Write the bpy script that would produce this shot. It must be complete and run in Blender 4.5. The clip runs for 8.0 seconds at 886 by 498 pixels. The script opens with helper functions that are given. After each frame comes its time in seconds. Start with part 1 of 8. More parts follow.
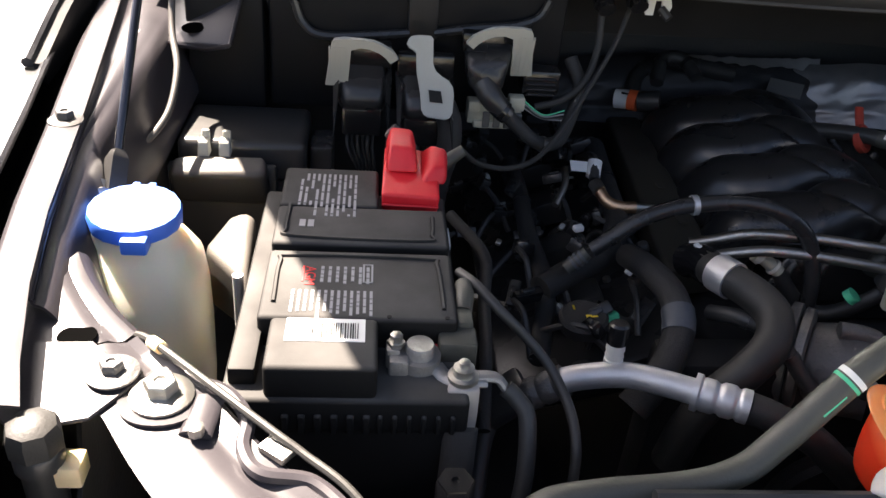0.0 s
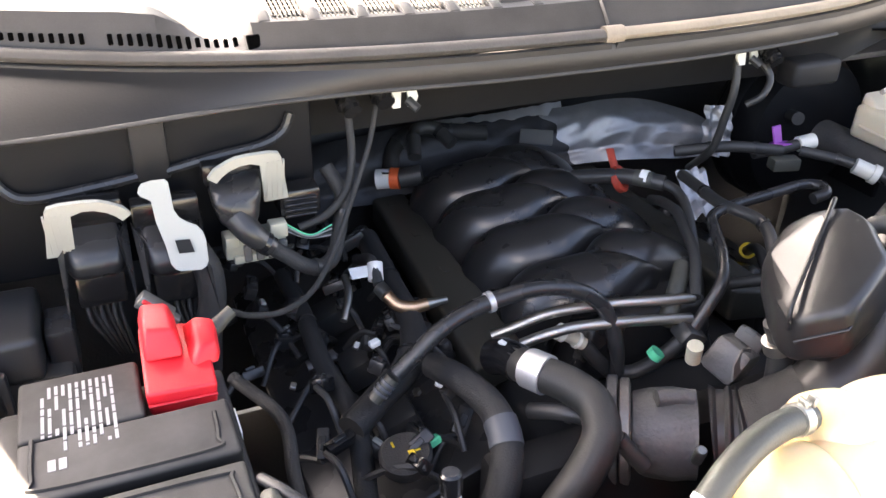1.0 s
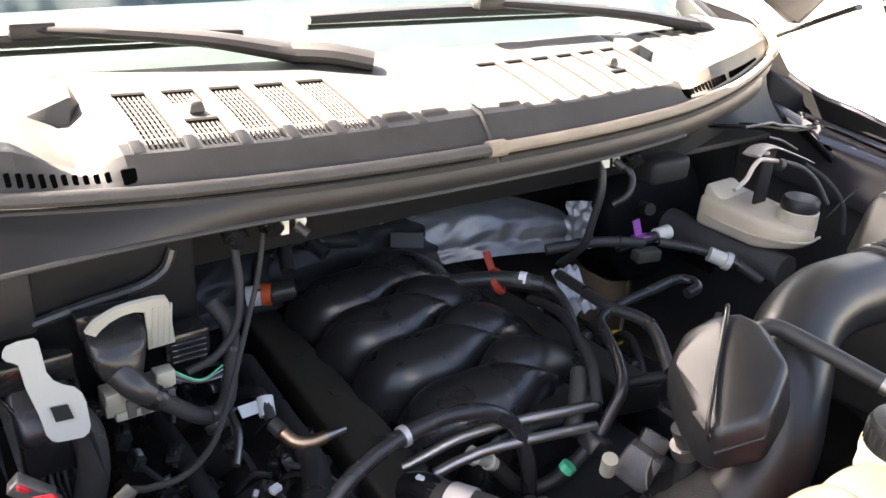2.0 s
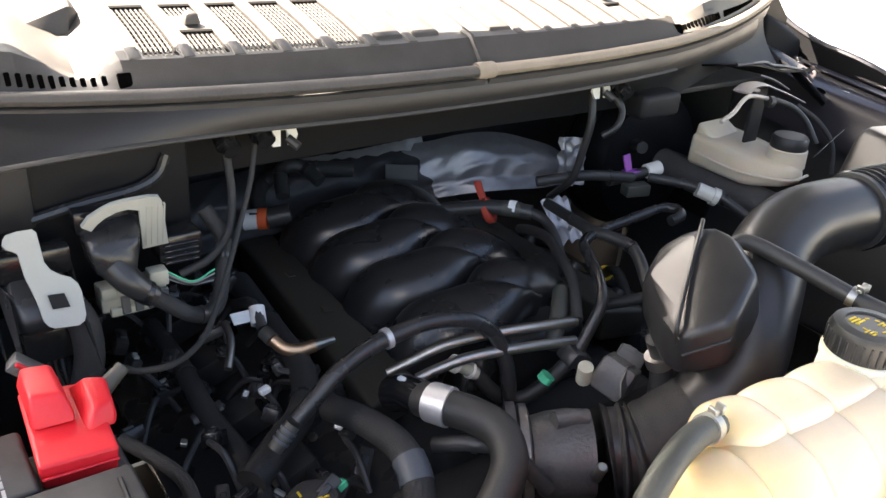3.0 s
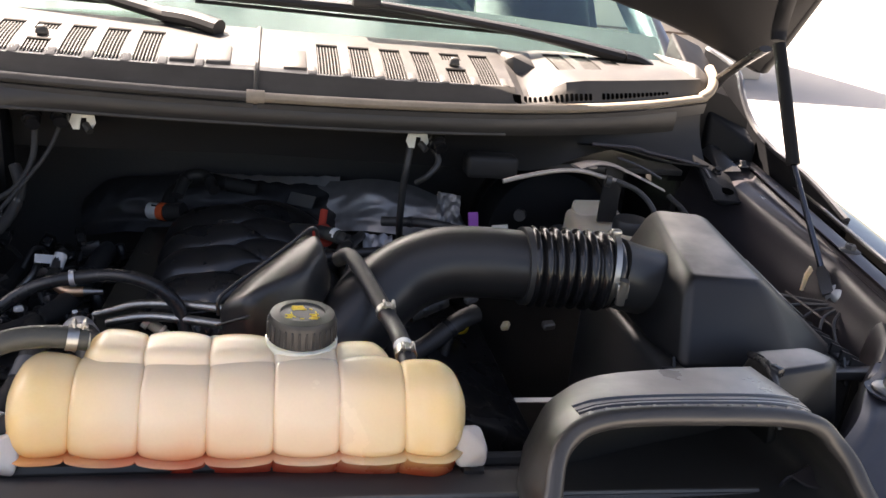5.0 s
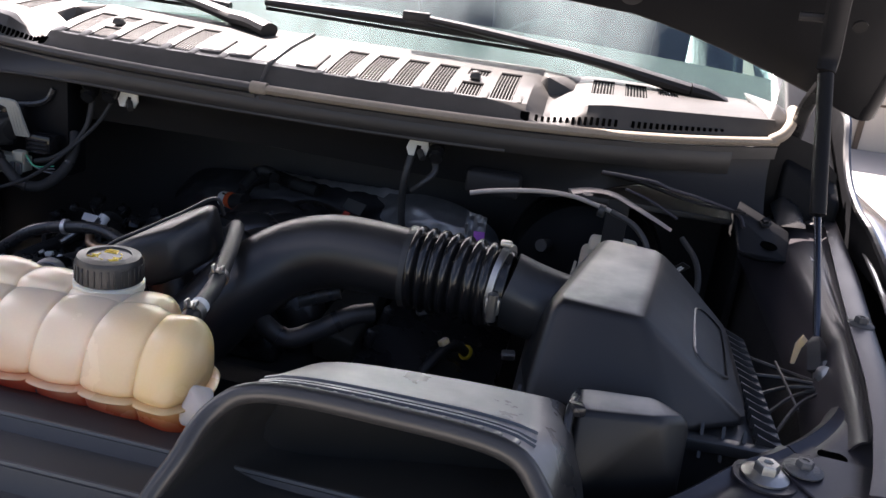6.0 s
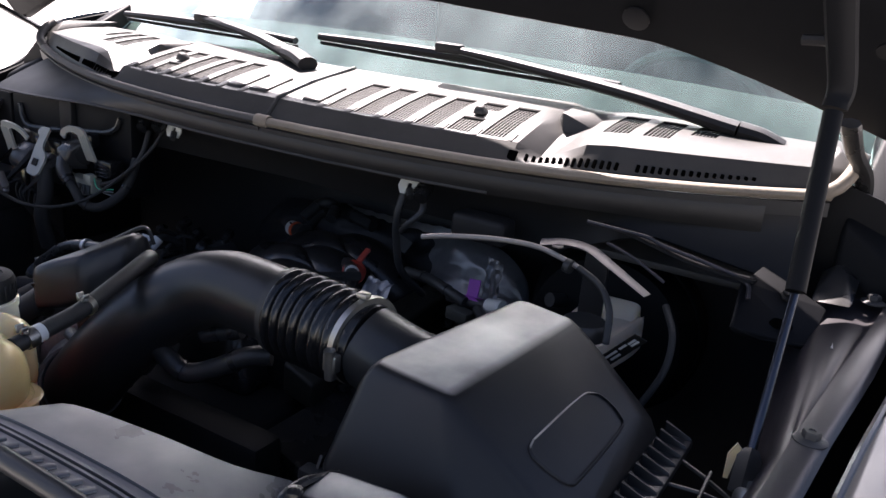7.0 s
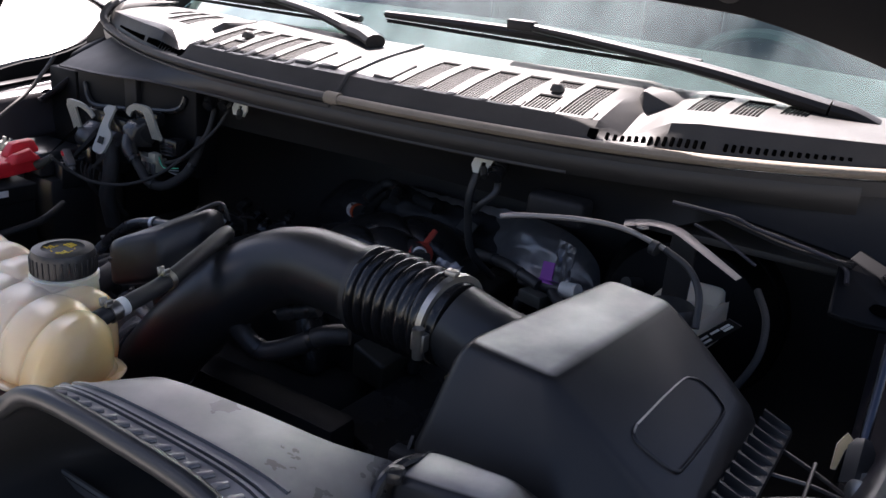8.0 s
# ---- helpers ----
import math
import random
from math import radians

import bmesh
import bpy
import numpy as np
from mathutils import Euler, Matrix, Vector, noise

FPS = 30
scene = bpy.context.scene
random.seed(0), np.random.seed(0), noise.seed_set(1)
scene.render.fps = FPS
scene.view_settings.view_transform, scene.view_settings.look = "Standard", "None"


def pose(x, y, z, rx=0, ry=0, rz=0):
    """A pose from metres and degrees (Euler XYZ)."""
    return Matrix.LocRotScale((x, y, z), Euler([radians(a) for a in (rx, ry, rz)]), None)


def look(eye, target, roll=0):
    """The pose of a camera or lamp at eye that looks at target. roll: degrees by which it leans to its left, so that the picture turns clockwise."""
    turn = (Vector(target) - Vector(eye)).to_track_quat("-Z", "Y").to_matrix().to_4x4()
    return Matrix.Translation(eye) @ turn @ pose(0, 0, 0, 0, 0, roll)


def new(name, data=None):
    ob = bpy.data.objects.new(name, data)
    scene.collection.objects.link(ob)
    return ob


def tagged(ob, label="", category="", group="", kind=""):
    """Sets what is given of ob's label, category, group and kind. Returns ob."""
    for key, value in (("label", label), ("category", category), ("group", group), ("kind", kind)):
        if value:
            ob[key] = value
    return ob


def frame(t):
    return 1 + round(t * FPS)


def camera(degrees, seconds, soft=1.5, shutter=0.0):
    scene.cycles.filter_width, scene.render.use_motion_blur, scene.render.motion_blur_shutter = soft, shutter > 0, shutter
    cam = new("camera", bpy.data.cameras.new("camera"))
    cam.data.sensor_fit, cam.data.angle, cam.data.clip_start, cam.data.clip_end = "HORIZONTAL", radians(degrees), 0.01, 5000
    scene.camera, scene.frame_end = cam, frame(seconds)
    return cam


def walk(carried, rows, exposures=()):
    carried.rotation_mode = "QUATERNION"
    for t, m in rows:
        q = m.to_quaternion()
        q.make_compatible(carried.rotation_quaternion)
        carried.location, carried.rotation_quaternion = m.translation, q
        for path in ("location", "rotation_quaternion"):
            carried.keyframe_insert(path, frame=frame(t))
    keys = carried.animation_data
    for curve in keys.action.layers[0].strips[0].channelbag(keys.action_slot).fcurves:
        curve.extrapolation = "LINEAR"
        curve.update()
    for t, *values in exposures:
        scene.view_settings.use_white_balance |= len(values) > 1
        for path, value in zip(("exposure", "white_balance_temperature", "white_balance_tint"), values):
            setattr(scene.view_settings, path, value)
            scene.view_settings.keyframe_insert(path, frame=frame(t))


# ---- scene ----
cam = camera(56.1, 8.0)
PATH = [
    (0, (-0.548, -0.933, 1.448), (-0.358, 0.75, 0.383), 5.3),
    (0.5, (-0.518, -0.89, 1.439), (-0.19, 0.758, 0.354), 4.5),
    (0.7, (-0.508, -0.87, 1.468), (-0.039, 0.763, 0.413), 3.1),
    (1, (-0.529, -0.811, 1.492), (0.175, 0.785, 0.514), 1.3),
    (1.5, (-0.572, -0.742, 1.514), (0.402, 0.77, 0.638), 1.4),
    (1.7, (-0.57, -0.723, 1.527), (0.482, 0.763, 0.7), 2.3),
    (2.8, (-0.593, -0.743, 1.502), (0.55, 0.663, 0.656), 4.7),
    (3, (-0.581, -0.779, 1.488), (0.494, 0.657, 0.603), 4.3),
    (3.2, (-0.567, -0.857, 1.486), (0.433, 0.637, 0.610), 4.6),
    (3.5, (-0.503, -1.02, 1.475), (0.377, 0.568, 0.637), 4.8),
    (4, (-0.38, -1.183, 1.48), (0.338, 0.516, 0.708), 3.6),
    (4.5, (-0.198, -1.194, 1.469), (0.449, 0.54, 0.711), 6.0),
    (4.7, (-0.115, -1.19, 1.484), (0.479, 0.572, 0.748), 6.6),
    (5.8, (0.399, -1.251, 1.468), (0.176, 0.635, 0.843), 6.1),
    (6, (0.478, -1.189, 1.449), (0.177, 0.685, 0.82), 7.6),
    (6.5, (0.648, -1.039, 1.465), (0.088, 0.769, 0.821), 8.2),
    (7, (0.829, -0.959, 1.482), (-0.106, 0.694, 0.856), 5.3),
    (7.5, (0.853, -0.951, 1.473), (-0.193, 0.626, 0.826), 4.6),
    (8, (0.777, -0.967, 1.458), (-0.225, 0.635, 0.801), 5.2),
]
SUN_TO = (-0.498, 0.50, 1.0)          # the way to the sun: from the car's right rear, high
walk(cam, [(t, look(eye, target, roll)) for t, eye, target, roll in PATH],
     exposures=[(0.0, 3.0, 7400, 18), (0.5, 2.95, 7500, 20), (1.0, 4.9, 7900, 20), (1.5, 4.65, 7900, 20), (3.0, 4.12, 7800, 16), (3.5, 4.40, 8000, 19), (4.0, 3.97, 7600, 19), (4.5, 3.5, 7900, 20),
                (6.0, 2.7, 6750, 23), (6.5, 2.45, 6600, 23), (8.0, 2.3, 6500, 23)])

# ---------------------------------------------------------------- world and sun
world = bpy.data.worlds.new("sky")
scene.world = world
world.use_nodes = True
wn, wl = world.node_tree.nodes, world.node_tree.links
wn.clear()
sun_dir = Vector(SUN_TO).normalized()
sky = wn.new("ShaderNodeTexSky")
sky.sky_type, sky.sun_disc = "NISHITA", False
sky.sun_elevation = math.asin(sun_dir.z)
sky.sun_rotation = math.atan2(sun_dir.x, sun_dir.y)
tco = wn.new("ShaderNodeTexCoord")
cl = wn.new("ShaderNodeTexNoise")
cl.inputs["Scale"].default_value, cl.inputs["Detail"].default_value, cl.inputs["Roughness"].default_value = 2.1, 7.0, 0.55
ramp = wn.new("ShaderNodeValToRGB")
ramp.color_ramp.elements[0].position, ramp.color_ramp.elements[1].position = 0.50, 0.72
mix = wn.new("ShaderNodeMixRGB")
mix.inputs["Color2"].default_value = (50.0, 50.0, 50.6, 1)
bgd = wn.new("ShaderNodeBackground")
bgd.inputs["Strength"].default_value = 0.031
wo = wn.new("ShaderNodeOutputWorld")
shift = wn.new("ShaderNodeMapping")
shift.inputs["Location"].default_value = (3.1, 0.4, 1.7)
wl.new(tco.outputs["Generated"], shift.inputs["Vector"])
wl.new(shift.outputs["Vector"], cl.inputs["Vector"])
# Cloud cover thickened, unseen, low behind the car to brighten lid and duct.
bank = wn.new("ShaderNodeVectorMath")
bank.operation = "DOT_PRODUCT"
bank.inputs[1].default_value = Vector((-0.30, 0.80, 0.52)).normalized()
wl.new(tco.outputs["Generated"], bank.inputs[0])
cover_ = wn.new("ShaderNodeMapRange")
cover_.inputs["From Min"].default_value, cover_.inputs["From Max"].default_value = 0.55, 1.0
cover_.inputs["To Min"].default_value, cover_.inputs["To Max"].default_value = -0.10, 0.22
wl.new(bank.outputs["Value"], cover_.inputs["Value"])
summed = wn.new("ShaderNodeMath")
summed.operation = "ADD"
wl.new(cl.outputs["Fac"], summed.inputs[0])
wl.new(cover_.outputs[0], summed.inputs[1])
wl.new(summed.outputs[0], ramp.inputs["Fac"])
wl.new(ramp.outputs["Color"], mix.inputs["Fac"])
wl.new(sky.outputs["Color"], mix.inputs["Color1"])
wl.new(mix.outputs["Color"], bgd.inputs["Color"])
wl.new(bgd.outputs["Background"], wo.inputs["Surface"])
sun = new("sun", bpy.data.lights.new("sun", "SUN"))
sun.data.energy, sun.data.angle, sun.data.color = 5.0, radians(0.55), (1.0, 0.95, 0.87)
sun.matrix_world = look((-2, 3, 9), Vector((-2, 3, 9)) - sun_dir)


# ---------------------------------------------------------------- materials
def mat(name, col, rough=0.5, metal=0.0, spot=0.25, bump=0.0, grain=400.0, wear=18.0, coat=0.0, sub=0.0, trans=0.0, dust_sheen=0.0, dust_sheen_col=(0.42, 0.38, 0.32), dust_sheen_from=0.3):
    """A surface with blotches of two sizes in tone and gloss, a fine relief, and a paler tone on the faces that look
    up: dusting, on a few also painted sheen.
    """
    m = bpy.data.materials.new(name)
    m.use_nodes = True
    n, l = m.node_tree.nodes, m.node_tree.links
    p = n["Principled BSDF"]
    co = n.new("ShaderNodeTexCoord")
    a, b = n.new("ShaderNodeTexNoise"), n.new("ShaderNodeTexNoise")
    a.inputs["Scale"].default_value, a.inputs["Detail"].default_value = wear, 6.0
    b.inputs["Scale"].default_value, b.inputs["Detail"].default_value = grain, 3.0
    l.new(co.outputs["Object"], a.inputs["Vector"])
    l.new(co.outputs["Object"], b.inputs["Vector"])
    hi = n.new("ShaderNodeMixRGB")
    hi.inputs["Color1"].default_value = (*[c * (1 - spot) for c in col], 1)
    hi.inputs["Color2"].default_value = (*[min(1, c * (1 + spot)) for c in col], 1)
    ad = n.new("ShaderNodeMath")
    ad.operation = "MULTIPLY_ADD"
    ad.inputs[1].default_value = 0.35
    l.new(b.outputs["Fac"], ad.inputs[0])
    sc = n.new("ShaderNodeMath")
    sc.operation = "MULTIPLY"
    sc.inputs[1].default_value = 0.65
    l.new(a.outputs["Fac"], sc.inputs[0])
    l.new(sc.outputs[0], ad.inputs[2])
    l.new(ad.outputs[0], hi.inputs["Fac"])
    colour = hi.outputs["Color"]
    if dust_sheen:
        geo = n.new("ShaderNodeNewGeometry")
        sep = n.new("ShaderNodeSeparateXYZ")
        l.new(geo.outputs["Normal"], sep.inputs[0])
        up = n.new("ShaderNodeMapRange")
        up.inputs["From Min"].default_value, up.inputs["From Max"].default_value = dust_sheen_from, 1.0
        up.inputs["To Max"].default_value = dust_sheen
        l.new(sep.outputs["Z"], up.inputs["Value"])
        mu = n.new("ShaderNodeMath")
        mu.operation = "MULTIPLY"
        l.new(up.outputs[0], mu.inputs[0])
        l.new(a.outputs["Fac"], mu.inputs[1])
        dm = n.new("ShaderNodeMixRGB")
        dm.inputs["Color2"].default_value = (*dust_sheen_col, 1)
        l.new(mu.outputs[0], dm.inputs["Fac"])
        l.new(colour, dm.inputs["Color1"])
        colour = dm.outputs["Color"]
    l.new(colour, p.inputs["Base Color"])
    rr = n.new("ShaderNodeMapRange")
    rr.inputs["To Min"].default_value, rr.inputs["To Max"].default_value = max(0.02, rough - 0.12), min(1, rough + 0.12)
    l.new(a.outputs["Fac"], rr.inputs["Value"])
    l.new(rr.outputs[0], p.inputs["Roughness"])
    p.inputs["Metallic"].default_value = metal
    if coat:
        p.inputs["Coat Weight"].default_value, p.inputs["Coat Roughness"].default_value = coat, 0.06
    if sub:
        p.inputs["Subsurface Weight"].default_value = sub
        p.inputs["Subsurface Radius"].default_value = (0.05, 0.035, 0.02)
        p.inputs["Subsurface Scale"].default_value = 0.6
    if trans:
        p.inputs["Transmission Weight"].default_value = trans
    if bump:
        bp = n.new("ShaderNodeBump")
        bp.inputs["Strength"].default_value, bp.inputs["Distance"].default_value = bump, 0.002
        l.new(b.outputs["Fac"], bp.inputs["Height"])
        l.new(bp.outputs["Normal"], p.inputs["Normal"])
    return m


PLASTIC = mat("black_moulded_plastic", (0.034, 0.034, 0.034), 0.33, bump=0.04, grain=900, dust_sheen=0.03)
SATIN = mat("black_satin_plastic", (0.025, 0.025, 0.026), 0.28, bump=0.03, grain=700, dust_sheen=0.03)
RUNNER = mat("smooth_black_manifold_plastic", (0.015, 0.015, 0.016), 0.29, bump=0.02, grain=500, dust_sheen=0.05)
RAIL = mat("oily_olive_black_steel", (0.030, 0.028, 0.022), 0.5, spot=0.35, bump=0.06, dust_sheen=0.05)
GLOSSY = mat("black_glossy_plastic", (0.012, 0.012, 0.013), 0.2, dust_sheen=0.02)
DARK = mat("dark_grimy_metal", (0.056, 0.054, 0.053), 0.6, 0.1, bump=0.3, grain=200)
RUBBER = mat("black_rubber", (0.033, 0.033, 0.033), 0.47, bump=0.05, dust_sheen=0.03)
DULLHOSE = mat("dull_rubber_hose", (0.022, 0.022, 0.021), 0.55, bump=0.12, grain=500, dust_sheen=0.05)
HOSE = mat("grey_rubber_hose", (0.054, 0.055, 0.047), 0.5, bump=0.12, grain=500, dust_sheen=0.05)
TAPE = mat("black_cloth_tape", (0.022, 0.022, 0.022), 0.7, bump=0.4, grain=600)
PAINT = mat("black_car_paint", (0.008, 0.009, 0.012), 0.35, spot=0.1, coat=1.0)
ECOAT = mat("dusty_dark_painted_steel", (0.034, 0.031, 0.036), 0.33, spot=0.5, bump=0.01, grain=500, wear=11, dust_sheen=0.06, dust_sheen_col=(0.30, 0.27, 0.25))
BLACKSTEEL = mat("black_painted_steel", (0.015, 0.0148, 0.0155), 0.60, spot=0.3, bump=0.08, dust_sheen=0.02)
# The pale top is dusting plus reflected sheen painted into the colour.
LIDPLASTIC = mat("black_grained_plastic", (0.0095, 0.0095, 0.010), 0.42, spot=0.15, bump=0.05, grain=1100, dust_sheen=1.5, dust_sheen_col=(0.60, 0.55, 0.50), dust_sheen_from=0.90)
DUSTY = mat("dust_covered_black_plastic", (0.022, 0.021, 0.020), 0.42, bump=0.15, grain=700, dust_sheen=0.55, dust_sheen_col=(0.40, 0.36, 0.31))
DUSTBAT = mat("dusty_black_battery_plastic", (0.014, 0.014, 0.014), 0.60, bump=0.08, grain=900, dust_sheen=0.30, dust_sheen_col=(0.385, 0.375, 0.36))
# Pale upper faces hold both a dusty tone and the duct's painted sheen.
DUCTPLASTIC = mat("dusty_sheen_painted_duct_plastic", (0.026, 0.025, 0.025), 0.30, spot=0.3, bump=0.03, grain=900, dust_sheen=1.3, dust_sheen_col=(0.60, 0.54, 0.49), dust_sheen_from=0.62)
COVERPLASTIC = mat("worn_grey_black_plastic", (0.058, 0.055, 0.054), 0.5, spot=0.25, bump=0.05, grain=700, dust_sheen=0.04)
BRAKEPLASTIC = mat("aged_translucent_plastic", (0.86, 0.72, 0.55), 0.38, spot=0.1, sub=0.3)
PALESTEEL = mat("pale_dusty_steel", (0.40, 0.36, 0.33), 0.42, 0.4, spot=0.2, bump=0.2)
HOODBLACK = mat("black_painted_panel", (0.0062, 0.0066, 0.0078), 0.55, spot=0.3)
HOODSATIN = mat("satin_black_inner_panel", (0.010, 0.0105, 0.012), 0.38, spot=0.3)
DUSTPLASTIC = mat("dusty_matt_black_plastic", (0.019, 0.019, 0.020), 0.35, spot=0.2, bump=0.04, grain=900, dust_sheen=0.07)
CARRIER = mat("dark_grey_plastic_strip", (0.016, 0.0155, 0.0155), 0.5, spot=0.2, bump=0.05)
HEM = mat("dusty_grey_plastic_hem", (0.070, 0.066, 0.062), 0.5, spot=0.25, bump=0.05)
CHROME = mat("dark_polished_rod", (0.09, 0.095, 0.11), 0.22, 1.0, spot=0.1)
MESH = mat("weathered_grey_mesh", (0.044, 0.0425, 0.041), 0.55, spot=0.3, dust_sheen=0.08, dust_sheen_col=(0.45, 0.42, 0.39))
COWL = mat("weathered_grey_plastic", (0.044, 0.0425, 0.041), 0.45, spot=0.35, bump=0.10, grain=700, wear=26, dust_sheen=0.085, dust_sheen_col=(0.45, 0.42, 0.39))
SEAL = mat("dusty_beige_rubber_seal", (0.200, 0.170, 0.135), 0.65, spot=0.35, bump=0.3, grain=250, dust_sheen=0.5, dust_sheen_col=(0.55, 0.48, 0.38))
SEALGREY = mat("dusty_grey_rubber_seal", (0.048, 0.045, 0.043), 0.6, spot=0.35, bump=0.3, grain=250, dust_sheen=0.24, dust_sheen_col=(0.45, 0.41, 0.36))
ALU = mat("dull_bare_aluminium", (0.62, 0.62, 0.63), 0.46, 0.7, spot=0.12, bump=0.08, grain=500)
STEEL = mat("zinc_plated_steel", (0.46, 0.45, 0.42), 0.40, 1.0, spot=0.25, bump=0.15, grain=300)
CAST = mat("cast_aluminium", (0.30, 0.29, 0.28), 0.5, 0.9, spot=0.3, bump=0.5, grain=260)
CASTDARK = mat("grimy_cast_aluminium", (0.14, 0.137, 0.134), 0.50, 0.45, spot=0.35, bump=0.5, grain=260)
SAGE = mat("pale_sage_plastic", (0.42, 0.41, 0.33), 0.5, spot=0.2)
COPPER = mat("copper_tube", (0.76, 0.50, 0.32), 0.40, 1.0)
FOIL = mat("crinkled_foil", (0.33, 0.33, 0.34), 0.42, 0.65, spot=0.3, bump=0.25, grain=60, wear=30)
DULLFOIL = mat("dark_insulation_blanket", (0.035, 0.035, 0.038), 0.5, 0.25, spot=0.4, bump=0.25, grain=60, wear=30)
TORNFOIL = mat("bare_torn_foil", (0.62, 0.62, 0.63), 0.32, 0.8, spot=0.2, bump=0.3, grain=120)
LEAD = mat("dull_lead_terminal", (0.36, 0.35, 0.34), 0.55, 0.8, spot=0.3, bump=0.35)
RED = mat("red_plastic", (0.72, 0.018, 0.028), 0.48, spot=0.12, bump=0.06)
ORANGE = mat("orange_plastic", (0.85, 0.13, 0.04), 0.45)
# Pale blue mixed into upward faces paints the cap's sheen in sun.
BLUE = mat("blue_plastic_cap", (0.03, 0.15, 0.66), 0.5, spot=0.12, dust_sheen=0.32, dust_sheen_col=(0.42, 0.60, 0.86))
NATURAL = mat("natural_cream_plastic", (0.90, 0.82, 0.62), 0.38, spot=0.08, sub=0.6)
COOLANT = mat("cream_plastic_with_orange_coolant", (0.76, 0.19, 0.11), 0.38, spot=0.15, sub=0.5)
YELLOWED = mat("yellowed_tank_plastic", (0.86, 0.66, 0.40), 0.30, spot=0.12, sub=0.25, wear=9)
CLEAR = mat("milky_clear_plastic", (0.72, 0.64, 0.58), 0.4, spot=0.15, sub=0.4, trans=0.15)
STRAP = mat("pale_grey_plastic", (0.37, 0.375, 0.34), 0.5, spot=0.08, bump=0.05)
STRAPDARK = mat("mid_grey_plastic", (0.11, 0.11, 0.105), 0.5, spot=0.1)
WHITE = mat("off_white_plastic", (0.74, 0.73, 0.66), 0.42, spot=0.1)
PAPER = mat("white_paper_label", (0.78, 0.78, 0.76), 0.6, spot=0.06)
# Near-black that paints the shade of gaps and holes not cut open.
HOLESHADE = mat("painted_hole_shade", (0.002, 0.002, 0.002), 0.9)
INK = mat("light_grey_print", (0.30, 0.30, 0.31), 0.6, spot=0.1)
# Black for print, and for painted shade in slots and holes.
INKSHADE = mat("black_print_and_hole_shade", (0.015, 0.015, 0.015), 0.6)
REDINK = mat("red_print", (0.62, 0.03, 0.03), 0.6)
CHALK = mat("faint_chalk", (0.22, 0.20, 0.08), 0.8)
DULLRED = mat("dull_red_plastic", (0.42, 0.050, 0.030), 0.5)
YELLOW = mat("yellow_print", (0.80, 0.55, 0.04), 0.55)
GREEN = mat("green_paint_mark", (0.05, 0.55, 0.30), 0.5)
PURPLE = mat("purple_plastic", (0.34, 0.08, 0.42), 0.45)
TEAL = mat("teal_dashboard_plastic", (0.075, 0.210, 0.198), 0.5, spot=0.3)
GREYBLUE = mat("grey_blue_tape_band", (0.075, 0.085, 0.10), 0.5)
WIPER = mat("black_wiper_plastic", (0.012, 0.012, 0.013), 0.5, spot=0.2)
FRIT = mat("dark_frit_band", (0.060, 0.054, 0.054), 0.8)
CONCRETE = mat("pale_concrete", (0.30, 0.292, 0.28), 0.8, spot=0.15, bump=0.3, grain=60, wear=1.2)
STUCCO = mat("beige_stucco", (0.50, 0.44, 0.37), 0.85, spot=0.1, bump=0.3, grain=40, wear=1.0)
GRASS = mat("dry_grass", (0.13, 0.13, 0.07), 0.9, spot=0.4, grain=30, wear=3)
LEAF = mat("leaf_green", (0.045, 0.062, 0.028), 0.7, spot=0.5)
BARK = mat("bark", (0.12, 0.085, 0.06), 0.9, bump=0.6, grain=40)

HOODBLACK.node_tree.nodes["Principled BSDF"].inputs["Specular IOR Level"].default_value = 0.14
ECOAT.node_tree.nodes["Principled BSDF"].inputs["Specular IOR Level"].default_value = 0.45
COWL.node_tree.nodes["Principled BSDF"].inputs["Specular IOR Level"].default_value = 0.28
for m_, lev_ in ((HOLESHADE, 0.0), (DUSTBAT, 0.06), (BLACKSTEEL, 0.35), (INKSHADE, 0.15), (MESH, 0.25), (FRIT, 0.0), (WIPER, 0.3)):
    m_.node_tree.nodes["Principled BSDF"].inputs["Specular IOR Level"].default_value = lev_
for m_, ior in ((DUCTPLASTIC, 1.9), (RUNNER, 1.6)):
    m_.node_tree.nodes["Principled BSDF"].inputs["IOR"].default_value = ior

# the tank's plastic: cream above, stained peach and then orange-red below the coolant's level
TANK = mat("translucent_coolant_tank_plastic", (0.88, 0.70, 0.50), 0.25, spot=0.08, sub=0.4, wear=9)
tn, tl = TANK.node_tree.nodes, TANK.node_tree.links
tp = tn["Principled BSDF"]
plain = tp.inputs["Base Color"].links[0].from_socket
tc_, ts_ = tn.new("ShaderNodeTexCoord"), tn.new("ShaderNodeSeparateXYZ")
tl.new(tc_.outputs["Object"], ts_.inputs[0])
wob = tn.new("ShaderNodeTexNoise")
wob.inputs["Scale"].default_value = 14.0
tl.new(tc_.outputs["Object"], wob.inputs["Vector"])
lev = tn.new("ShaderNodeMath")
lev.operation = "MULTIPLY_ADD"
lev.inputs[1].default_value = 0.030
tl.new(wob.outputs["Fac"], lev.inputs[0])
tl.new(ts_.outputs["Z"], lev.inputs[2])
lr = tn.new("ShaderNodeValToRGB")
span = tn.new("ShaderNodeMapRange")
span.inputs["From Min"].default_value, span.inputs["From Max"].default_value = 0.054, 0.110
tl.new(lev.outputs[0], span.inputs["Value"])
tl.new(span.outputs[0], lr.inputs["Fac"])
e0, e1 = lr.color_ramp.elements
e0.position, e0.color = 0.0, (0.74, 0.07, 0.05, 1)
e1.position, e1.color = 1.0, (1.0, 1.0, 1.0, 1)
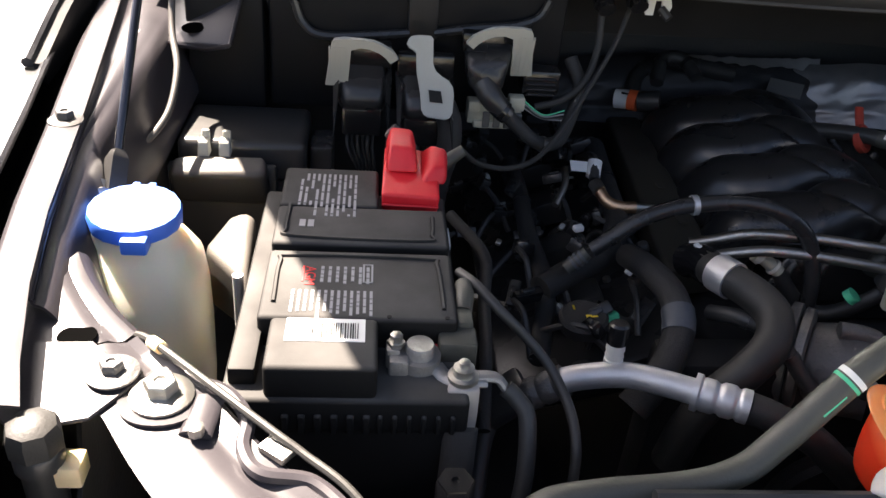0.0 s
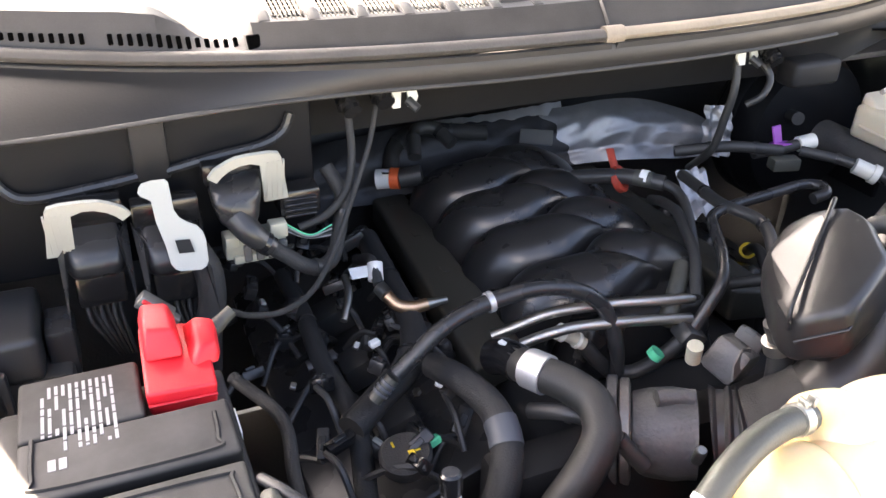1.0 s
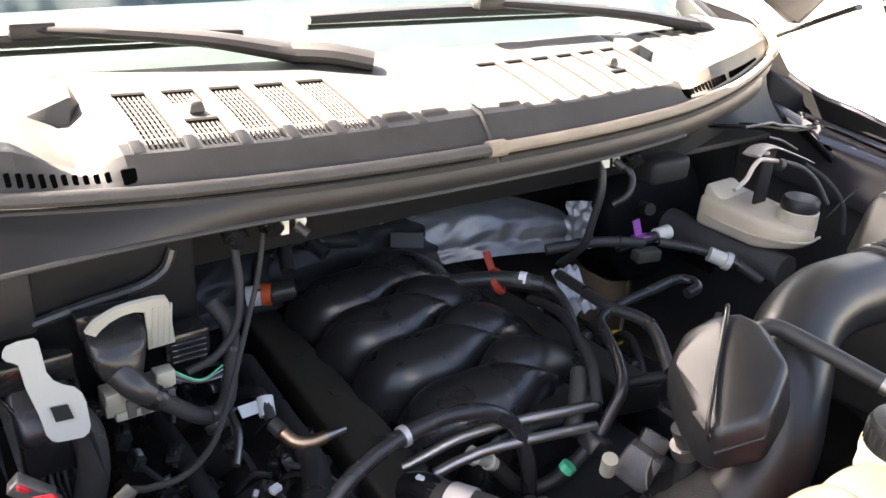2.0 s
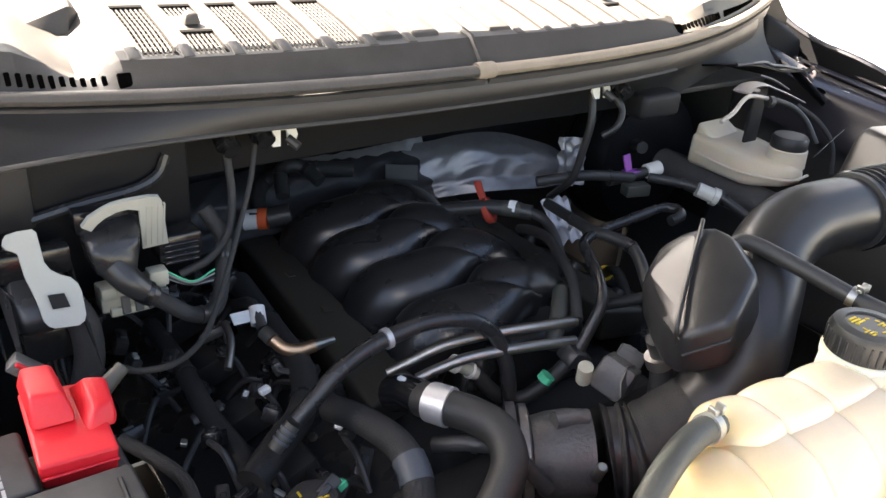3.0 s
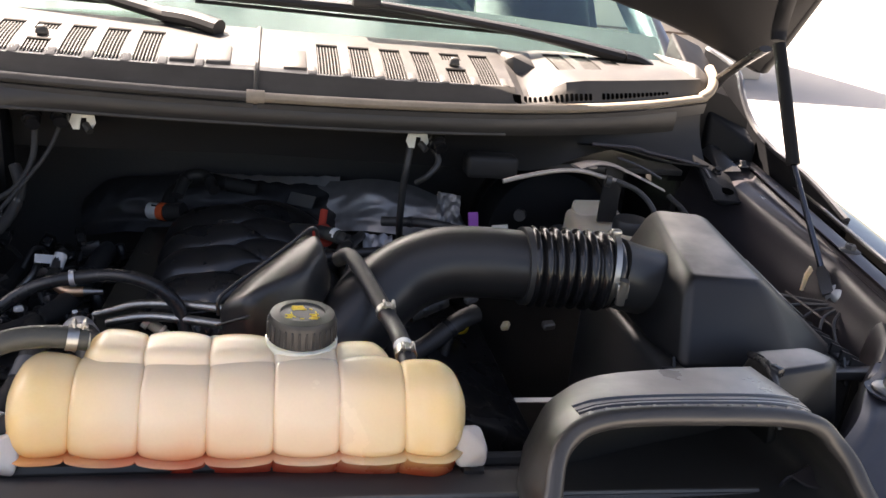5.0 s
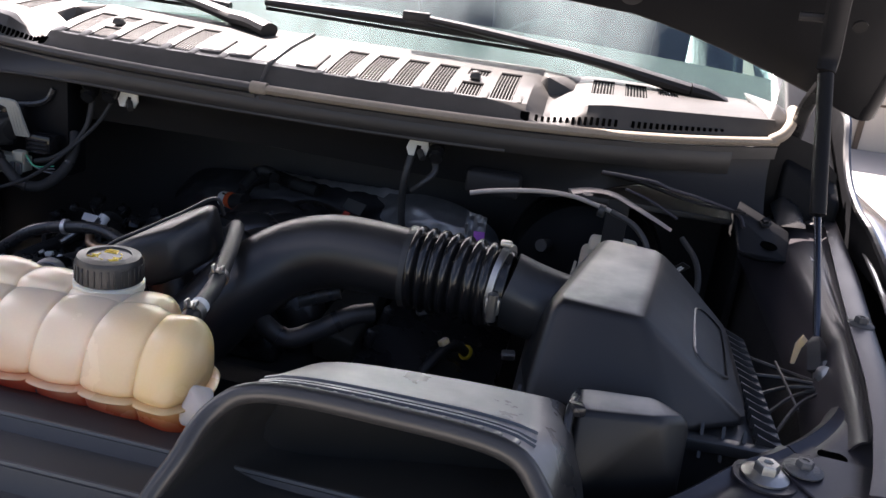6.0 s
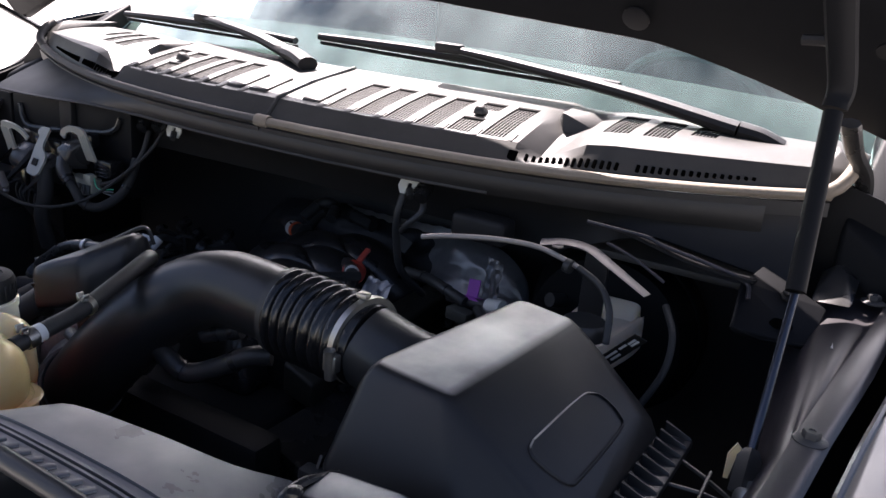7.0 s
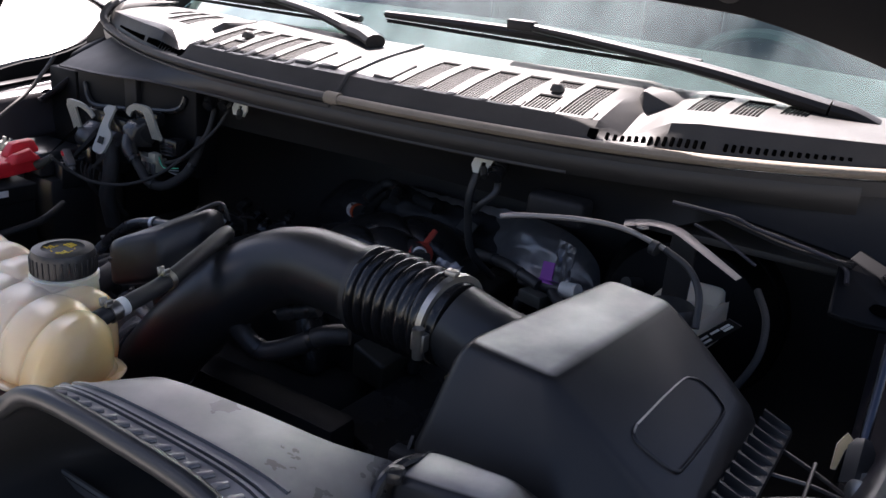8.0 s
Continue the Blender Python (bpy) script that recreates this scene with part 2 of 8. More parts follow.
for pos, c in ((0.28, (0.90, 0.22, 0.15, 1)), (0.46, (0.97, 0.56, 0.42, 1)), (0.68, (1.0, 0.86, 0.76, 1))):
    e = lr.color_ramp.elements.new(pos)
    e.color = c
tint = tn.new("ShaderNodeMixRGB")
tint.blend_type = "MULTIPLY"
tint.inputs["Fac"].default_value = 1.0
tl.new(plain, tint.inputs["Color1"])
tl.new(lr.outputs["Color"], tint.inputs["Color2"])
tl.new(tint.outputs["Color"], tp.inputs["Base Color"])
# both ends have yellowed with age
away, aged, patch, yel = tn.new("ShaderNodeMath"), tn.new("ShaderNodeMapRange"), tn.new("ShaderNodeMath"), tn.new("ShaderNodeMixRGB")
away.operation, patch.operation, yel.blend_type = "ABSOLUTE", "MULTIPLY", "MULTIPLY"
tl.new(ts_.outputs["X"], away.inputs[0])
aged.inputs["From Min"].default_value, aged.inputs["From Max"].default_value = 0.085, 0.150
tl.new(away.outputs[0], aged.inputs["Value"])
blot = tn.new("ShaderNodeTexNoise")
blot.inputs["Scale"].default_value, blot.inputs["Detail"].default_value = 17.0, 3.0
tl.new(tc_.outputs["Object"], blot.inputs["Vector"])
lift_ = tn.new("ShaderNodeMath")
lift_.operation = "MULTIPLY_ADD"
lift_.inputs[1].default_value, lift_.inputs[2].default_value = 1.5, 0.1
lift_.use_clamp = True
tl.new(blot.outputs["Fac"], lift_.inputs[0])
tl.new(aged.outputs[0], patch.inputs[0])
tl.new(lift_.outputs[0], patch.inputs[1])
yel.inputs["Color2"].default_value = (0.98, 0.88, 0.56, 1)
tl.new(patch.outputs[0], yel.inputs["Fac"])
tl.new(tint.outputs["Color"], yel.inputs["Color1"])
tl.new(yel.outputs["Color"], tp.inputs["Base Color"])

GLASS = bpy.data.materials.new("tinted_windshield_glass")
GLASS.use_nodes = True
gp = GLASS.node_tree.nodes["Principled BSDF"]
gp.inputs["Base Color"].default_value = (0.55, 0.86, 0.82, 1)
gp.inputs["Roughness"].default_value, gp.inputs["Transmission Weight"].default_value, gp.inputs["IOR"].default_value = 0.015, 1.0, 1.45

# ---------------------------------------------------------------- mesh helpers
ORIGIN = {}


def thing(name, at, label, category, group="", kind=""):
    ob = new(name)
    ob.empty_display_size = 0.02
    ob.location = at
    ORIGIN[ob.name] = Vector(at)
    return tagged(ob, label, category, group, kind)


def finish(bm, origin, material, sharp=38.0):
    bmesh.ops.remove_doubles(bm, verts=bm.verts, dist=1e-6)
    bmesh.ops.recalc_face_normals(bm, faces=bm.faces)
    limit = radians(sharp)
    for f in bm.faces:
        f.smooth = True
    for e in bm.edges:
        e.smooth = len(e.link_faces) == 2 and e.calc_face_angle(0.0) < limit
    for v in bm.verts:
        v.co -= origin
    return bm


def part(name, bm, material, parent, label="", sharp=38.0):
    """One bmesh in world coordinates as one mesh under a thing or a part."""
    origin = ORIGIN[parent.name]
    finish(bm, origin, material, sharp)
    me = bpy.data.meshes.new(name)
    bm.to_mesh(me)
    bm.free()
    me.materials.append(material)
    ob = new(name, me)
    ob.parent = parent
    ORIGIN[ob.name] = origin
    return tagged(ob, label)


def solid(name, bm, material, at, label, category, group="", kind="", sharp=38.0):
    """A thing of one mesh."""
    origin = Vector(at)
    finish(bm, origin, material, sharp)
    me = bpy.data.meshes.new(name)
    bm.to_mesh(me)
    bm.free()
    me.materials.append(material)
    ob = new(name, me)
    ob.location = at
    ORIGIN[ob.name] = origin
    return tagged(ob, label, category, group, kind)


def join(*bms):
    out = bmesh.new()
    for b in bms:
        me = bpy.data.meshes.new("tmp")
        b.to_mesh(me)
        b.free()
        out.from_mesh(me)
        bpy.data.meshes.remove(me)
    return out


def box(lo, hi, bev=0.002, seg=2):
    bm = bmesh.new()
    bmesh.ops.create_cube(bm, size=1)
    lo, hi = Vector(lo), Vector(hi)
    for v in bm.verts:
        v.co = Vector([(lo[i] + hi[i]) / 2 + v.co[i] * (hi[i] - lo[i]) for i in range(3)])
    if bev:
        bmesh.ops.bevel(bm, geom=bm.edges[:], offset=bev, segments=seg, profile=0.5, affect="EDGES")
    return bm


def turned(bm, m):
    bmesh.ops.transform(bm, matrix=m, verts=bm.verts)
    return bm


def obox(c, size, rot=(0, 0, 0), bev=0.002, seg=2):
    h = Vector(size) / 2
    return turned(box(-h, h, bev, seg), pose(*c, *rot))


def hull(points, bev=0.003, seg=2, flat=2.0):
    """The convex body of some corners, with rounded edges."""
    bm = bmesh.new()
    for p in points:
        bm.verts.new(p)
    bmesh.ops.convex_hull(bm, input=bm.verts[:])
    bmesh.ops.delete(bm, geom=[v for v in bm.verts if not v.link_faces], context="VERTS")
    bmesh.ops.dissolve_limit(bm, angle_limit=radians(flat), verts=bm.verts[:], edges=bm.edges[:])
    if bev:
        bmesh.ops.bevel(bm, geom=bm.edges[:], offset=bev, segments=seg, profile=0.5, affect="EDGES")
    return bm


def spline(pts, steps=8):
    p = [Vector(q) for q in pts]
    if len(p) < 3:
        return [p[0].lerp(p[-1], i / steps) for i in range(steps + 1)]
    p = [p[0] * 2 - p[1]] + p + [p[-1] * 2 - p[-2]]
    out = []
    for i in range(1, len(p) - 2):
        a, b, c, d = p[i - 1], p[i], p[i + 1], p[i + 2]
        for k in range(steps):
            t = k / steps
            out.append(0.5 * (2 * b + (c - a) * t + (2 * a - 5 * b + 4 * c - d) * t * t + (3 * b - 3 * c + d - a) * t ** 3))
    out.append(p[-2])
    return out


def sweep(path, radius, n=12, cap=True, flat=None):
    """A round (or, with flat, squashed) body along a fine path; radius: a number or a function of 0..1."""
    bm = bmesh.new()
    rings, up = [], None
    for i, q in enumerate(path):
        a, b = path[max(0, i - 1)], path[min(len(path) - 1, i + 1)]
        ahead = (b - a).normalized()
        if up is None:
            up = Vector((0, 0, 1)) if abs(ahead.z) < 0.9 else Vector((0, 1, 0))
        up = (up - ahead * up.dot(ahead)).normalized()
        side = ahead.cross(up)
        r = radius(i / (len(path) - 1)) if callable(radius) else radius
        s = flat if flat else 1.0
        rings.append([bm.verts.new(q + side * (r * math.cos(2 * math.pi * k / n)) + up * (r * s * math.sin(2 * math.pi * k / n))) for k in range(n)])
    for a, b in zip(rings, rings[1:]):
        for k in range(n):
            bm.faces.new((a[k], a[(k + 1) % n], b[(k + 1) % n], b[k]))
    if cap:
        bm.faces.new(rings[0])
        bm.faces.new(rings[-1])
    return bm


def tube(pts, radius, n=12, steps=8, flat=None):
    return sweep(spline(pts, steps), radius, n, True, flat)


def ringed(pts, r, width, along, thick, n=20):
    """A band round a hose: starts at the fraction along, of that width in metres."""
    path = spline(pts, 16)
    lengths = np.cumsum([0] + [(b - a).length for a, b in zip(path, path[1:])])
    s0 = along * lengths[-1]

    def at(s):
        i = int(np.clip(np.searchsorted(lengths, s) - 1, 0, len(path) - 2))
        return path[i].lerp(path[i + 1], (s - lengths[i]) / max(1e-9, lengths[i + 1] - lengths[i]))
    return sweep([at(s0), at(s0 + width * 0.5), at(s0 + width)], r + thick, n)


def lathe(profile, at, axis=(0, 0, 1), n=28):
    """A turned body: (radius, height) pairs along an axis."""
    bm = bmesh.new()
    q = Vector(axis).to_track_quat("Z", "Y").to_matrix().to_4x4()
    m = Matrix.Translation(at) @ q
    rings = []
    for r, h in profile:
        rings.append([bm.verts.new(m @ Vector((max(r, 1e-5) * math.cos(2 * math.pi * k / n), max(r, 1e-5) * math.sin(2 * math.pi * k / n), h))) for k in range(n)])
    for a, b in zip(rings, rings[1:]):
        for k in range(n):
            bm.faces.new((a[k], a[(k + 1) % n], b[(k + 1) % n], b[k]))
    bm.faces.new(rings[0])
    bm.faces.new(rings[-1])
    return bm


def plate(outline, thick, origin, ux, uy, bev=0.0006):
    """A flat piece with that outline in the plane of ux and uy, thick along their normal."""
    ux, uy = Vector(ux).normalized(), Vector(uy).normalized()
    nz = ux.cross(uy)
    o = Vector(origin)
    bm = bmesh.new()
    f = bm.faces.new([bm.verts.new(o + ux * x + uy * y) for x, y in outline])
    ext = bmesh.ops.extrude_face_region(bm, geom=[f])
    bmesh.ops.translate(bm, vec=nz * thick, verts=[e for e in ext["geom"] if isinstance(e, bmesh.types.BMVert)])
    bmesh.ops.triangulate(bm, faces=[g for g in bm.faces if len(g.verts) > 4])
    return bm


def sheet(fn, nu, nv, thick, skip=None):
    """A panel over 0..1 x 0..1, thick downwards along its normal; skip(i, j) leaves a cell open."""
    bm = bmesh.new()
    grid = [[bm.verts.new(fn(i / nu, j / nv)) for j in range(nv + 1)] for i in range(nu + 1)]
    for i in range(nu):
        for j in range(nv):
            if not (skip and skip(i, j)):
                bm.faces.new((grid[i][j], grid[i + 1][j], grid[i + 1][j + 1], grid[i][j + 1]))
    bmesh.ops.delete(bm, geom=[v for v in bm.verts if not v.link_faces], context="VERTS")
    bm.normal_update()
    ext = bmesh.ops.extrude_face_region(bm, geom=bm.faces[:])
    moved = [e for e in ext["geom"] if isinstance(e, bmesh.types.BMVert)]
    bm.normal_update()
    normals = {v: v.normal.copy() for v in moved}
    for v in moved:
        v.co += normals[v] * thick
    return bm


def loft(rings, cap=True):
    bm = bmesh.new()
    vs = [[bm.verts.new(p) for p in r] for r in rings]
    n = len(vs[0])
    for a, b in zip(vs, vs[1:]):
        for k in range(n):
            bm.faces.new((a[k], a[(k + 1) % n], b[(k + 1) % n], b[k]))
    if cap:
        bm.faces.new(vs[0])
        bm.faces.new(vs[-1])
    return bm


def smooth(a, b, x):
    t = min(1.0, max(0.0, (x - a) / (b - a)))
    return t * t * (3 - 2 * t)


def rounded(cx, cy, a, b, p=4.0, n=24):
    """A rounded rectangle as (x, y) pairs."""
    out = []
    for k in range(n):
        t = 2 * math.pi * (k + 0.5) / n
        c, s = math.cos(t), math.sin(t)
        out.append((cx + a * math.copysign(abs(c) ** (2 / p), c), cy + b * math.copysign(abs(s) ** (2 / p), s)))
    return out


def bolt(name, at, r, mat_head=None, washer=None, axis=(0, 0, 1), label="zinc-plated hex bolt with a flange washer", group="fender bolts"):
    head = STEEL if mat_head is None else mat_head
    w = r * 1.9 if washer is None else washer
    t = thing(name, at, label, "bolt", group)
    part("flange", lathe([(w, 0), (w, r * 0.18), (w * 0.75, r * 0.42), (r * 0.9, r * 0.5)], at, axis, 24), head, t)
    hd = lathe([(r * 1.05, r * 0.45), (r * 1.05, r * 1.1), (r * 0.9, r * 1.3), (r * 0.45, r * 1.32), (r * 0.4, r * 1.15)], at, axis, 6)
    part("hex_head", hd, head, t)
    return t


def words(text, size, origin, ux, uy, lift=0.0004):
    """Letters lying in the plane of ux and uy, as a mesh."""
    cu = bpy.data.curves.new("letters", "FONT")
    cu.body, cu.size, cu.extrude = text, size, 0.0001
    ob = bpy.data.objects.new("letters", cu)
    scene.collection.objects.link(ob)
    me = ob.to_mesh()
    bm = bmesh.new()
    bm.from_mesh(me)
    ob.to_mesh_clear()
    bpy.data.objects.remove(ob)
    bpy.data.curves.remove(cu)
    ux, uy = Vector(ux).normalized(), Vector(uy).normalized()
    nz = ux.cross(uy)
    m = Matrix((ux, uy, nz)).transposed().to_4x4()
    return turned(bm, Matrix.Translation(Vector(origin) + nz * lift) @ m)

# ---------------------------------------------------------------- ground and distance
def disc(r, z, n=48):
    bm = bmesh.new()
    bm.faces.new([bm.verts.new((r * math.cos(2 * math.pi * k / n), r * math.sin(2 * math.pi * k / n), z)) for k in range(n)])
    return bm


solid("ground", disc(900, -0.004), GRASS, (0, 0, 0), "sunlit dry grass reaching the horizon", "ground", kind="structure")
solid("pavement", box((-60, -14, -0.2), (60, 70, 0.0), 0), CONCRETE, (0, 0, 0), "pale sunlit concrete driveway under the car", "driveway", kind="structure")


def tree(at, h, seed):
    rnd = random.Random(seed)
    t = thing("tree", at, "broad green tree beyond the driveway", "tree", "trees beyond the driveway")
    x, y, z = at
    part("trunk", tube([(x, y, z), (x + 0.1, y, z + h * 0.3), (x - 0.05, y + 0.1, z + h * 0.62)], lambda f: 0.28 - 0.2 * f, 8), BARK, t)
    bm = bmesh.new()
    for _ in range(26):
        a, r = rnd.uniform(0, 6.28), rnd.uniform(0, 1) ** 0.6 * h * 0.36
        c = Vector((x + r * math.cos(a), y + r * math.sin(a), z + h * rnd.uniform(0.42, 0.98)))
        for _ in range(46):
            d = Vector((rnd.gauss(0, 1), rnd.gauss(0, 1), rnd.gauss(0, 0.8))) * h * 0.06
            u = Vector((rnd.gauss(0, 1), rnd.gauss(0, 1), rnd.gauss(0, 1))).normalized() * 0.16
            w = u.orthogonal().normalized() * 0.09
            q = c + d
            bm.faces.new([bm.verts.new(q - u), bm.verts.new(q + w), bm.verts.new(q + u), bm.verts.new(q - w)])
    part("crown", bm, LEAF, t)
    return t


for k, (px, py, ph) in enumerate([(26, 8, 8)]):
    tree((px, py, 0), ph, 11 + k)


house = thing("garage", (7, 12, 0), "low beige garage with a panelled door across the driveway", "garage")
part("wall", box((2.0, 10.0, 0.0), (7.0, 15.0, 2.9), 0.02), STUCCO, house)
part("roof", hull([(1.6, 9.6, 2.9), (7.4, 9.6, 2.9), (1.6, 15.4, 2.9), (7.4, 15.4, 2.9), (3.5, 12.5, 4.2), (5.6, 12.5, 4.2)], 0.02), BARK, house)
door = part("door", box((3.7, 9.94, 0.0), (6.6, 10.01, 2.2), 0.01), STUCCO, house)
for a, b in (((3.66, 9.93, 0.0), (3.72, 9.99, 2.25)), ((6.58, 9.93, 0.0), (6.64, 9.99, 2.25)), ((3.66, 9.93, 2.2), (6.64, 9.99, 2.26)), ((3.72, 9.925, 0.55), (6.58, 9.95, 0.58)), ((3.72, 9.925, 1.1), (6.58, 9.95, 1.13)), ((3.72, 9.925, 1.65), (6.58, 9.95, 1.68))):
    part("door_trim", box(a, b, 0.004), BARK, door)


# ---------------------------------------------------------------- cowl line, shared by cowl, seal and firewall
def seal_y(x):
    return -0.055 + 0.30 * max(0.0, abs(x) - 0.05) ** 2 + 0.05 * max(0.0, abs(x) - 0.35)


def seal_z(x):
    return 1.256 + 0.004 * abs(x) + 0.11 * max(0.0, abs(x) - 0.4) ** 2


def glass_point(x, s):
    """The windshield: s metres up its slope from the base line."""
    return Vector((x, 0.165 + 0.16 * x * x + s * 0.82, 1.292 - 0.05 * x * x + s * 0.57))


# the closed body round the bay
body = thing("car_body_shell", (0, 0.3, 0.5), "black painted steel body round an open engine bay", "car body")


def cowl_box(u, v):
    x = -0.70 + 1.44 * u
    top = Vector((x, seal_y(x) + 0.004, seal_z(x) - 0.008))
    low = Vector((x, 0.038 + 0.04 * x * x, 1.156 - 0.02 * abs(x)))
    low = low.lerp(Vector((x, 0.026 + 0.15 * max(0.0, x - 0.55), 1.196 - 0.18 * max(0.0, x - 0.57))), smooth(0.42, 0.58, x))
    p = top.lerp(low, v)
    p.y += 0.016 * math.sin(math.pi * v)
    return p


part("cowl_front_panel", sheet(cowl_box, 60, 8, -0.004), BLACKSTEEL, body, "dark painted steel panel below the cowl seal")
part("cowl_underside", box((-0.70, 0.047, 1.150), (0.70, 0.34, 1.160), 0.003), DARK, body)
part("firewall", box((-0.74, 0.33, 0.55), (0.74, 0.36, 1.26), 0.004), DARK, body, "black sound-deadened firewall")
part("floor_of_bay", box((-0.80, -0.95, 0.50), (0.80, 0.35, 0.53), 0.004), DARK, body)
part("radiator", box((-0.42, -0.72, 0.52), (0.42, -0.66, 1.00), 0.006), DARK, body, "black radiator core")
part("fan_shroud", box((-0.40, -0.64, 0.55), (0.40, -0.575, 0.985), 0.012), PLASTIC, body)


def rail_z(y):
    """The height of the narrow bolted strip on top of the fender."""
    return 1.138 + 0.088 * (y + 0.26) if y > -0.26 else 1.138 + 0.10 * (y + 0.26)


def plate_z(y):
    """The height of the corner plates, a step below the strip."""
    return 1.085 + 0.165 * (y + 0.50) if y > -0.5 else 1.085 + 0.1 * (y + 0.5)


def strip_in(y):
    return float(np.interp(y, (-0.60, -0.54, -0.47, -0.39, -0.266, -0.134, 0.12), (0.728, 0.748, 0.765, 0.778, 0.790, 0.806, 0.838)))


def strip_out(y):
    return float(np.interp(y, (-1.0, -0.70, -0.60, -0.54, -0.46, -0.375, -0.247, -0.112, 0.14, 0.72), (0.56, 0.70, 0.752, 0.776, 0.794, 0.806, 0.819, 0.836, 0.858, 0.872)))


RAIL_IN = spline([(x, y, 0) for x, y in ((0.770, 0.09), (0.772, -0.03), (0.775, -0.16), (0.776, -0.28), (0.770, -0.36), (0.752, -0.415), (0.722, -0.46), (0.685, -0.497), (0.645, -0.535), (0.60, -0.585), (0.55, -0.622), (0.49, -0.65))], 8)
RAIL_OUT = spline([(x, y, 0) for x, y in ((0.838, 0.09), (0.838, -0.03), (0.838, -0.16), (0.837, -0.28), (0.826, -0.37), (0.803, -0.44), (0.778, -0.49), (0.757, -0.525), (0.735, -0.56), (0.70, -0.615), (0.655, -0.665), (0.58, -0.715))], 8)


def rail_point(u, v, s):
    """The top of the fender structure, from the hinge (0) round the corner to the radiator support (1); v from the inner wall out."""
    k = u * (len(RAIL_IN) - 1)
    i = min(int(k), len(RAIL_IN) - 2)
    a = RAIL_IN[i].lerp(RAIL_IN[i + 1], k - i)
    b = RAIL_OUT[i].lerp(RAIL_OUT[i + 1], k - i)
    w = min(1.0, max(0.0, (v - 0.30) / 0.70))
    p = a.lerp(b, w)
    drop = max(0.0, 0.30 - v) / 0.30
    p += (b - a).normalized() * (-0.012 * math.sin(drop * math.pi / 2))
    z = plate_z(p.y) - 0.060 * (1 - math.cos(drop * math.pi / 2)) - 0.004 * math.sin(min(1, w * 4) * math.pi)
    return Vector((s * p.x, p.y, z))


for side in (-1, 1):
    def inner(u, v, s=side):
        y = -0.80 + 1.10 * u
        a = Vector((s * (min(0.775, strip_in(y) - 0.022) + 0.01 * v), y, plate_z(y) - 0.035))
        p = a.lerp(Vector((s * 0.70, y, 0.52)), v)
        p.x += s * 0.02 * math.sin(v * 9 + u * 5) * v * (1 - v)
        return p
    part("inner_fender", sheet(inner, 24, 10, 0.003 * side), DARK, body, "black inner fender apron")

    def strip(u, v, s=side):
        y = 0.125 - 0.700 * u
        x = strip_in(y) + (strip_out(y) - strip_in(y)) * v
        return Vector((s * x, y, rail_z(y) + 0.0012 * math.sin(math.pi * v) - 0.0035 * smooth(0.80, 1.0, v)))
    part("fender_strip", sheet(strip, 60, 12, 0.002 * side), ECOAT, body, "narrow dusty dark steel strip on top of the fender")

    def roll(u, v, s=side):
        y = 0.125 - 0.600 * u
        ledge = 0.002 + 0.17 * max(0.0, y + 0.27)
        t = max(0.0, (v - 0.45) / 0.55) * math.pi / 2
        x = strip_in(y) + 0.001 - ledge * min(1.0, v / 0.45) - 0.024 * math.sin(t) - 0.012 * smooth(0.75, 1.0, v)
        z = rail_z(y) - 0.004 - 0.008 * smooth(0.0, 0.08, v) + 0.004 * math.sin(math.pi * min(1.0, v / 0.45)) - 0.075 * (1 - math.cos(t))
        return Vector((s * x, y, z))
    part("apron_roll", sheet(roll, 48, 20, 0.002 * side), ECOAT, body, "dusty rolled edge of the inner apron")
    part("corner_plate", sheet(lambda u, v, s=side: rail_point(0.44 + 0.165 * u, v * 0.94, s), 20, 16, 0.0025 * side), ECOAT, body, "dusty dark corner plate between strip and support")
    ys = np.linspace(0.125, -0.62, 44)
    # Black sheet paints the shade down in the gap.
    part("rail_groove", sheet(lambda u, v, s=side: Vector((s * (strip_out(0.125 - 0.72 * u) - 0.002 + 0.030 * v), 0.125 - 0.72 * u, rail_z(0.125 - 0.72 * u) - 0.016 - 0.006 * math.sin(math.pi * v))), 44, 4, 0.002 * side), HOLESHADE, body, "near-black sheet painting the shade in the gap beside the fender")
    part("fender_hem", sweep([Vector((side * (strip_out(y) + 0.022), y, rail_z(y) + 0.001)) for y in ys], 0.0040, 8, True), PAINT, body, "folded fender edge")
    # Flat black pieces paint the shade of holes; the strip stays whole.
    part("square_hole", obox((side * (strip_in(0.0) + 0.014), 0.0, rail_z(0.0) + 0.0010), (0.012, 0.016, 0.0012), (math.degrees(math.atan(0.088)), 0, 0), 0), HOLESHADE, body)
    for k_ in range(3):
        part("stamped_mark", obox((side * (strip_in(-0.36) + 0.013), -0.352 - 0.007 * k_, rail_z(-0.36) + 0.0014), (0.007, 0.0016, 0.0008), (0, 0, 8), 0), INKSHADE, body)
    part("key_slot", join(lathe([(0.0065, 0), (0.0065, 0.0008)], (side * 0.781, -0.440, rail_z(-0.440) + 0.0012), (0, 0, 1), 18), obox((side * 0.778, -0.455, rail_z(-0.455) + 0.0016), (0.006, 0.020, 0.0008), (0, 0, 10 * side), 0)), HOLESHADE, body)

    def outer(u, v, s=side):
        y = -0.98 + 1.70 * u
        w = min(1.0, v * 3.0)
        x = strip_out(y) + 0.022 + 0.115 * math.sin(w * math.pi / 2) - 0.02 * v
        z = rail_z(min(y, 0.2)) - 0.001 - 0.045 * w * w - 0.62 * max(0.0, v - 0.16)
        return Vector((s * x, y, z))
    part("outer_fender", sheet(outer, 40, 24, 0.002 * side), PAINT, body, "glossy black outer fender")
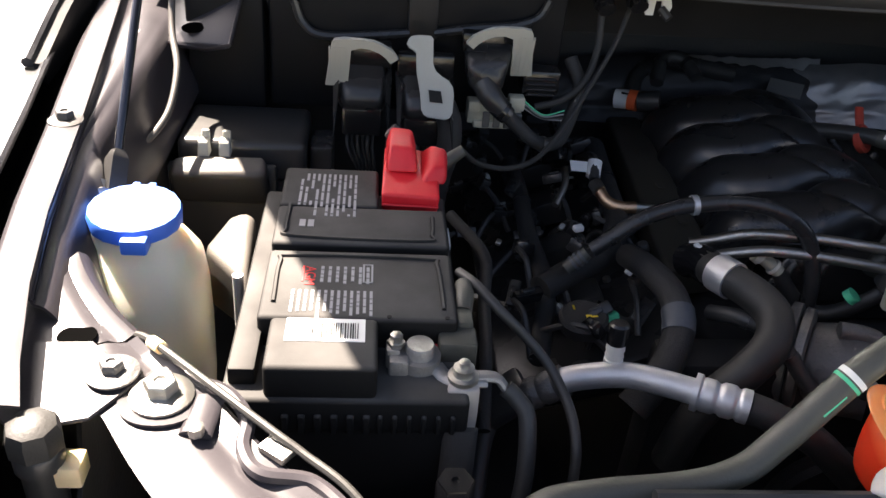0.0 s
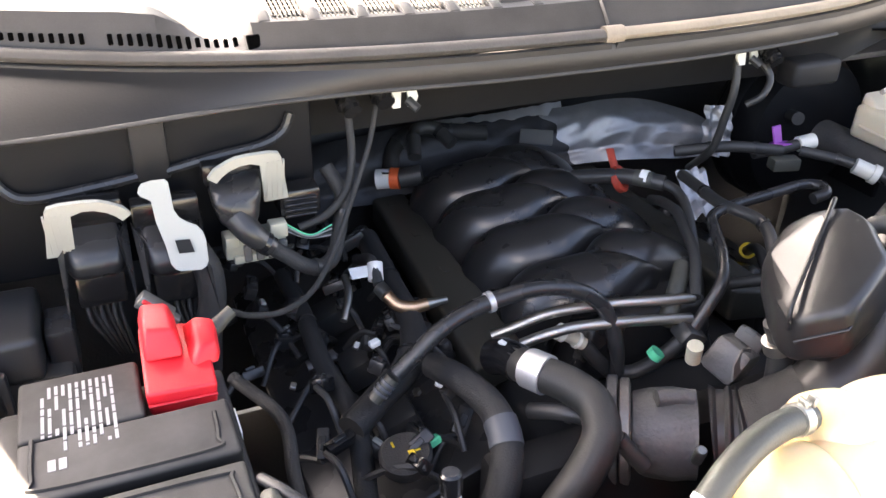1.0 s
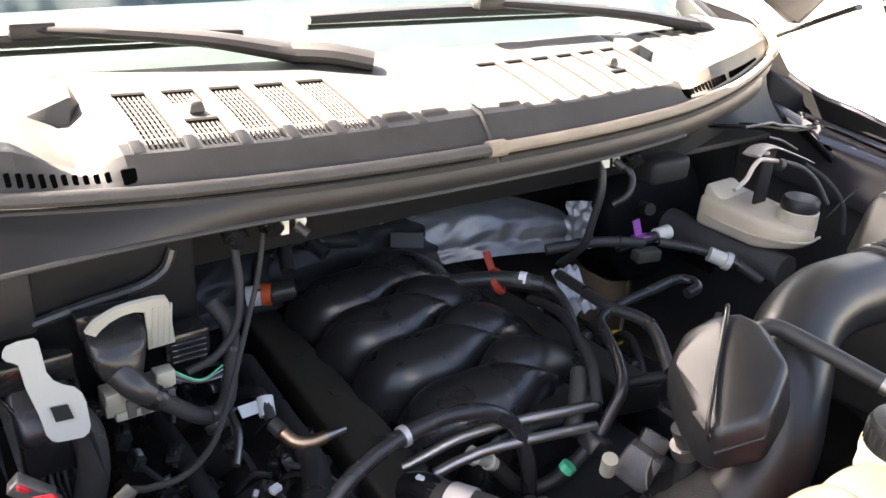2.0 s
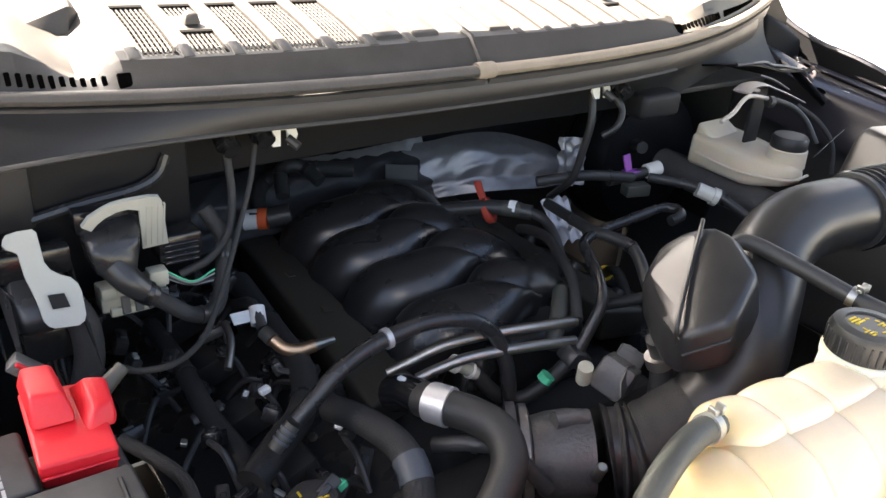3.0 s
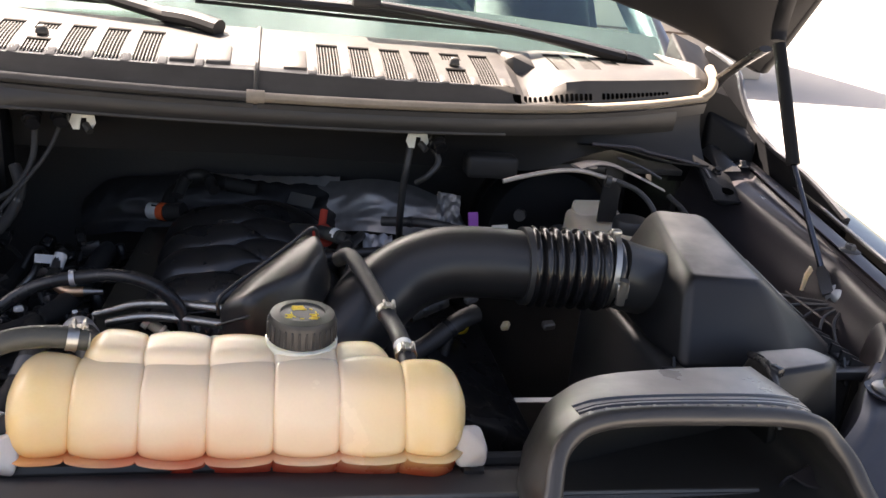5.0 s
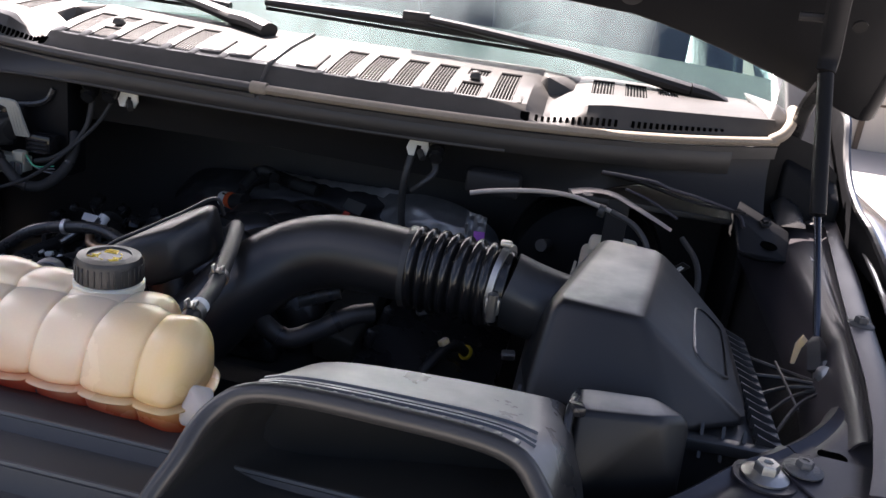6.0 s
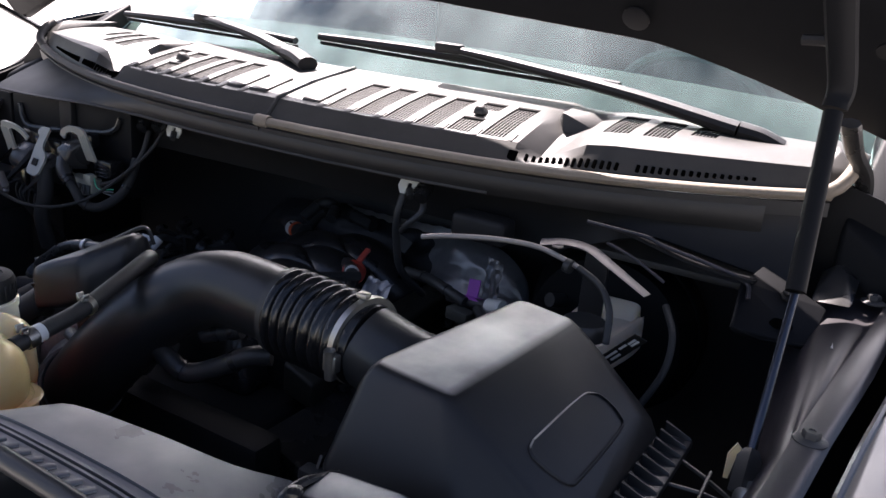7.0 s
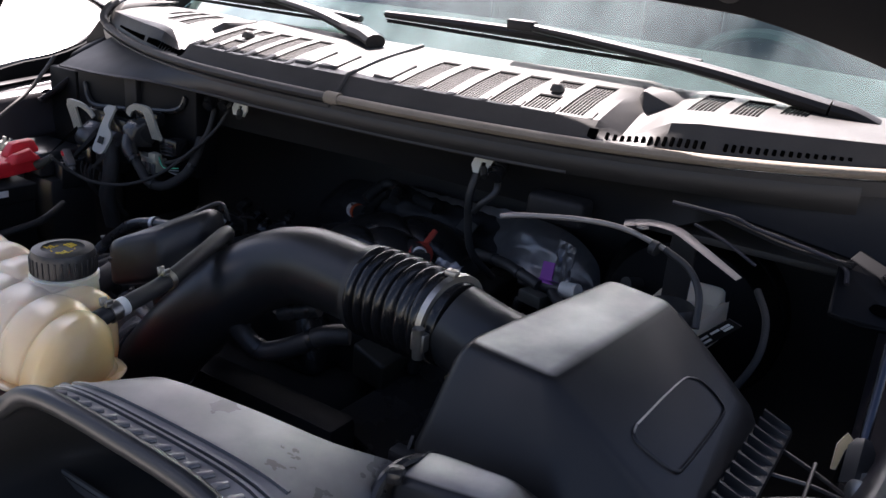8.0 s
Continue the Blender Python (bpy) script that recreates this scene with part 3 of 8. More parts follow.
    part("pillar_base", hull([(side * 0.765, 0.115, 1.245), (side * 0.850, 0.085, 1.200), (side * 0.852, 0.36, 1.335), (side * 0.78, 0.36, 1.36), (side * 0.765, 0.10, 1.12), (side * 0.85, 0.085, 1.12), (side * 0.85, 0.36, 1.12), (side * 0.77, 0.36, 1.12)], 0.008, 3), HOODBLACK, body)
    hp = [Vector((side * x, y, z)) for x, y, z in ((0.770, -0.034, 1.134), (0.722, -0.056, 1.137), (0.694, -0.074, 1.148), (0.688, -0.020, 1.184), (0.700, 0.030, 1.194), (0.775, 0.030, 1.160))]
    # Same plate both sides: paler paint stands for sun, black for shade.
    part("hinge_plate", join(hull(hp + [q + Vector((0, 0.001, -0.005)) for q in hp], 0.0012, 2), sweep([hp[0], hp[1], hp[2], hp[3]], 0.0022, 6)), ECOAT if side < 0 else HOODBLACK, body, "dark steel plate with an oval hole")
    part("hinge_screw", lathe([(0.009, 0), (0.009, 0.003), (0.006, 0.004), (0.006, 0.008)], (side * 0.735, 0.004, 1.172), (0, -0.5, 1), 6), BLACKSTEEL, body)
    part("hinge_cover", plate([(0.715, 1.12), (0.735, 1.25), (0.760, 1.285), (0.800, 1.275), (0.845, 1.235), (0.852, 1.12)], 0.004, (0, 0.130, 0), (side, 0, 0), (0, 0, 1)), HOODBLACK, body, "black panel beside the hood hinge")
    sail = [(-0.16, 1.150), (-0.08, 1.174), (-0.01, 1.190), (0.05, 1.198), (0.09, 1.208), (0.13, 1.222), (0.165, 1.242), (0.20, 1.272), (0.24, 1.310), (0.36, 1.330)]
    part("fender_peak", plate(sail + [(0.36, 1.05), (-0.16, 1.05)], 0.010, (side * 0.862, 0, 0), (0, 1, 0), (0, 0, 1)), HOODBLACK, body, "glossy black fender edge sweeping up to the pillar")
    part("peak_hem", sweep(spline([(side * 0.867, y, z) for y, z in sail], 4), 0.006, 8), PAINT, body)
    # Black oval laid on the plate paints its hole's shade.
    part("oval_hole", plate([(0.013 * math.cos(a) , 0.008 * math.sin(a)) for a in np.linspace(0, 2 * math.pi, 20, endpoint=False)], 0.0008, (side * 0.738, -0.036, 1.1515), (side * 0.97, 0.12, -0.12), (0, 0.90 * side, 0.43 * side)), HOLESHADE, body)
    part("inner_sticker", obox((side * 0.790, -0.046, 1.140), (0.003, 0.020, 0.018), (0, 25 * side, 0), 0), PAPER, body, "small white sticker")
    # door, pillar and side of the cab behind the hinge
    part("a_pillar", tube([(side * 0.80, 0.36, 1.26), (side * 0.76, 0.72, 1.50), (side * 0.70, 1.15, 1.78)], 0.035, 12), PAINT, body)
    part("door_panel", box((side * 0.90 - 0.06, 0.75, 0.45), (side * 0.90 + 0.06, 1.9, 1.18), 0.03, 4), PAINT, body, "glossy black front door")
    part("cab_side", hull([(side * 0.80, 0.28, 0.5), (side * 0.97, 0.66, 0.5), (side * 0.80, 0.30, 1.22), (side * 0.95, 0.66, 1.16), (side * 0.7, 0.7, 0.5), (side * 0.7, 0.7, 1.2)], 0.015), PAINT, body)

for side in (-1, 1):
    part("cowl_end_wall", box((side * 0.7395 - 0.006, 0.13, 0.85), (side * 0.7395 + 0.006, 0.36, 1.22), 0.002), BLACKSTEEL, body)
part("front_crossmember", box((-0.62, -0.84, 0.90), (0.62, -0.70, 0.99), 0.01), DARK, body)
part("bumper", box((-0.95, -1.02, 0.55), (0.95, -0.82, 0.96), 0.05, 4), PAINT, body, "glossy black front bumper")

for s in (-1, 1):
    for y in (-0.10, 1.75):
        part("tyre", lathe([(0.20, -0.12), (0.37, -0.12), (0.395, -0.08), (0.395, 0.08), (0.37, 0.12), (0.20, 0.12)], (s * 0.82, y, 0.395), (1, 0, 0), 40), RUBBER, body)

# roof and cab behind the windshield, so that no light comes from behind the glass
cab = thing("car_cabin", (0, 1.2, 0.9), "dark cabin with a teal-tinted dashboard behind the windshield", "car cabin")


def dash(u, v):
    x = -0.72 + 1.44 * u
    return Vector((x, 0.27 + 0.14 * x * x + 0.55 * v, 1.240 + 0.05 * math.sin(v * 2.4) + 0.012 * math.sin(u * 19) * v))


part("dashboard", sheet(dash, 30, 12, -0.02), TEAL, cab, "teal-looking dashboard top")
part("cabin_back", box((-0.75, 1.98, 0.3), (0.75, 1.95, 1.85), 0.01), DARK, cab)
part("cabin_floor", box((-0.75, 0.40, 0.60), (0.75, 1.9, 0.64), 0.01), DARK, cab)
part("roof", hull([(-0.70, 0.98, 1.83), (0.70, 0.98, 1.83), (-0.68, 2.1, 1.86), (0.68, 2.1, 1.86), (-0.74, 0.98, 1.79), (0.74, 0.98, 1.79), (-0.74, 2.1, 1.79), (0.74, 2.1, 1.79)], 0.012, 3), PAINT, cab)
for s in (-1, 1):
    part("side_glass", hull([(s * 0.78, 0.62, 1.17), (s * 0.80, 2.0, 1.17), (s * 0.72, 1.0, 1.80), (s * 0.72, 2.0, 1.80), (s * 0.76, 0.62, 1.17), (s * 0.78, 2.0, 1.17), (s * 0.70, 1.0, 1.80), (s * 0.70, 2.0, 1.80)], 0.004), GLOSSY, cab, "dark side window")
    part("seat_back", box((s * 0.36 - 0.24, 1.35, 0.62), (s * 0.36 + 0.24, 1.50, 1.55), 0.06, 4), DARK, cab)
part("steering_wheel", sweep([Vector((0.36 + 0.18 * math.cos(a), 0.93 - 0.07 * math.sin(a), 1.20 + 0.165 * math.sin(a))) for a in np.linspace(0, 2 * math.pi, 37)], 0.014, 8), DARK, cab)

wind = thing("windshield", (0, 0.2, 1.3), "tinted raked windshield reflecting clouds", "windshield")
pane = part("glass_pane", sheet(lambda u, v: glass_point(-0.765 + 1.53 * u, 0.85 * v), 30, 16, -0.005), GLASS, wind, "tinted glass with sky reflections")
pane.visible_shadow = False
part("frit_band", sheet(lambda u, v: glass_point(-0.765 + 1.53 * u, 0.150 * v) + Vector((0, 0.004, -0.0085)), 30, 2, -0.002), FRIT, wind, "dark band along the lower glass")

# ---------------------------------------------------------------- cowl grille
cowl = thing("cowl_grille", (0, 0.05, 1.26), "weathered grey plastic cowl panel with slotted air inlets", "cowl panel")


def ramp_at(x, knots):
    return float(np.interp(abs(x), [k[0] for k in knots], [k[1] for k in knots]))


BROW = ((0.0, 1.288), (0.378, 1.285), (0.402, 1.268), (0.412, 1.268), (0.470, 1.298), (0.60, 1.300), (0.738, 1.302))
BROW_IN = ((0.0, 0.024), (0.378, 0.024), (0.402, 0.044), (0.412, 0.044), (0.470, 0.016), (0.738, 0.012))
REAR = ((0.0, 1.322), (0.385, 1.322), (0.405, 1.314), (0.47, 1.320), (0.55, 1.319), (0.738, 1.313))


def cowl_profile(x):
    """Foot, brow and rear of the panel at one x."""
    y0, z0 = seal_y(x) + 0.006, seal_z(x) + 0.006
    return (y0, z0), (y0 + ramp_at(x, BROW_IN), max(z0 + 0.004, ramp_at(x, BROW))), (0.160 + 0.16 * x * x, ramp_at(x, REAR))


def cowl_top(x, v):
    _, (by, bz), (ry, rz) = cowl_profile(x)
    return Vector((x, by + (ry - by) * v, bz + (rz - bz) * v + 0.004 * math.sin(math.pi * min(1.0, v * 1.1))))


# columns of the panel: slot edges fall on grid lines; the two innermost places are blind pads
SLOTS = [(0.036 + 0.048 * k, 0.068 + 0.048 * k) for k in range(7)]
WING = [(0.464, 0.497), (0.514, 0.547), (0.564, 0.595)]
lines = sorted({0.0, 0.02, 0.378, 0.390, 0.402, 0.412, 0.430, 0.446, 0.62, 0.64, 0.66, 0.68, 0.70, 0.72, 0.738} | {round(v, 4) for s in SLOTS + WING for v in s})
COLS = [-v for v in reversed(lines) if v > 0] + lines
ROWSV = [0.0, 0.03, 0.20, 0.30, 0.48, 0.66, 0.86, 1.0]


def slot_rows(a, side):
    """The rows of the panel that are open in the slot that begins at a on that side."""
    for k, w in enumerate(WING):
        if abs(w[0] - a) < 1e-4:
            return (3, 4, 5) if k < 2 else (4, 5)
    k = round((a - 0.036) / 0.048)
    if k == 0 or (k == 1 and side < 0):
        return ()
    return (1, 2, 4) if k == 5 else (1, 2, 3, 4)


def open_cell(i, j):
    a, b = COLS[i], COLS[i + 1]
    lo, hi = sorted((abs(a), abs(b)))
    for w in SLOTS + WING:
        if abs(lo - w[0]) < 1e-4 and abs(hi - w[1]) < 1e-4:
            return j in slot_rows(w[0], 1 if a > 0 else -1)
    return False


bm = sheet(lambda u, v: cowl_top(COLS[round(u * (len(COLS) - 1))], ROWSV[round(v * 7)]), len(COLS) - 1, 7, -0.0065, open_cell)
part("top_panel", bm, COWL, cowl, sharp=30)


def cowl_face_at(x, v):
    (y0, z0), (by, bz), _ = cowl_profile(x)
    return Vector((x, y0 + (by - y0) * v, z0 + (bz - z0) * v))


part("front_panel", sheet(lambda u, v: cowl_face_at(COLS[round(u * (len(COLS) - 1))], v), len(COLS) - 1, 4, -0.003), COWL, cowl, sharp=25)
part("rain_tray", sheet(lambda u, v: Vector((-0.72 + 1.44 * u, (seal_y(-0.72 + 1.44 * u) + 0.03) * (1 - v) + 0.27 * v, 1.248)), 30, 2, -0.003), PLASTIC, cowl)
part("tray_wall", sheet(lambda u, v: Vector((-0.72 + 1.44 * u, 0.175 + 0.16 * (-0.72 + 1.44 * u) ** 2 + 0.03 * (1 - v), 1.248 + 0.048 * v)), 30, 3, -0.003), PLASTIC, cowl)
for s in (-1, 1):
    for a, b in SLOTS + WING:
        rows_ = slot_rows(a, s)
        # a run of rows is one opening; the slot with the nozzle has two
        runs = [r_ for r_ in ([j for j in rows_ if j < 3], [j for j in rows_ if j > 3]) if r_] if rows_ == (1, 2, 4) else [list(rows_)] if rows_ else []
        for r_ in runs:
            v0, v1 = ROWSV[r_[0]], ROWSV[r_[-1] + 1]
            bars = []
            for k in range(7):
                x = s * (a + (b - a) * (k + 0.5) / 7)
                bars.append(sweep([cowl_top(x, v) - Vector((0, 0, 0.0034)) for v in (v0, (v0 + v1) / 2, v1)], 0.0012, 6))
            n_ = max(3, round((v1 - v0) * 20))
            for k in range(n_):
                v = v0 + (v1 - v0) * (k + 0.5) / n_
                bars.append(sweep([cowl_top(s * x, v) - Vector((0, 0, 0.0040)) for x in (a, b)], 0.0011, 6))
            tagged(part("inlet_mesh", join(*bars), MESH, cowl), kind="stuff")
            # Black strip paints the shade at the slot's far edge.
            part("slot_shade", sweep([cowl_top(s * x, v1) - Vector((0, 0.001, 0.0012)) for x in (a, b)], 0.0030, 6, True, 0.6), INKSHADE, cowl)
        if a < 0.4:
            x = s * (b + 0.008)
            p0, p1 = cowl_top(x, 0.0), cowl_top(x, 0.13)
            part("drain_notch", hull([p0 + Vector((-0.007, 0, -0.004)), p0 + Vector((0.007, 0, -0.004)), p1 + Vector((-0.006, 0, 0.002)), p1 + Vector((0.006, 0, 0.002)), p0 + Vector((-0.006, 0.001, 0.001)), p0 + Vector((0.006, 0.001, 0.001))], 0.001), COWL, cowl)
        if a < 0.4 and not runs:
            q = [cowl_top(s * x, v) + Vector((0, 0, d)) for x in (a, b) for v, d in ((0.05, -0.002), (0.42, -0.002), (0.07, 0.0035), (0.40, 0.0035))]
            part("blind_pad", hull(q, 0.001, 1), COWL, cowl)
    # raised facet where the slotted part drops into the valley
    fa, fb, fc = Vector((s * 0.396, 0.103, 1.318)), Vector((s * 0.442, 0.108, 1.300)), Vector((s * 0.401, 0.098, 1.284))
    part("valley_facet", hull([fa, fb, fc, cowl_top(s * 0.385, 0.95), cowl_top(s * 0.445, 0.95), cowl_top(s * 0.385, 0.60) + Vector((0, 0, -0.002))], 0.0010, 1), COWL, cowl)
    # louvre slots low in the wing's face, ending in a wider recess
    # Black blocks on the face paint the shade in slots and recess.
    for k in range(30):
        x = s * (0.395 + 0.0086 * k + (0.016 if k > 13 else 0.0))
        (y0, z0), (by, bz), _ = cowl_profile(x)
        c = Vector((x, y0 + (by - y0) * 0.30 - 0.0005, z0 + (bz - z0) * 0.30))
        part("louvre_slot", obox(c, (0.0044, 0.004, 0.0155 - 0.0004 * k), (-35, 0, 0), 0.0008, 1), HOLESHADE, cowl)
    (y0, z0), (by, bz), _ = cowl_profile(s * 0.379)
    part("corner_recess", obox((s * 0.379, y0 + (by - y0) * 0.32 - 0.0005, z0 + (bz - z0) * 0.32), (0.013, 0.003, 0.015), (-40, 0, 0), 0.001, 1), HOLESHADE, cowl)
    # washer nozzle on the bridge of the split slot
    q = cowl_top(s * 0.292, 0.38)
    part("washer_nozzle", hull([q + Vector(d) for d in ((-0.009, -0.010, 0), (0.009, -0.010, 0), (-0.007, 0.014, 0), (0.007, 0.014, 0), (-0.006, -0.007, 0.012), (0.006, -0.007, 0.012), (0, 0.010, 0.012))], 0.0025), COWL, cowl)
    # pale end cap with the folded corner
    (y0, z0), (by, bz), (ry, rz) = cowl_profile(0.735)
    part("end_cap", hull([(s * 0.728, by, bz), (s * 0.765, by + 0.01, bz - 0.002), (s * 0.735, y0 - 0.004, z0 - 0.004), (s * 0.758, y0 + 0.01, z0 - 0.004), (s * 0.70, ry + 0.02, rz + 0.012), (s * 0.775, ry, rz - 0.006), (s * 0.74, by + 0.03, bz + 0.022)], 0.005, 3), COWL, cowl, "sun-bleached end cap")
# the joint between the halves
p = [cowl_face_at(0, 0.0), cowl_face_at(0, 1.0), cowl_top(0.0, 0.4), cowl_top(0.0, 1.0)]
part("joint_bead", sweep([q + Vector((0, -0.001, 0.001)) for q in p], 0.0035, 6), RUBBER, cowl, "dark joint between the two halves")

seal = thing("hood_seal", (0, -0.05, 1.256), "dusty beige rubber seal along the cowl edge", "rubber seal")
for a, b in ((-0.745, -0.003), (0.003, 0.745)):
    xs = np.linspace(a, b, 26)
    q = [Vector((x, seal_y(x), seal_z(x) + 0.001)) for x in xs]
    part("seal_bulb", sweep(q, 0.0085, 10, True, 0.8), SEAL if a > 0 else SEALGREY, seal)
    part("seal_lip", sheet(lambda u, v: Vector((a + (b - a) * u, seal_y(a + (b - a) * u) - 0.004 + 0.004 * v, seal_z(a + (b - a) * u) - 0.006 - 0.018 * v)), 26, 2, -0.004), RUBBER, seal)


def carrier_at(x, v):
    """The strip that carries the seal, from the seal down to its hem."""
    low = min(seal_y(x), -0.042 + 1.2 * max(0.0, x - 0.25))
    return Vector((x, (seal_y(x) - 0.002) * (1 - v) + low * v - 0.004 * math.sin(math.pi * v), (seal_z(x) - 0.010) * (1 - v) + (1.2195 - 0.012 * smooth(-0.35, -0.62, x)) * v))


part("carrier", sheet(lambda u, v: carrier_at(-0.68 + 1.36 * u, v), 40, 6, -0.003), CARRIER, seal, "grey plastic strip that carries the seal")
part("carrier_hem", sweep([carrier_at(x, 0.92) + Vector((0, -0.002, -0.001)) for x in np.linspace(-0.66, 0.36, 40)], 0.0058, 8, True, 0.42), HEM, seal, "paler rounded hem")
for s in (-1, 1):
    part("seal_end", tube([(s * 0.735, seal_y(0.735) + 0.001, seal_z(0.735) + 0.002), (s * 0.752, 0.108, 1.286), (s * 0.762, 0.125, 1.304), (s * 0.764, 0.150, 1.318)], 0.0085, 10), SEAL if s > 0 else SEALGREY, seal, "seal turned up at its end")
part("joint_sleeve", sweep([Vector((x, seal_y(x), seal_z(x) + 0.001)) for x in (-0.012, 0, 0.012)], 0.0098, 10), SEAL, seal)

# ---------------------------------------------------------------- hood, hinges and gas struts
hood = thing("hood", (0, 0.05, 1.4), "open black hood with a pressed inner panel", "car hood")
HOOD_UP = radians(52)


def hood_rear(x):
    ax = abs(x)
    return Vector((x, 0.045 + 0.13 * ax * ax, 1.462 - 0.065 * ax - 0.34 * max(0.0, ax - 0.5) ** 1.35))


def hood_fn(u, v):
    x = -0.86 + 1.72 * u
    q = hood_rear(x)
    run = 1.22 * v
    up = Vector((0, -math.cos(HOOD_UP), math.sin(HOOD_UP)))
    return q + up * run + Vector((0, 0, 0.0))


part("outer_skin", sheet(lambda u, v: hood_fn(u, v) + Vector((0, 0.032, 0.026)), 36, 16, 0.003), PAINT, hood, "glossy black outer skin")
part("inner_panel", sheet(lambda u, v: hood_fn(u, v) + Vector((0, -0.010, -0.008)) * max(0.0, math.sin(u * math.pi * 5) * math.sin(min(1, v * 1.2) * math.pi * 3)) ** 0.5, 70, 40, 0.003), HOODBLACK, hood, "black pressed inner panel")
for s in (-1, 1):
    e = [hood_fn(0.5 + s * 0.5, v) + Vector((0, 0.012, 0.010)) for v in np.linspace(0, 1, 20)]
    part("side_hem", sweep(e, 0.020, 12, True), HOODBLACK, hood)
e = [hood_fn(u, 0.0) + Vector((0, 0.012, 0.010)) for u in np.linspace(0, 1, 40)]
part("rear_hem", sweep(e, 0.018, 10, True, 0.8), HOODBLACK, hood)
for s in (-1, 1):
    part("strut_bracket", tube([(s * 0.744, -0.068, 1.392), (s * 0.745, -0.062, 1.415), (s * 0.735, -0.085, 1.470), (s * 0.725, -0.12, 1.53)], lambda f: 0.012 + 0.004 * f, 10, 6, 0.6), HOODBLACK, hood)
    part("inner_bracket", tube([(s * 0.700, -0.055, 1.452), (s * 0.722, -0.058, 1.453), (s * 0.742, -0.060, 1.451), (s * 0.746, -0.058, 1.440), (s * 0.744, -0.058, 1.424)], 0.0055, 8), BLACKSTEEL, hood, "small bent bracket on the inner panel")
    part("pressed_bulge", tube([(s * 0.560, -0.056, 1.596), (s * 0.582, 0.004, 1.521), (s * 0.598, 0.046, 1.468), (s * 0.610, 0.078, 1.430)], lambda f: 0.004 + 0.028 * math.sin(math.pi * (0.10 + 0.86 * f)), 16, 8, 0.28), HOODSATIN, hood, "smooth pressed bulge of the inner panel")
    part("pressed_pocket", tube([(s * 0.662, 0.056, 1.444), (s * 0.690, 0.054, 1.446), (s * 0.706, 0.056, 1.443), (s * 0.709, 0.074, 1.417)], 0.0042, 8), HOODSATIN, hood, "hooked edge of a pressed pocket")
    part("drain_hole", lathe([(0.017, 0), (0.017, 0.002), (0.012, 0.003)], (s * 0.496, 0.046, 1.452), (0, -0.78, -0.62), 20), HOODSATIN, hood)
    # Black disc paints the shade of a hole in the panel.
    part("inner_hole", lathe([(0.009, 0), (0.009, 0.003)], (s * 0.775, -0.045, 1.450), (0, -0.78, -0.62), 16), INKSHADE, hood)
    hin = part("hinge", hull([(s * 0.755, 0.03, 1.165), (s * 0.80, 0.03, 1.168), (s * 0.755, 0.11, 1.18), (s * 0.80, 0.11, 1.183), (s * 0.772, 0.11, 1.195), (s * 0.782, 0.11, 1.195)], 0.003), SATIN, hood, "black steel hinge bolted to the fender")
    part("hinge_arm", tube([(s * 0.778, 0.19, 1.20), (s * 0.775, 0.14, 1.29), (s * 0.762, 0.06, 1.335), (s * 0.757, -0.02, 1.375)], 0.011, 8, 8, 0.5), SATIN, hin)
    strut = thing("gas_strut", (s * 0.765, -0.298, 1.09), "black gas strut holding the hood open", "gas strut", "hood gas struts")
    lowp, col, topp = Vector((s * 0.762, -0.285, 1.098)), Vector((s * 0.756, -0.159, 1.231)), Vector((s * 0.744, -0.072, 1.388))
    part("rod", sweep([lowp, col], 0.0042, 12), CHROME, strut, "thin dark polished rod")
    part("cylinder", sweep([col, col.lerp(topp, 0.05), col.lerp(topp, 0.95), topp], 0.0094, 16), HOODBLACK, strut)
    part("socket", sweep([lowp - (col - lowp).normalized() * 0.014, lowp + (col - lowp).normalized() * 0.018, lowp + (col - lowp).normalized() * 0.026], lambda f: 0.0105 if f < 0.9 else 0.006, 4), PLASTIC, strut)
    part("ball_stud", lathe([(0.0165, 0), (0.0165, 0.003), (0.0095, 0.005), (0.0095, 0.014), (0.004, 0.016)], Vector((s * 0.774, -0.300, 1.088)), (-s * 0.7, -0.75, 0.35), 20), STEEL, strut, "zinc ball stud with a wide washer")

for s in (-1, 1):
    bolt("fender_bolt", (s * 0.803, -0.261, rail_z(-0.261) + 0.001), 0.0075, mat_head=DARK, washer=0.0145)
    bolt("fender_bolt", (s * 0.818, 0.070, rail_z(0.070) + 0.001), 0.0075, mat_head=DARK, washer=0.0135)
    bolt("fender_bolt", (s * 0.701, -0.526, 1.0915), 0.0072, mat_head=CASTDARK, washer=0.0165)
    bolt("large_flange_bolt", (s * 0.668, -0.542, 1.0875), 0.0100, mat_head=STEEL, washer=0.0195, label="large zinc-plated flange bolt in the radiator support", group="support bolts")

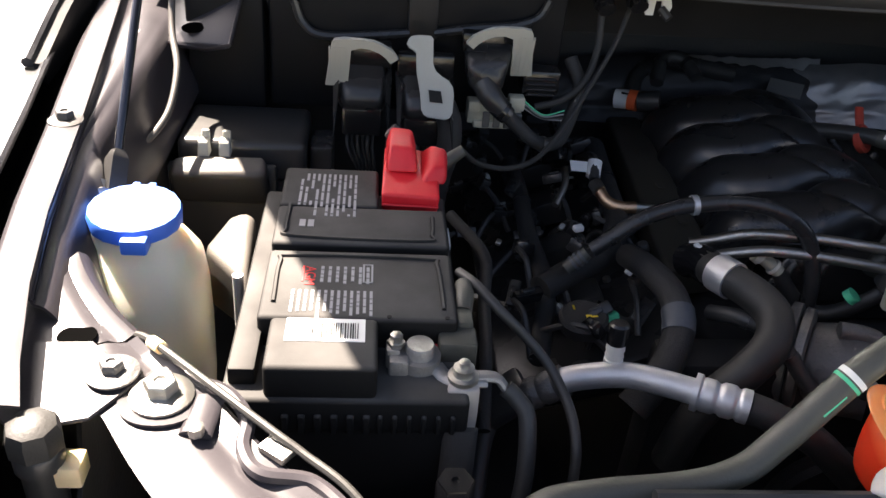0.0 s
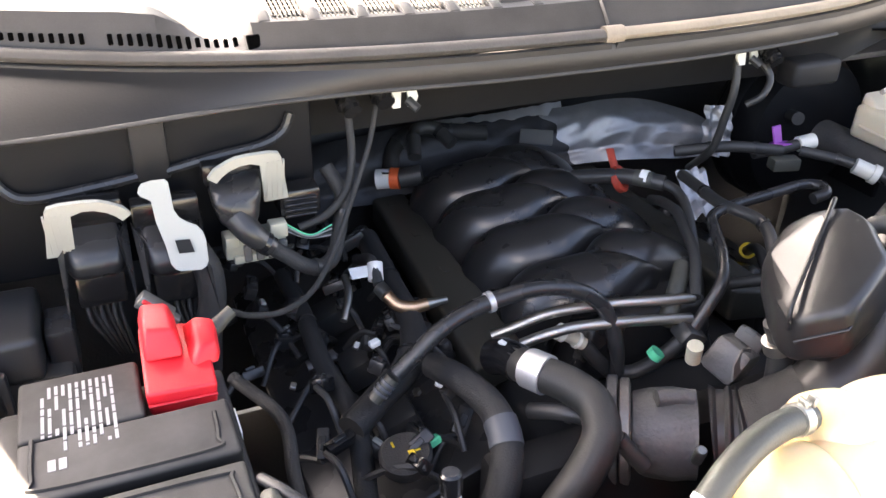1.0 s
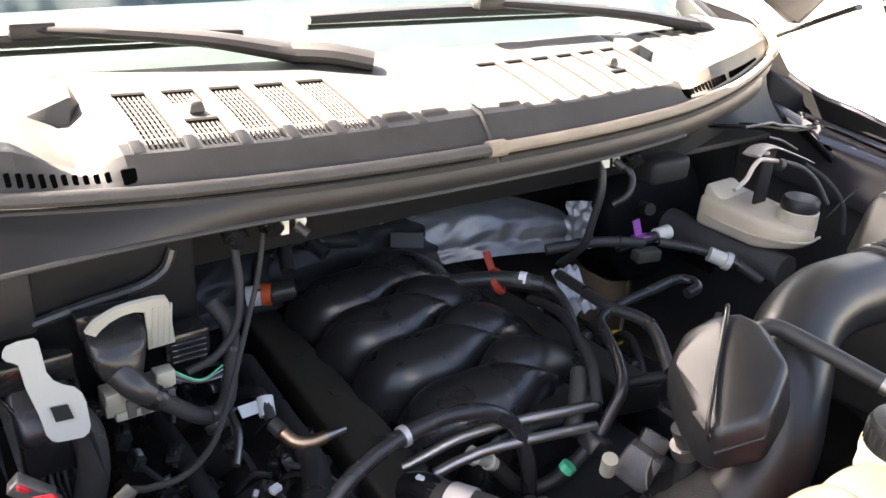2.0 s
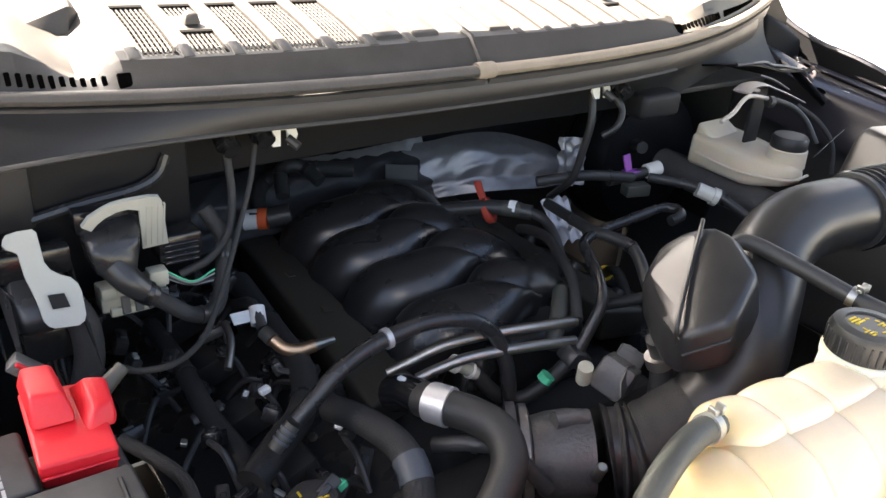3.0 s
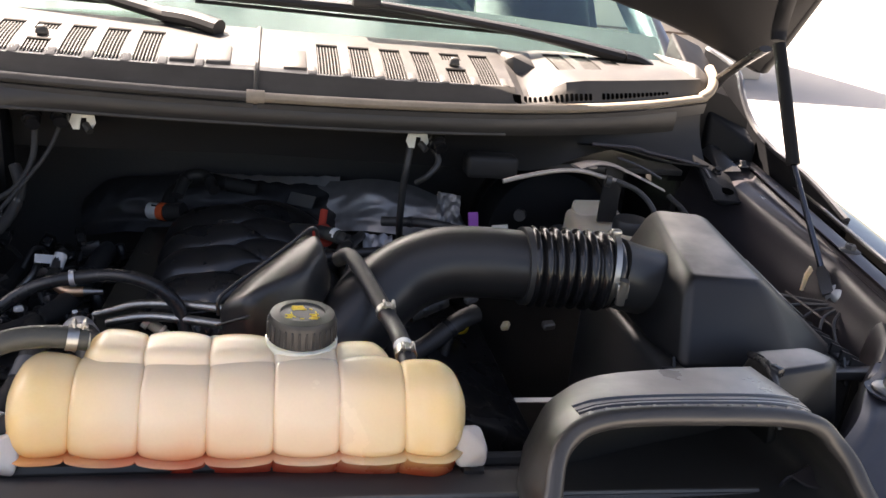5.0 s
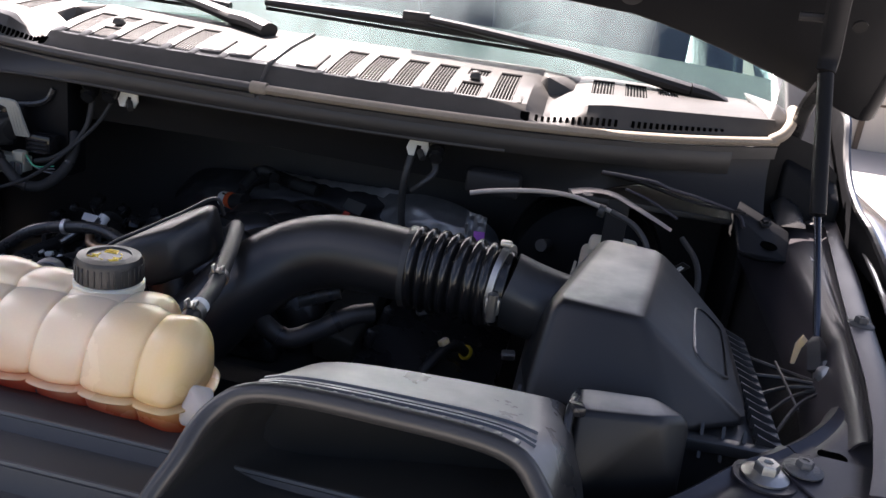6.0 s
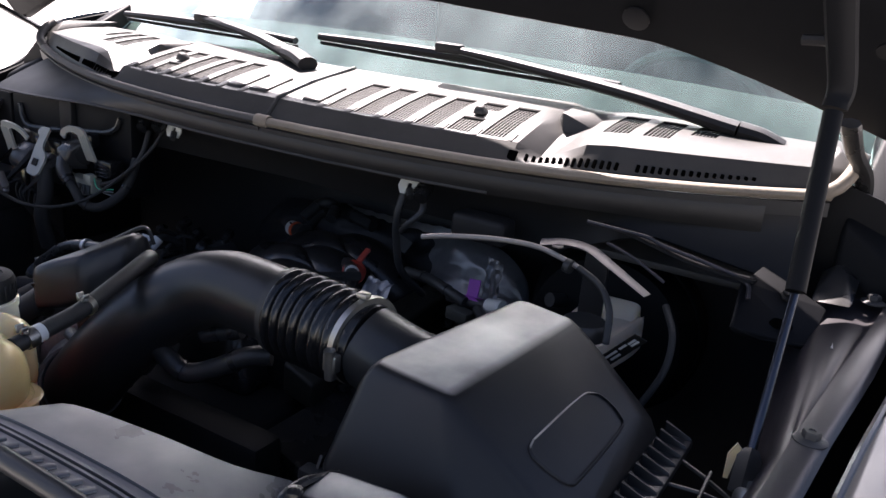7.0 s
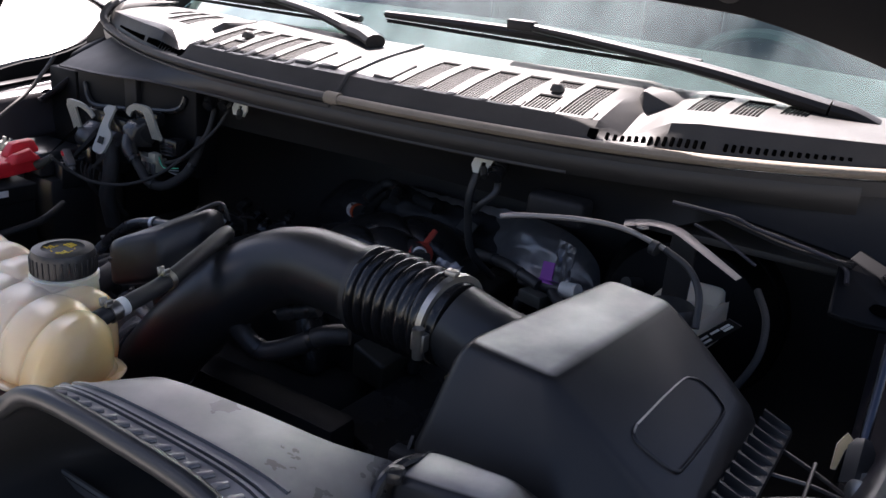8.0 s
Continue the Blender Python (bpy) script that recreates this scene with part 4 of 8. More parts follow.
# corner plates between fender rail and radiator support
for s in (-1, 1):
    sup = thing("corner_support", (s * 0.67, -0.55, 1.07), "dusty dark steel corner plate with holes and a pressed bead", "steel bracket", "corner supports")

    part("plate", sheet(lambda u, v, s=s: rail_point(0.615 + 0.385 * u, v * (1.0 - 0.24 * smooth(0.10, 0.32, u)), s) + Vector((0, 0, 0.003 - 0.02 * max(0, u - 0.5))), 30, 16, 0.0025 * s), ECOAT, sup)
    tab_ = [(0.684, -0.532), (0.706, -0.562), (0.724, -0.560), (0.746, -0.572), (0.764, -0.556), (0.774, -0.530), (0.768, -0.500), (0.720, -0.498)]
    part("corner_tab", hull([(s * x, y, plate_z(y) + d) for x, y in tab_ for d in (0.0055, 0.0085)], 0.0008, 1), ECOAT, sup, "pointed tab over the support")
    part("reinforcement", plate(rounded(0, 0, 0.026, 0.025, 2.2, 30), 0.002, (s * 0.668, -0.542, 1.0850), (1, 0, 0), (0, 1, 0)), ECOAT, sup)
    if s < 0:
        part("bead", tube([(s * 0.655, -0.522, 1.082), (s * 0.630, -0.535, 1.084), (s * 0.615, -0.557, 1.083), (s * 0.614, -0.580, 1.081), (s * 0.602, -0.596, 1.079), (s * 0.572, -0.600, 1.076), (s * 0.545, -0.625, 1.072)], 0.0048, 8), ECOAT, sup)
        part("slot_boss", tube([(s * 0.640, -0.541, 1.0850), (s * 0.643, -0.572, 1.0840)], 0.010, 14, 4, 0.4), ECOAT, sup)
        part("small_bolt", lathe([(0.005, 0), (0.005, 0.006), (0.003, 0.007)], (s * 0.642, -0.572, 1.086), (0, 0, 1), 8), STEEL, sup)
    # Flush black disc paints the shade of a hole in the plate.
    part("round_hole", lathe([(0.0125, 0), (0.0125, 0.0008)], (s * 0.733, -0.490, plate_z(-0.490) + 0.0042), (0, 0.1, 1), 28), HOLESHADE, sup)
    part("headlamp_back", hull([(s * 0.52, -0.70, 1.03), (s * 0.72, -0.63, 1.04), (s * 0.60, -0.82, 0.98), (s * 0.78, -0.72, 1.0), (s * 0.52, -0.70, 0.80), (s * 0.72, -0.63, 0.80), (s * 0.60, -0.82, 0.80), (s * 0.78, -0.72, 0.80)], 0.02, 3), PLASTIC, sup)
    bump = thing("hood_bumper", (s * 0.724, -0.588, 1.09), "grey rubber hood bumper on a threaded post", "rubber bumper", "hood bumpers")
    part("base_block", box((s * 0.714 - 0.008, -0.588, 1.056), (s * 0.714 + 0.008, -0.570, 1.072), 0.002), YELLOWED, bump, "cream plastic base block")
    part("collar", lathe([(0.012, -0.03), (0.012, 0.002), (0.0145, 0.004), (0.0145, 0.014), (0.013, 0.016)], (s * 0.730, -0.580, 1.066), (0, 0, 1), 18), PLASTIC, bump)
    part("cap", lathe([(0.0125, 0.014), (0.0158, 0.017), (0.0158, 0.028), (0.0140, 0.034), (0.009, 0.037), (0.003, 0.038)], (s * 0.730, -0.580, 1.066), (0, 0, 1), 8), DULLHOSE, bump)

# ---------------------------------------------------------------- wipers
def wiper(pivot, joint, mid, blade_a, blade_b, label):
    t = thing("wiper", pivot, label, "wiper", "windshield wipers")
    pivot, joint, mid, a, b = [Vector(q) for q in (pivot, joint, mid, blade_a, blade_b)]
    part("arm_base", tube([pivot, pivot.lerp(joint, 0.5) + Vector((0, 0, 0.003)), joint], 0.0175, 10, 6, 0.7), WIPER, t)
    part("arm", sweep(spline([joint, joint.lerp(mid, 0.35) + Vector((0, 0, 0.006)), joint.lerp(mid, 0.75) + Vector((0, 0, 0.004)), mid], 8), lambda f: 0.0185 - 0.009 * f, 10, True, 0.6), WIPER, t)
    part("blade_spine", sweep([a.lerp(b, f) + Vector((0, 0, 0.004 * math.sin(f * math.pi))) for f in np.linspace(0, 1, 14)], lambda f: 0.0075 + 0.0035 * math.sin(f * math.pi), 8, True, 0.8), WIPER, t)
    part("blade_edge", sweep([a.lerp(b, f) + Vector((0, 0.004, -0.010)) for f in np.linspace(0, 1, 8)], 0.0035, 6), WIPER, t)
    part("blade_clip", obox(mid, (0.045, 0.020, 0.016), (0, 0, math.degrees(math.atan2((b - a).y, (b - a).x))), 0.004), WIPER, t)
    return t


wiper((0.668, 0.190, 1.306), (0.612, 0.180, 1.322), (0.165, 0.178, 1.374), (-0.100, 0.190, 1.362), (0.432, 0.212, 1.352), "black wiper with its arm lying low on the glass")
wiper((-0.058, 0.110, 1.324), (-0.140, 0.155, 1.332), (-0.40, 0.215, 1.362), (-0.66, 0.245, 1.345), (-0.175, 0.215, 1.346), "black wiper at the foot of the windshield")

# ---------------------------------------------------------------- radiator cover
cover = thing("radiator_cover", (0, -0.70, 1.04), "black moulded radiator cover with long ridges", "radiator cover")


def cover_fn(u, v):
    x = -0.50 + 1.0 * u
    prof = [(-0.592, 1.043), (-0.612, 1.050), (-0.645, 1.050), (-0.650, 1.057), (-0.656, 1.057), (-0.662, 1.047), (-0.700, 1.047), (-0.706, 1.055), (-0.714, 1.055), (-0.722, 1.040), (-0.77, 1.036), (-0.776, 1.043), (-0.783, 1.043), (-0.79, 1.030), (-0.86, 1.015), (-0.90, 0.985)]
    w = v * (len(prof) - 1)
    i = min(int(w), len(prof) - 2)
    a, b = prof[i], prof[i + 1]
    y, z = a[0] + (b[0] - a[0]) * (w - i), a[1] + (b[1] - a[1]) * (w - i)
    return Vector((x, y + 0.012 * abs(x), z - 0.010 * (x / 0.5) ** 2))


part("panel", sheet(cover_fn, 40, 45, 0.003), COVERPLASTIC, cover, sharp=30)
# Mid-grey tubes paint the highlight along each moulded ridge.
for y0_, z0_ in ((-0.653, 1.0575), (-0.710, 1.0555), (-0.7795, 1.0435)):
    part("cover_ridge", sweep([Vector((x, y0_ + 0.012 * abs(x), z0_ - 0.010 * (x / 0.5) ** 2)) for x in np.linspace(-0.46, 0.46, 24)], 0.0022, 6), STRAPDARK, cover, "ridge with its highlight painted in mid-grey")
part("rear_lip", tube([(-0.36, -0.586, 1.046), (0.0, -0.588, 1.047), (0.30, -0.586, 1.045)], 0.007, 8), PLASTIC, cover)
part("chalk_mark", join(*[sweep([Vector(a), Vector(b)], 0.0006, 5) for a, b in (((-0.325, -0.655, 1.0505), (-0.306, -0.632, 1.0505)), ((-0.306, -0.652, 1.0505), (-0.300, -0.628, 1.0505)), ((-0.318, -0.643, 1.0505), (-0.302, -0.640, 1.0505)), ((-0.279, -0.646, 1.0505), (-0.268, -0.626, 1.0505)), ((-0.292, -0.650, 1.0505), (-0.250, -0.640, 1.0505)))]), CHALK, cover, "faint yellow chalk strokes")
sticker = thing("warning_sticker", (-0.35, -0.60, 1.0505), "small orange and white warning sticker on the radiator cover", "sticker")
part("orange_field", box((-0.378, -0.610, 1.0502), (-0.352, -0.602, 1.0508), 0), ORANGE, sticker)
part("white_field", box((-0.352, -0.610, 1.0502), (-0.322, -0.602, 1.0507), 0), PAPER, sticker)
part("print_bar", box((-0.345, -0.607, 1.0507), (-0.335, -0.604, 1.0509), 0), REDINK, sticker)
for x in (-0.20, 0.20):
    part("push_clip", lathe([(0.009, 0), (0.009, 0.002), (0.006, 0.004)], (x, -0.675, 1.047), (0, 0, 1), 14), PLASTIC, cover)
for x in (-0.205, 0.205):
    mount = thing("tank_mount", (x, -0.612, 1.045), "black rubber mount under the reservoir's ear", "mount", "reservoir mounts")
    part("mount_block", box((x - 0.010, -0.612, 1.036), (x + 0.010, -0.592, 1.052), 0.003), PLASTIC, mount)
    part("mount_bolt", lathe([(0.006, 0), (0.006, 0.004), (0.003, 0.005)], (x, -0.602, 1.052), (0, 0, 1), 6), STEEL, mount)

# ---------------------------------------------------------------- coolant reservoir
tank = thing("coolant_reservoir", (0, -0.56, 1.0), "ribbed cream coolant reservoir with orange coolant", "coolant reservoir")


def tank_xy(x, y):
    """The tank stands slightly askew and narrows towards its left-hand end."""
    y = -0.606 + (y + 0.606) * (1 - 2.6 * max(0.0, x - 0.12))
    return x, y - 0.075 * x - 0.05 * max(0.0, x - 0.02)


def tank_body(x0, x1, lobes, section, pinch, endr, n=132, rise=0.075):
    rings = []
    ym = sum(p[0] for p in section) / len(section)
    zm = sum(p[1] for p in section) / len(section)
    for i in range(n + 1):
        f = i / n
        x = x0 + (x1 - x0) * f
        lob = abs(math.sin(math.pi * lobes * f)) ** 0.42
        e = min(1.0, f / endr, (1 - f) / endr)
        e = math.sqrt(max(0.0, 1 - (1 - e) ** 2)) * 0.86 + 0.14 * min(1, e * 2 + 0.3)
        k = (1 - pinch + pinch * lob) * e
        ring = []
        for y, z in section:
            xx, yy = tank_xy(x, ym + (y - ym) * k)
            ring.append(Vector((xx, yy, zm + (z - zm) * k + rise * max(0.0, x + 0.04))))
        rings.append(ring)
    return loft(rings)


def soft_section(pts, steps=6):
    p = [Vector((0, *q)) for q in pts]
    p = [p[-1]] + p + [p[0], p[1]]
    out = []
    for i in range(1, len(p) - 2):
        a, b, c, d = p[i - 1], p[i], p[i + 1], p[i + 2]
        for k in range(steps):
            t = k / steps
            q = 0.5 * (2 * b + (c - a) * t + (2 * a - 5 * b + 4 * c - d) * t * t + (3 * b - 3 * c + d - a) * t ** 3)
            out.append((q.y, q.z))
    return out


FRONT = soft_section([(-0.518, 1.060), (-0.516, 1.100), (-0.538, 1.121), (-0.570, 1.117), (-0.592, 1.100), (-0.606, 1.074), (-0.603, 1.060), (-0.56, 1.050)])
BACK = soft_section([(-0.497, 1.050), (-0.492, 1.105), (-0.503, 1.128), (-0.528, 1.132), (-0.552, 1.122), (-0.556, 1.06)])
part("front_shell", tank_body(-0.186, 0.194, 7, FRONT, 0.150, 0.070, 196), TANK, tank, sharp=60)
part("rear_shell", tank_body(-0.134, 0.140, 5, BACK, 0.19, 0.09, 160, 0.0), TANK, tank, sharp=60)
LOW = soft_section([(-0.512, 0.990), (-0.510, 1.066), (-0.56, 1.070), (-0.598, 1.066), (-0.596, 1.040), (-0.570, 0.995)])
part("lower_shell", tank_body(-0.184, 0.192, 7, LOW, 0.15, 0.075, 196), TANK, tank, "lower half stained orange by the coolant", sharp=60)
SEAM = soft_section([(-0.506, 1.0575), (-0.506, 1.0610), (-0.56, 1.0622), (-0.6085, 1.0618), (-0.6085, 1.0578), (-0.56, 1.0568)])
part("moulded_seam", tank_body(-0.189, 0.197, 7, SEAM, 0.155, 0.070, 196), TANK, tank, sharp=60)
REARLOW = soft_section([(-0.498, 0.990), (-0.496, 1.085), (-0.52, 1.094), (-0.545, 1.085), (-0.545, 0.990)])
part("rear_lower_shell", tank_body(-0.150, 0.136, 6, REARLOW, 0.08, 0.06, 140, 0.0), COOLANT, tank, "red coolant showing through the rear wall", sharp=60)
part("left_ear", hull([(-0.166, -0.580, 1.080), (-0.168, -0.602, 1.056), (-0.214, -0.592, 1.060), (-0.220, -0.584, 1.052), (-0.170, -0.562, 1.062), (-0.192, -0.586, 1.072), (-0.212, -0.570, 1.054), (-0.196, -0.566, 1.064), (-0.172, -0.598, 1.046), (-0.205, -0.590, 1.046)], 0.003, 3), CLEAR, tank, "milky clear mounting ear")
part("right_ear", hull([(0.180, -0.606, 1.076), (0.184, -0.626, 1.064), (0.212, -0.622, 1.080), (0.212, -0.622, 1.062), (0.184, -0.596, 1.086), (0.208, -0.604, 1.094), (0.186, -0.612, 1.098)], 0.003, 3), CLEAR, tank, "milky clear mounting ear")
CAPC = Vector((0.0545, -0.517, 1.128))
part("neck", lathe([(0.032, -0.02), (0.031, -0.004), (0.0325, -0.003), (0.0325, 0.004), (0.028, 0.006)], CAPC, (0, 0, 1), 32), NATURAL, tank)
cap = part("pressure_cap", lathe([(0.0285, 0.004), (0.0305, 0.006), (0.0305, 0.024), (0.0285, 0.029), (0.020, 0.0302), (0.0195, 0.0285), (0.002, 0.0285)], CAPC, (0, 0, 1), 40), DUSTPLASTIC, tank, "black pressure cap with yellow print")
grips = [obox(CAPC + Vector((0.0305 * math.cos(a), 0.0305 * math.sin(a), 0.015)), (0.002, 0.0022, 0.016), (0, 0, math.degrees(a)), 0.0004, 1) for a in np.linspace(0, 2 * math.pi, 30, endpoint=False)]
part("grip_rim", join(*grips), DUSTPLASTIC, cap)
marks = [obox(CAPC + Vector((0.011 * math.cos(a), 0.011 * math.sin(a), 0.0288)) + Vector((0.001, -0.001, 0)), (0.0035, 0.0010, 0.0005), (0, 0, math.degrees(a) + 90), 0) for a in np.linspace(0.2, 6.0, 9)]
for dx, dy, w, h in ((-0.004, 0.011, 0.012, 0.0018), (-0.004, 0.014, 0.010, 0.0018), (-0.003, 0.0075, 0.013, 0.0018), (-0.012, -0.004, 0.007, 0.0014), (-0.011, -0.007, 0.005, 0.0014), (-0.013, -0.010, 0.007, 0.0014), (0.010, -0.003, 0.008, 0.0014), (0.010, -0.006, 0.005, 0.0014), (0.011, -0.009, 0.007, 0.0014), (0.010, -0.012, 0.006, 0.0012)):
    q = CAPC + Vector((dx, dy, 0.0288))
    marks.append(box(q - Vector((w / 2, h / 2, 0.0003)), q + Vector((w / 2, h / 2, 0.0003)), 0))
part("yellow_print", join(*marks), YELLOW, cap, "yellow warning print")
part("hose_nipple", tube([(-0.128, -0.512, 1.124), (-0.145, -0.517, 1.128)], 0.008, 12), NATURAL, tank)


# ---------------------------------------------------------------- hoses
def hose(name, pts, r, material, label, clamps=(), category="hose", n=14, group=""):
    t = thing(name, pts[0], label, category, group)
    part("hose_body", tube(pts, r, n, 10), material, t)
    for kind, along, width in clamps:
        m, thick = {"spring": (STEEL, 0.0016), "crimp": (ALU, 0.0022), "green": (GREEN, 0.0005), "white": (PAPER, 0.0006), "tape": (GREYBLUE, 0.0012)}[kind]
        c = part({"spring": "spring_clamp", "crimp": "clamp_band", "green": "paint_mark", "white": "paper_band", "tape": "tape_band"}[kind], ringed(pts, r, width, along, thick), m, t)
        if kind == "spring":
            path = spline(pts, 16)
            q = path[min(len(path) - 1, int(along * (len(path) - 1)))]
            part("clamp_tab", join(obox(q + Vector((0.004, 0, r + 0.004)), (0.003, 0.008, 0.008), (0, 12, 0), 0.0008, 1), obox(q + Vector((-0.004, 0, r + 0.004)), (0.003, 0.008, 0.008), (0, -12, 0), 0.0008, 1), obox(q + Vector((0, 0, r + 0.002)), (0.014, 0.004, 0.003), (0, 0, 0), 0.0006, 1)), m, c)
    return t


RETURN = [(-0.128, -0.514, 1.127), (-0.160, -0.520, 1.133), (-0.192, -0.528, 1.131), (-0.223, -0.537, 1.113), (-0.270, -0.553, 1.066), (-0.295, -0.562, 1.048), (-0.33, -0.568, 1.040), (-0.39, -0.572, 1.036), (-0.425, -0.575, 1.030), (-0.440, -0.578, 1.010), (-0.442, -0.58, 0.96)]
hose("reservoir_return_hose", RETURN, 0.0100, HOSE, "grey rubber reservoir hose with spring clamps and green marks", [("spring", 0.02, 0.009), ("white", 0.262, 0.004), ("green", 0.275, 0.0025), ("spring", 0.93, 0.012)])
rh = bpy.data.objects["reservoir_return_hose"]
qs = [Vector((-0.223, -0.537, 1.113)).lerp(Vector((-0.270, -0.553, 1.066)), f) + Vector((0.0030, -0.0072, 0.0062)) for f in (0.34, 0.5, 0.62)]
part("paint_streak", sweep(qs, 0.0017, 6, True, 0.6), GREEN, rh, "green paint streak")
VENT = [(0.150, -0.548, 1.120), (0.147, -0.505, 1.126), (0.140, -0.465, 1.130), (0.125, -0.405, 1.142), (0.110, -0.358, 1.150), (0.098, -0.345, 1.140)]
hose("reservoir_vent_hose", VENT, 0.0085, RUBBER, "black rubber vent hose with small spring clamps", [("spring", 0.06, 0.010), ("spring", 0.40, 0.007), ("white", 0.11, 0.008)])
HEATER = [(-0.198, -0.226, 0.996), (-0.196, -0.250, 1.003), (-0.188, -0.275, 1.008), (-0.172, -0.302, 1.008), (-0.163, -0.330, 1.004), (-0.171, -0.355, 0.991), (-0.195, -0.370, 0.970), (-0.220, -0.376, 0.945), (-0.238, -0.378, 0.910), (-0.246, -0.376, 0.86)]
hose("coolant_hose", HEATER, 0.0175, DULLHOSE, "thick black coolant hose with a crimped aluminium collar", [("crimp", 0.12, 0.022)])
bulb = thing("hose_connector", (-0.199, -0.228, 0.995), "black quick connector on the coolant hose", "hose connector")
part("sleeve", tube([(-0.203, -0.208, 0.985), (-0.199, -0.226, 0.996), (-0.196, -0.25, 1.002)], 0.0185, 16), GLOSSY, bulb)
part("paper_tag", obox((-0.204, -0.226, 1.014), (0.006, 0.010, 0.003), (0, 0, 20), 0.0006, 1), PAPER, bulb)
BREATHER = [(-0.312, -0.214, 0.998), (-0.288, -0.211, 1.016), (-0.263, -0.208, 1.034), (-0.232, -0.205, 1.046), (-0.200, -0.203, 1.051), (-0.165, -0.206, 1.056), (-0.133, -0.212, 1.054), (-0.105, -0.217, 1.042), (-0.084, -0.222, 1.020), (-0.074, -0.232, 0.985), (-0.072, -0.238, 0.95)]
hose("breather_hose", BREATHER, 0.0085, SATIN, "glossy black plastic breather hose with a silver clip", [("crimp", 0.345, 0.006)])
hose("corrugated_end", [(-0.315, -0.214, 0.995), (-0.335, -0.216, 0.975)], 0.0075, HOSE, "short ribbed rubber hose end", [("tape", 0.2, 0.003), ("tape", 0.4, 0.003), ("tape", 0.6, 0.003)])
PIPE1 = [(-0.192, -0.178, 0.988), (-0.170, -0.184, 0.997), (-0.140, -0.192, 1.010), (-0.110, -0.199, 1.015), (-0.060, -0.213, 1.019), (-0.020, -0.225, 1.020), (0.02, -0.232, 1.018)]
PIPE2 = [(-0.172, -0.205, 0.990), (-0.150, -0.210, 0.998), (-0.120, -0.218, 1.006), (-0.08, -0.228, 1.008), (-0.03, -0.238, 1.006), (0.01, -0.244, 1.002)]
for q in (PIPE1, PIPE2):
    solid("fuel_pipe", tube(q, 0.0058, 12), STEEL, q[0], "bright bare metal fuel pipe", "metal pipe", "fuel pipes")
uh = thing("vapour_hose", (-0.11, -0.208, 0.98), "black hose with a white quick connector", "hose")
part("quick_connector", tube([(-0.124, -0.204, 0.992), (-0.112, -0.208, 0.985), (-0.100, -0.212, 0.976)], 0.0072, 14, 4), SAGE, uh, "white quick connector")
part("collar", join(tube([(-0.127, -0.203, 0.994), (-0.121, -0.205, 0.990)], 0.0098, 14, 2), tube([(-0.108, -0.209, 0.982), (-0.105, -0.210, 0.980)], 0.0092, 14, 2)), WHITE, uh)
part("hose_body", tube([(-0.100, -0.212, 0.976), (-0.084, -0.216, 0.955), (-0.066, -0.222, 0.938), (-0.044, -0.230, 0.936), (-0.020, -0.240, 0.954), (0.006, -0.250, 0.986)], 0.0085, 12), RUBBER, uh)
rp = thing("routed_pipe", (0.006, -0.25, 0.99), "black painted pipe rising beside the manifold", "pipe")
part("pipe_body", tube([(0.004, -0.252, 0.984), (0.024, -0.250, 1.016), (0.041, -0.246, 1.042), (0.060, -0.220, 1.054), (0.080, -0.184, 1.060), (0.095, -0.157, 1.065), (0.125, -0.150, 1.070), (0.180, -0.150, 1.076), (0.232, -0.151, 1.081), (0.246, -0.164, 1.082), (0.240, -0.178, 1.080), (0.222, -0.178, 1.076)], 0.0068, 12), SATIN, rp)
part("joint_block", obox((0.004, -0.252, 0.988), (0.030, 0.026, 0.020), (10, 30, 0), 0.004), PLASTIC, rp)
part("green_collar", tube([(-0.044, -0.258, 0.976), (-0.040, -0.260, 0.983)], 0.0085, 14, 2), GREEN, rp, "green retaining collar")
part("white_collar", tube([(-0.030, -0.300, 0.998), (-0.034, -0.304, 1.012), (-0.036, -0.306, 1.020)], 0.0080, 14, 2), SAGE, rp, "white retaining collar")
part("riser", tube([(-0.012, -0.232, 0.992), (0.012, -0.212, 1.016), (0.037, -0.187, 1.030)], 0.010, 12), HOSE, rp, "grey rubber riser")
part("side_pipe", tube([(0.020, -0.234, 1.020), (0.046, -0.194, 1.043), (0.072, -0.140, 1.048), (0.092, -0.098, 1.046), (0.116, -0.040, 1.028), (0.132, 0.000, 1.010)], 0.0066, 10), RUBBER, rp)

# big dark elbow, wrapped harness and oil filler on the engine's near side
elbow = thing("coolant_elbow", (-0.25, -0.30, 0.97), "large black plastic coolant elbow with a grey tape band", "coolant elbow")
ELB = [(-0.262, -0.185, 0.975), (-0.250, -0.23, 0.985), (-0.240, -0.28, 0.985), (-0.244, -0.318, 0.970), (-0.262, -0.345, 0.945), (-0.290, -0.362, 0.915)]
part("elbow_body", tube(ELB, lambda f: 0.0135 + 0.003 * f, 18), TAPE, elbow)
part("tape_band", ringed(ELB, 0.0152, 0.026, 0.50, 0.001), GREYBLUE, elbow)
AC = [(-0.414, -0.384, 0.941), (-0.392, -0.388, 0.957), (-0.369, -0.390, 0.973), (-0.339, -0.393, 0.982), (-0.312, -0.398, 0.986), (-0.289, -0.410, 0.989), (-0.266, -0.423, 0.991), (-0.237, -0.438, 0.993)]
ac = thing("air_conditioning_line", (-0.324, -0.392, 0.979), "bare aluminium air-conditioning line with a service port", "refrigerant line")
part("aluminium_tube", tube(AC, 0.0115, 16), ALU, ac)
end_ = [Vector(q) for q in ((-0.268, -0.422, 0.991), (-0.254, -0.430, 0.992), (-0.240, -0.437, 0.993), (-0.228, -0.443, 0.993))]
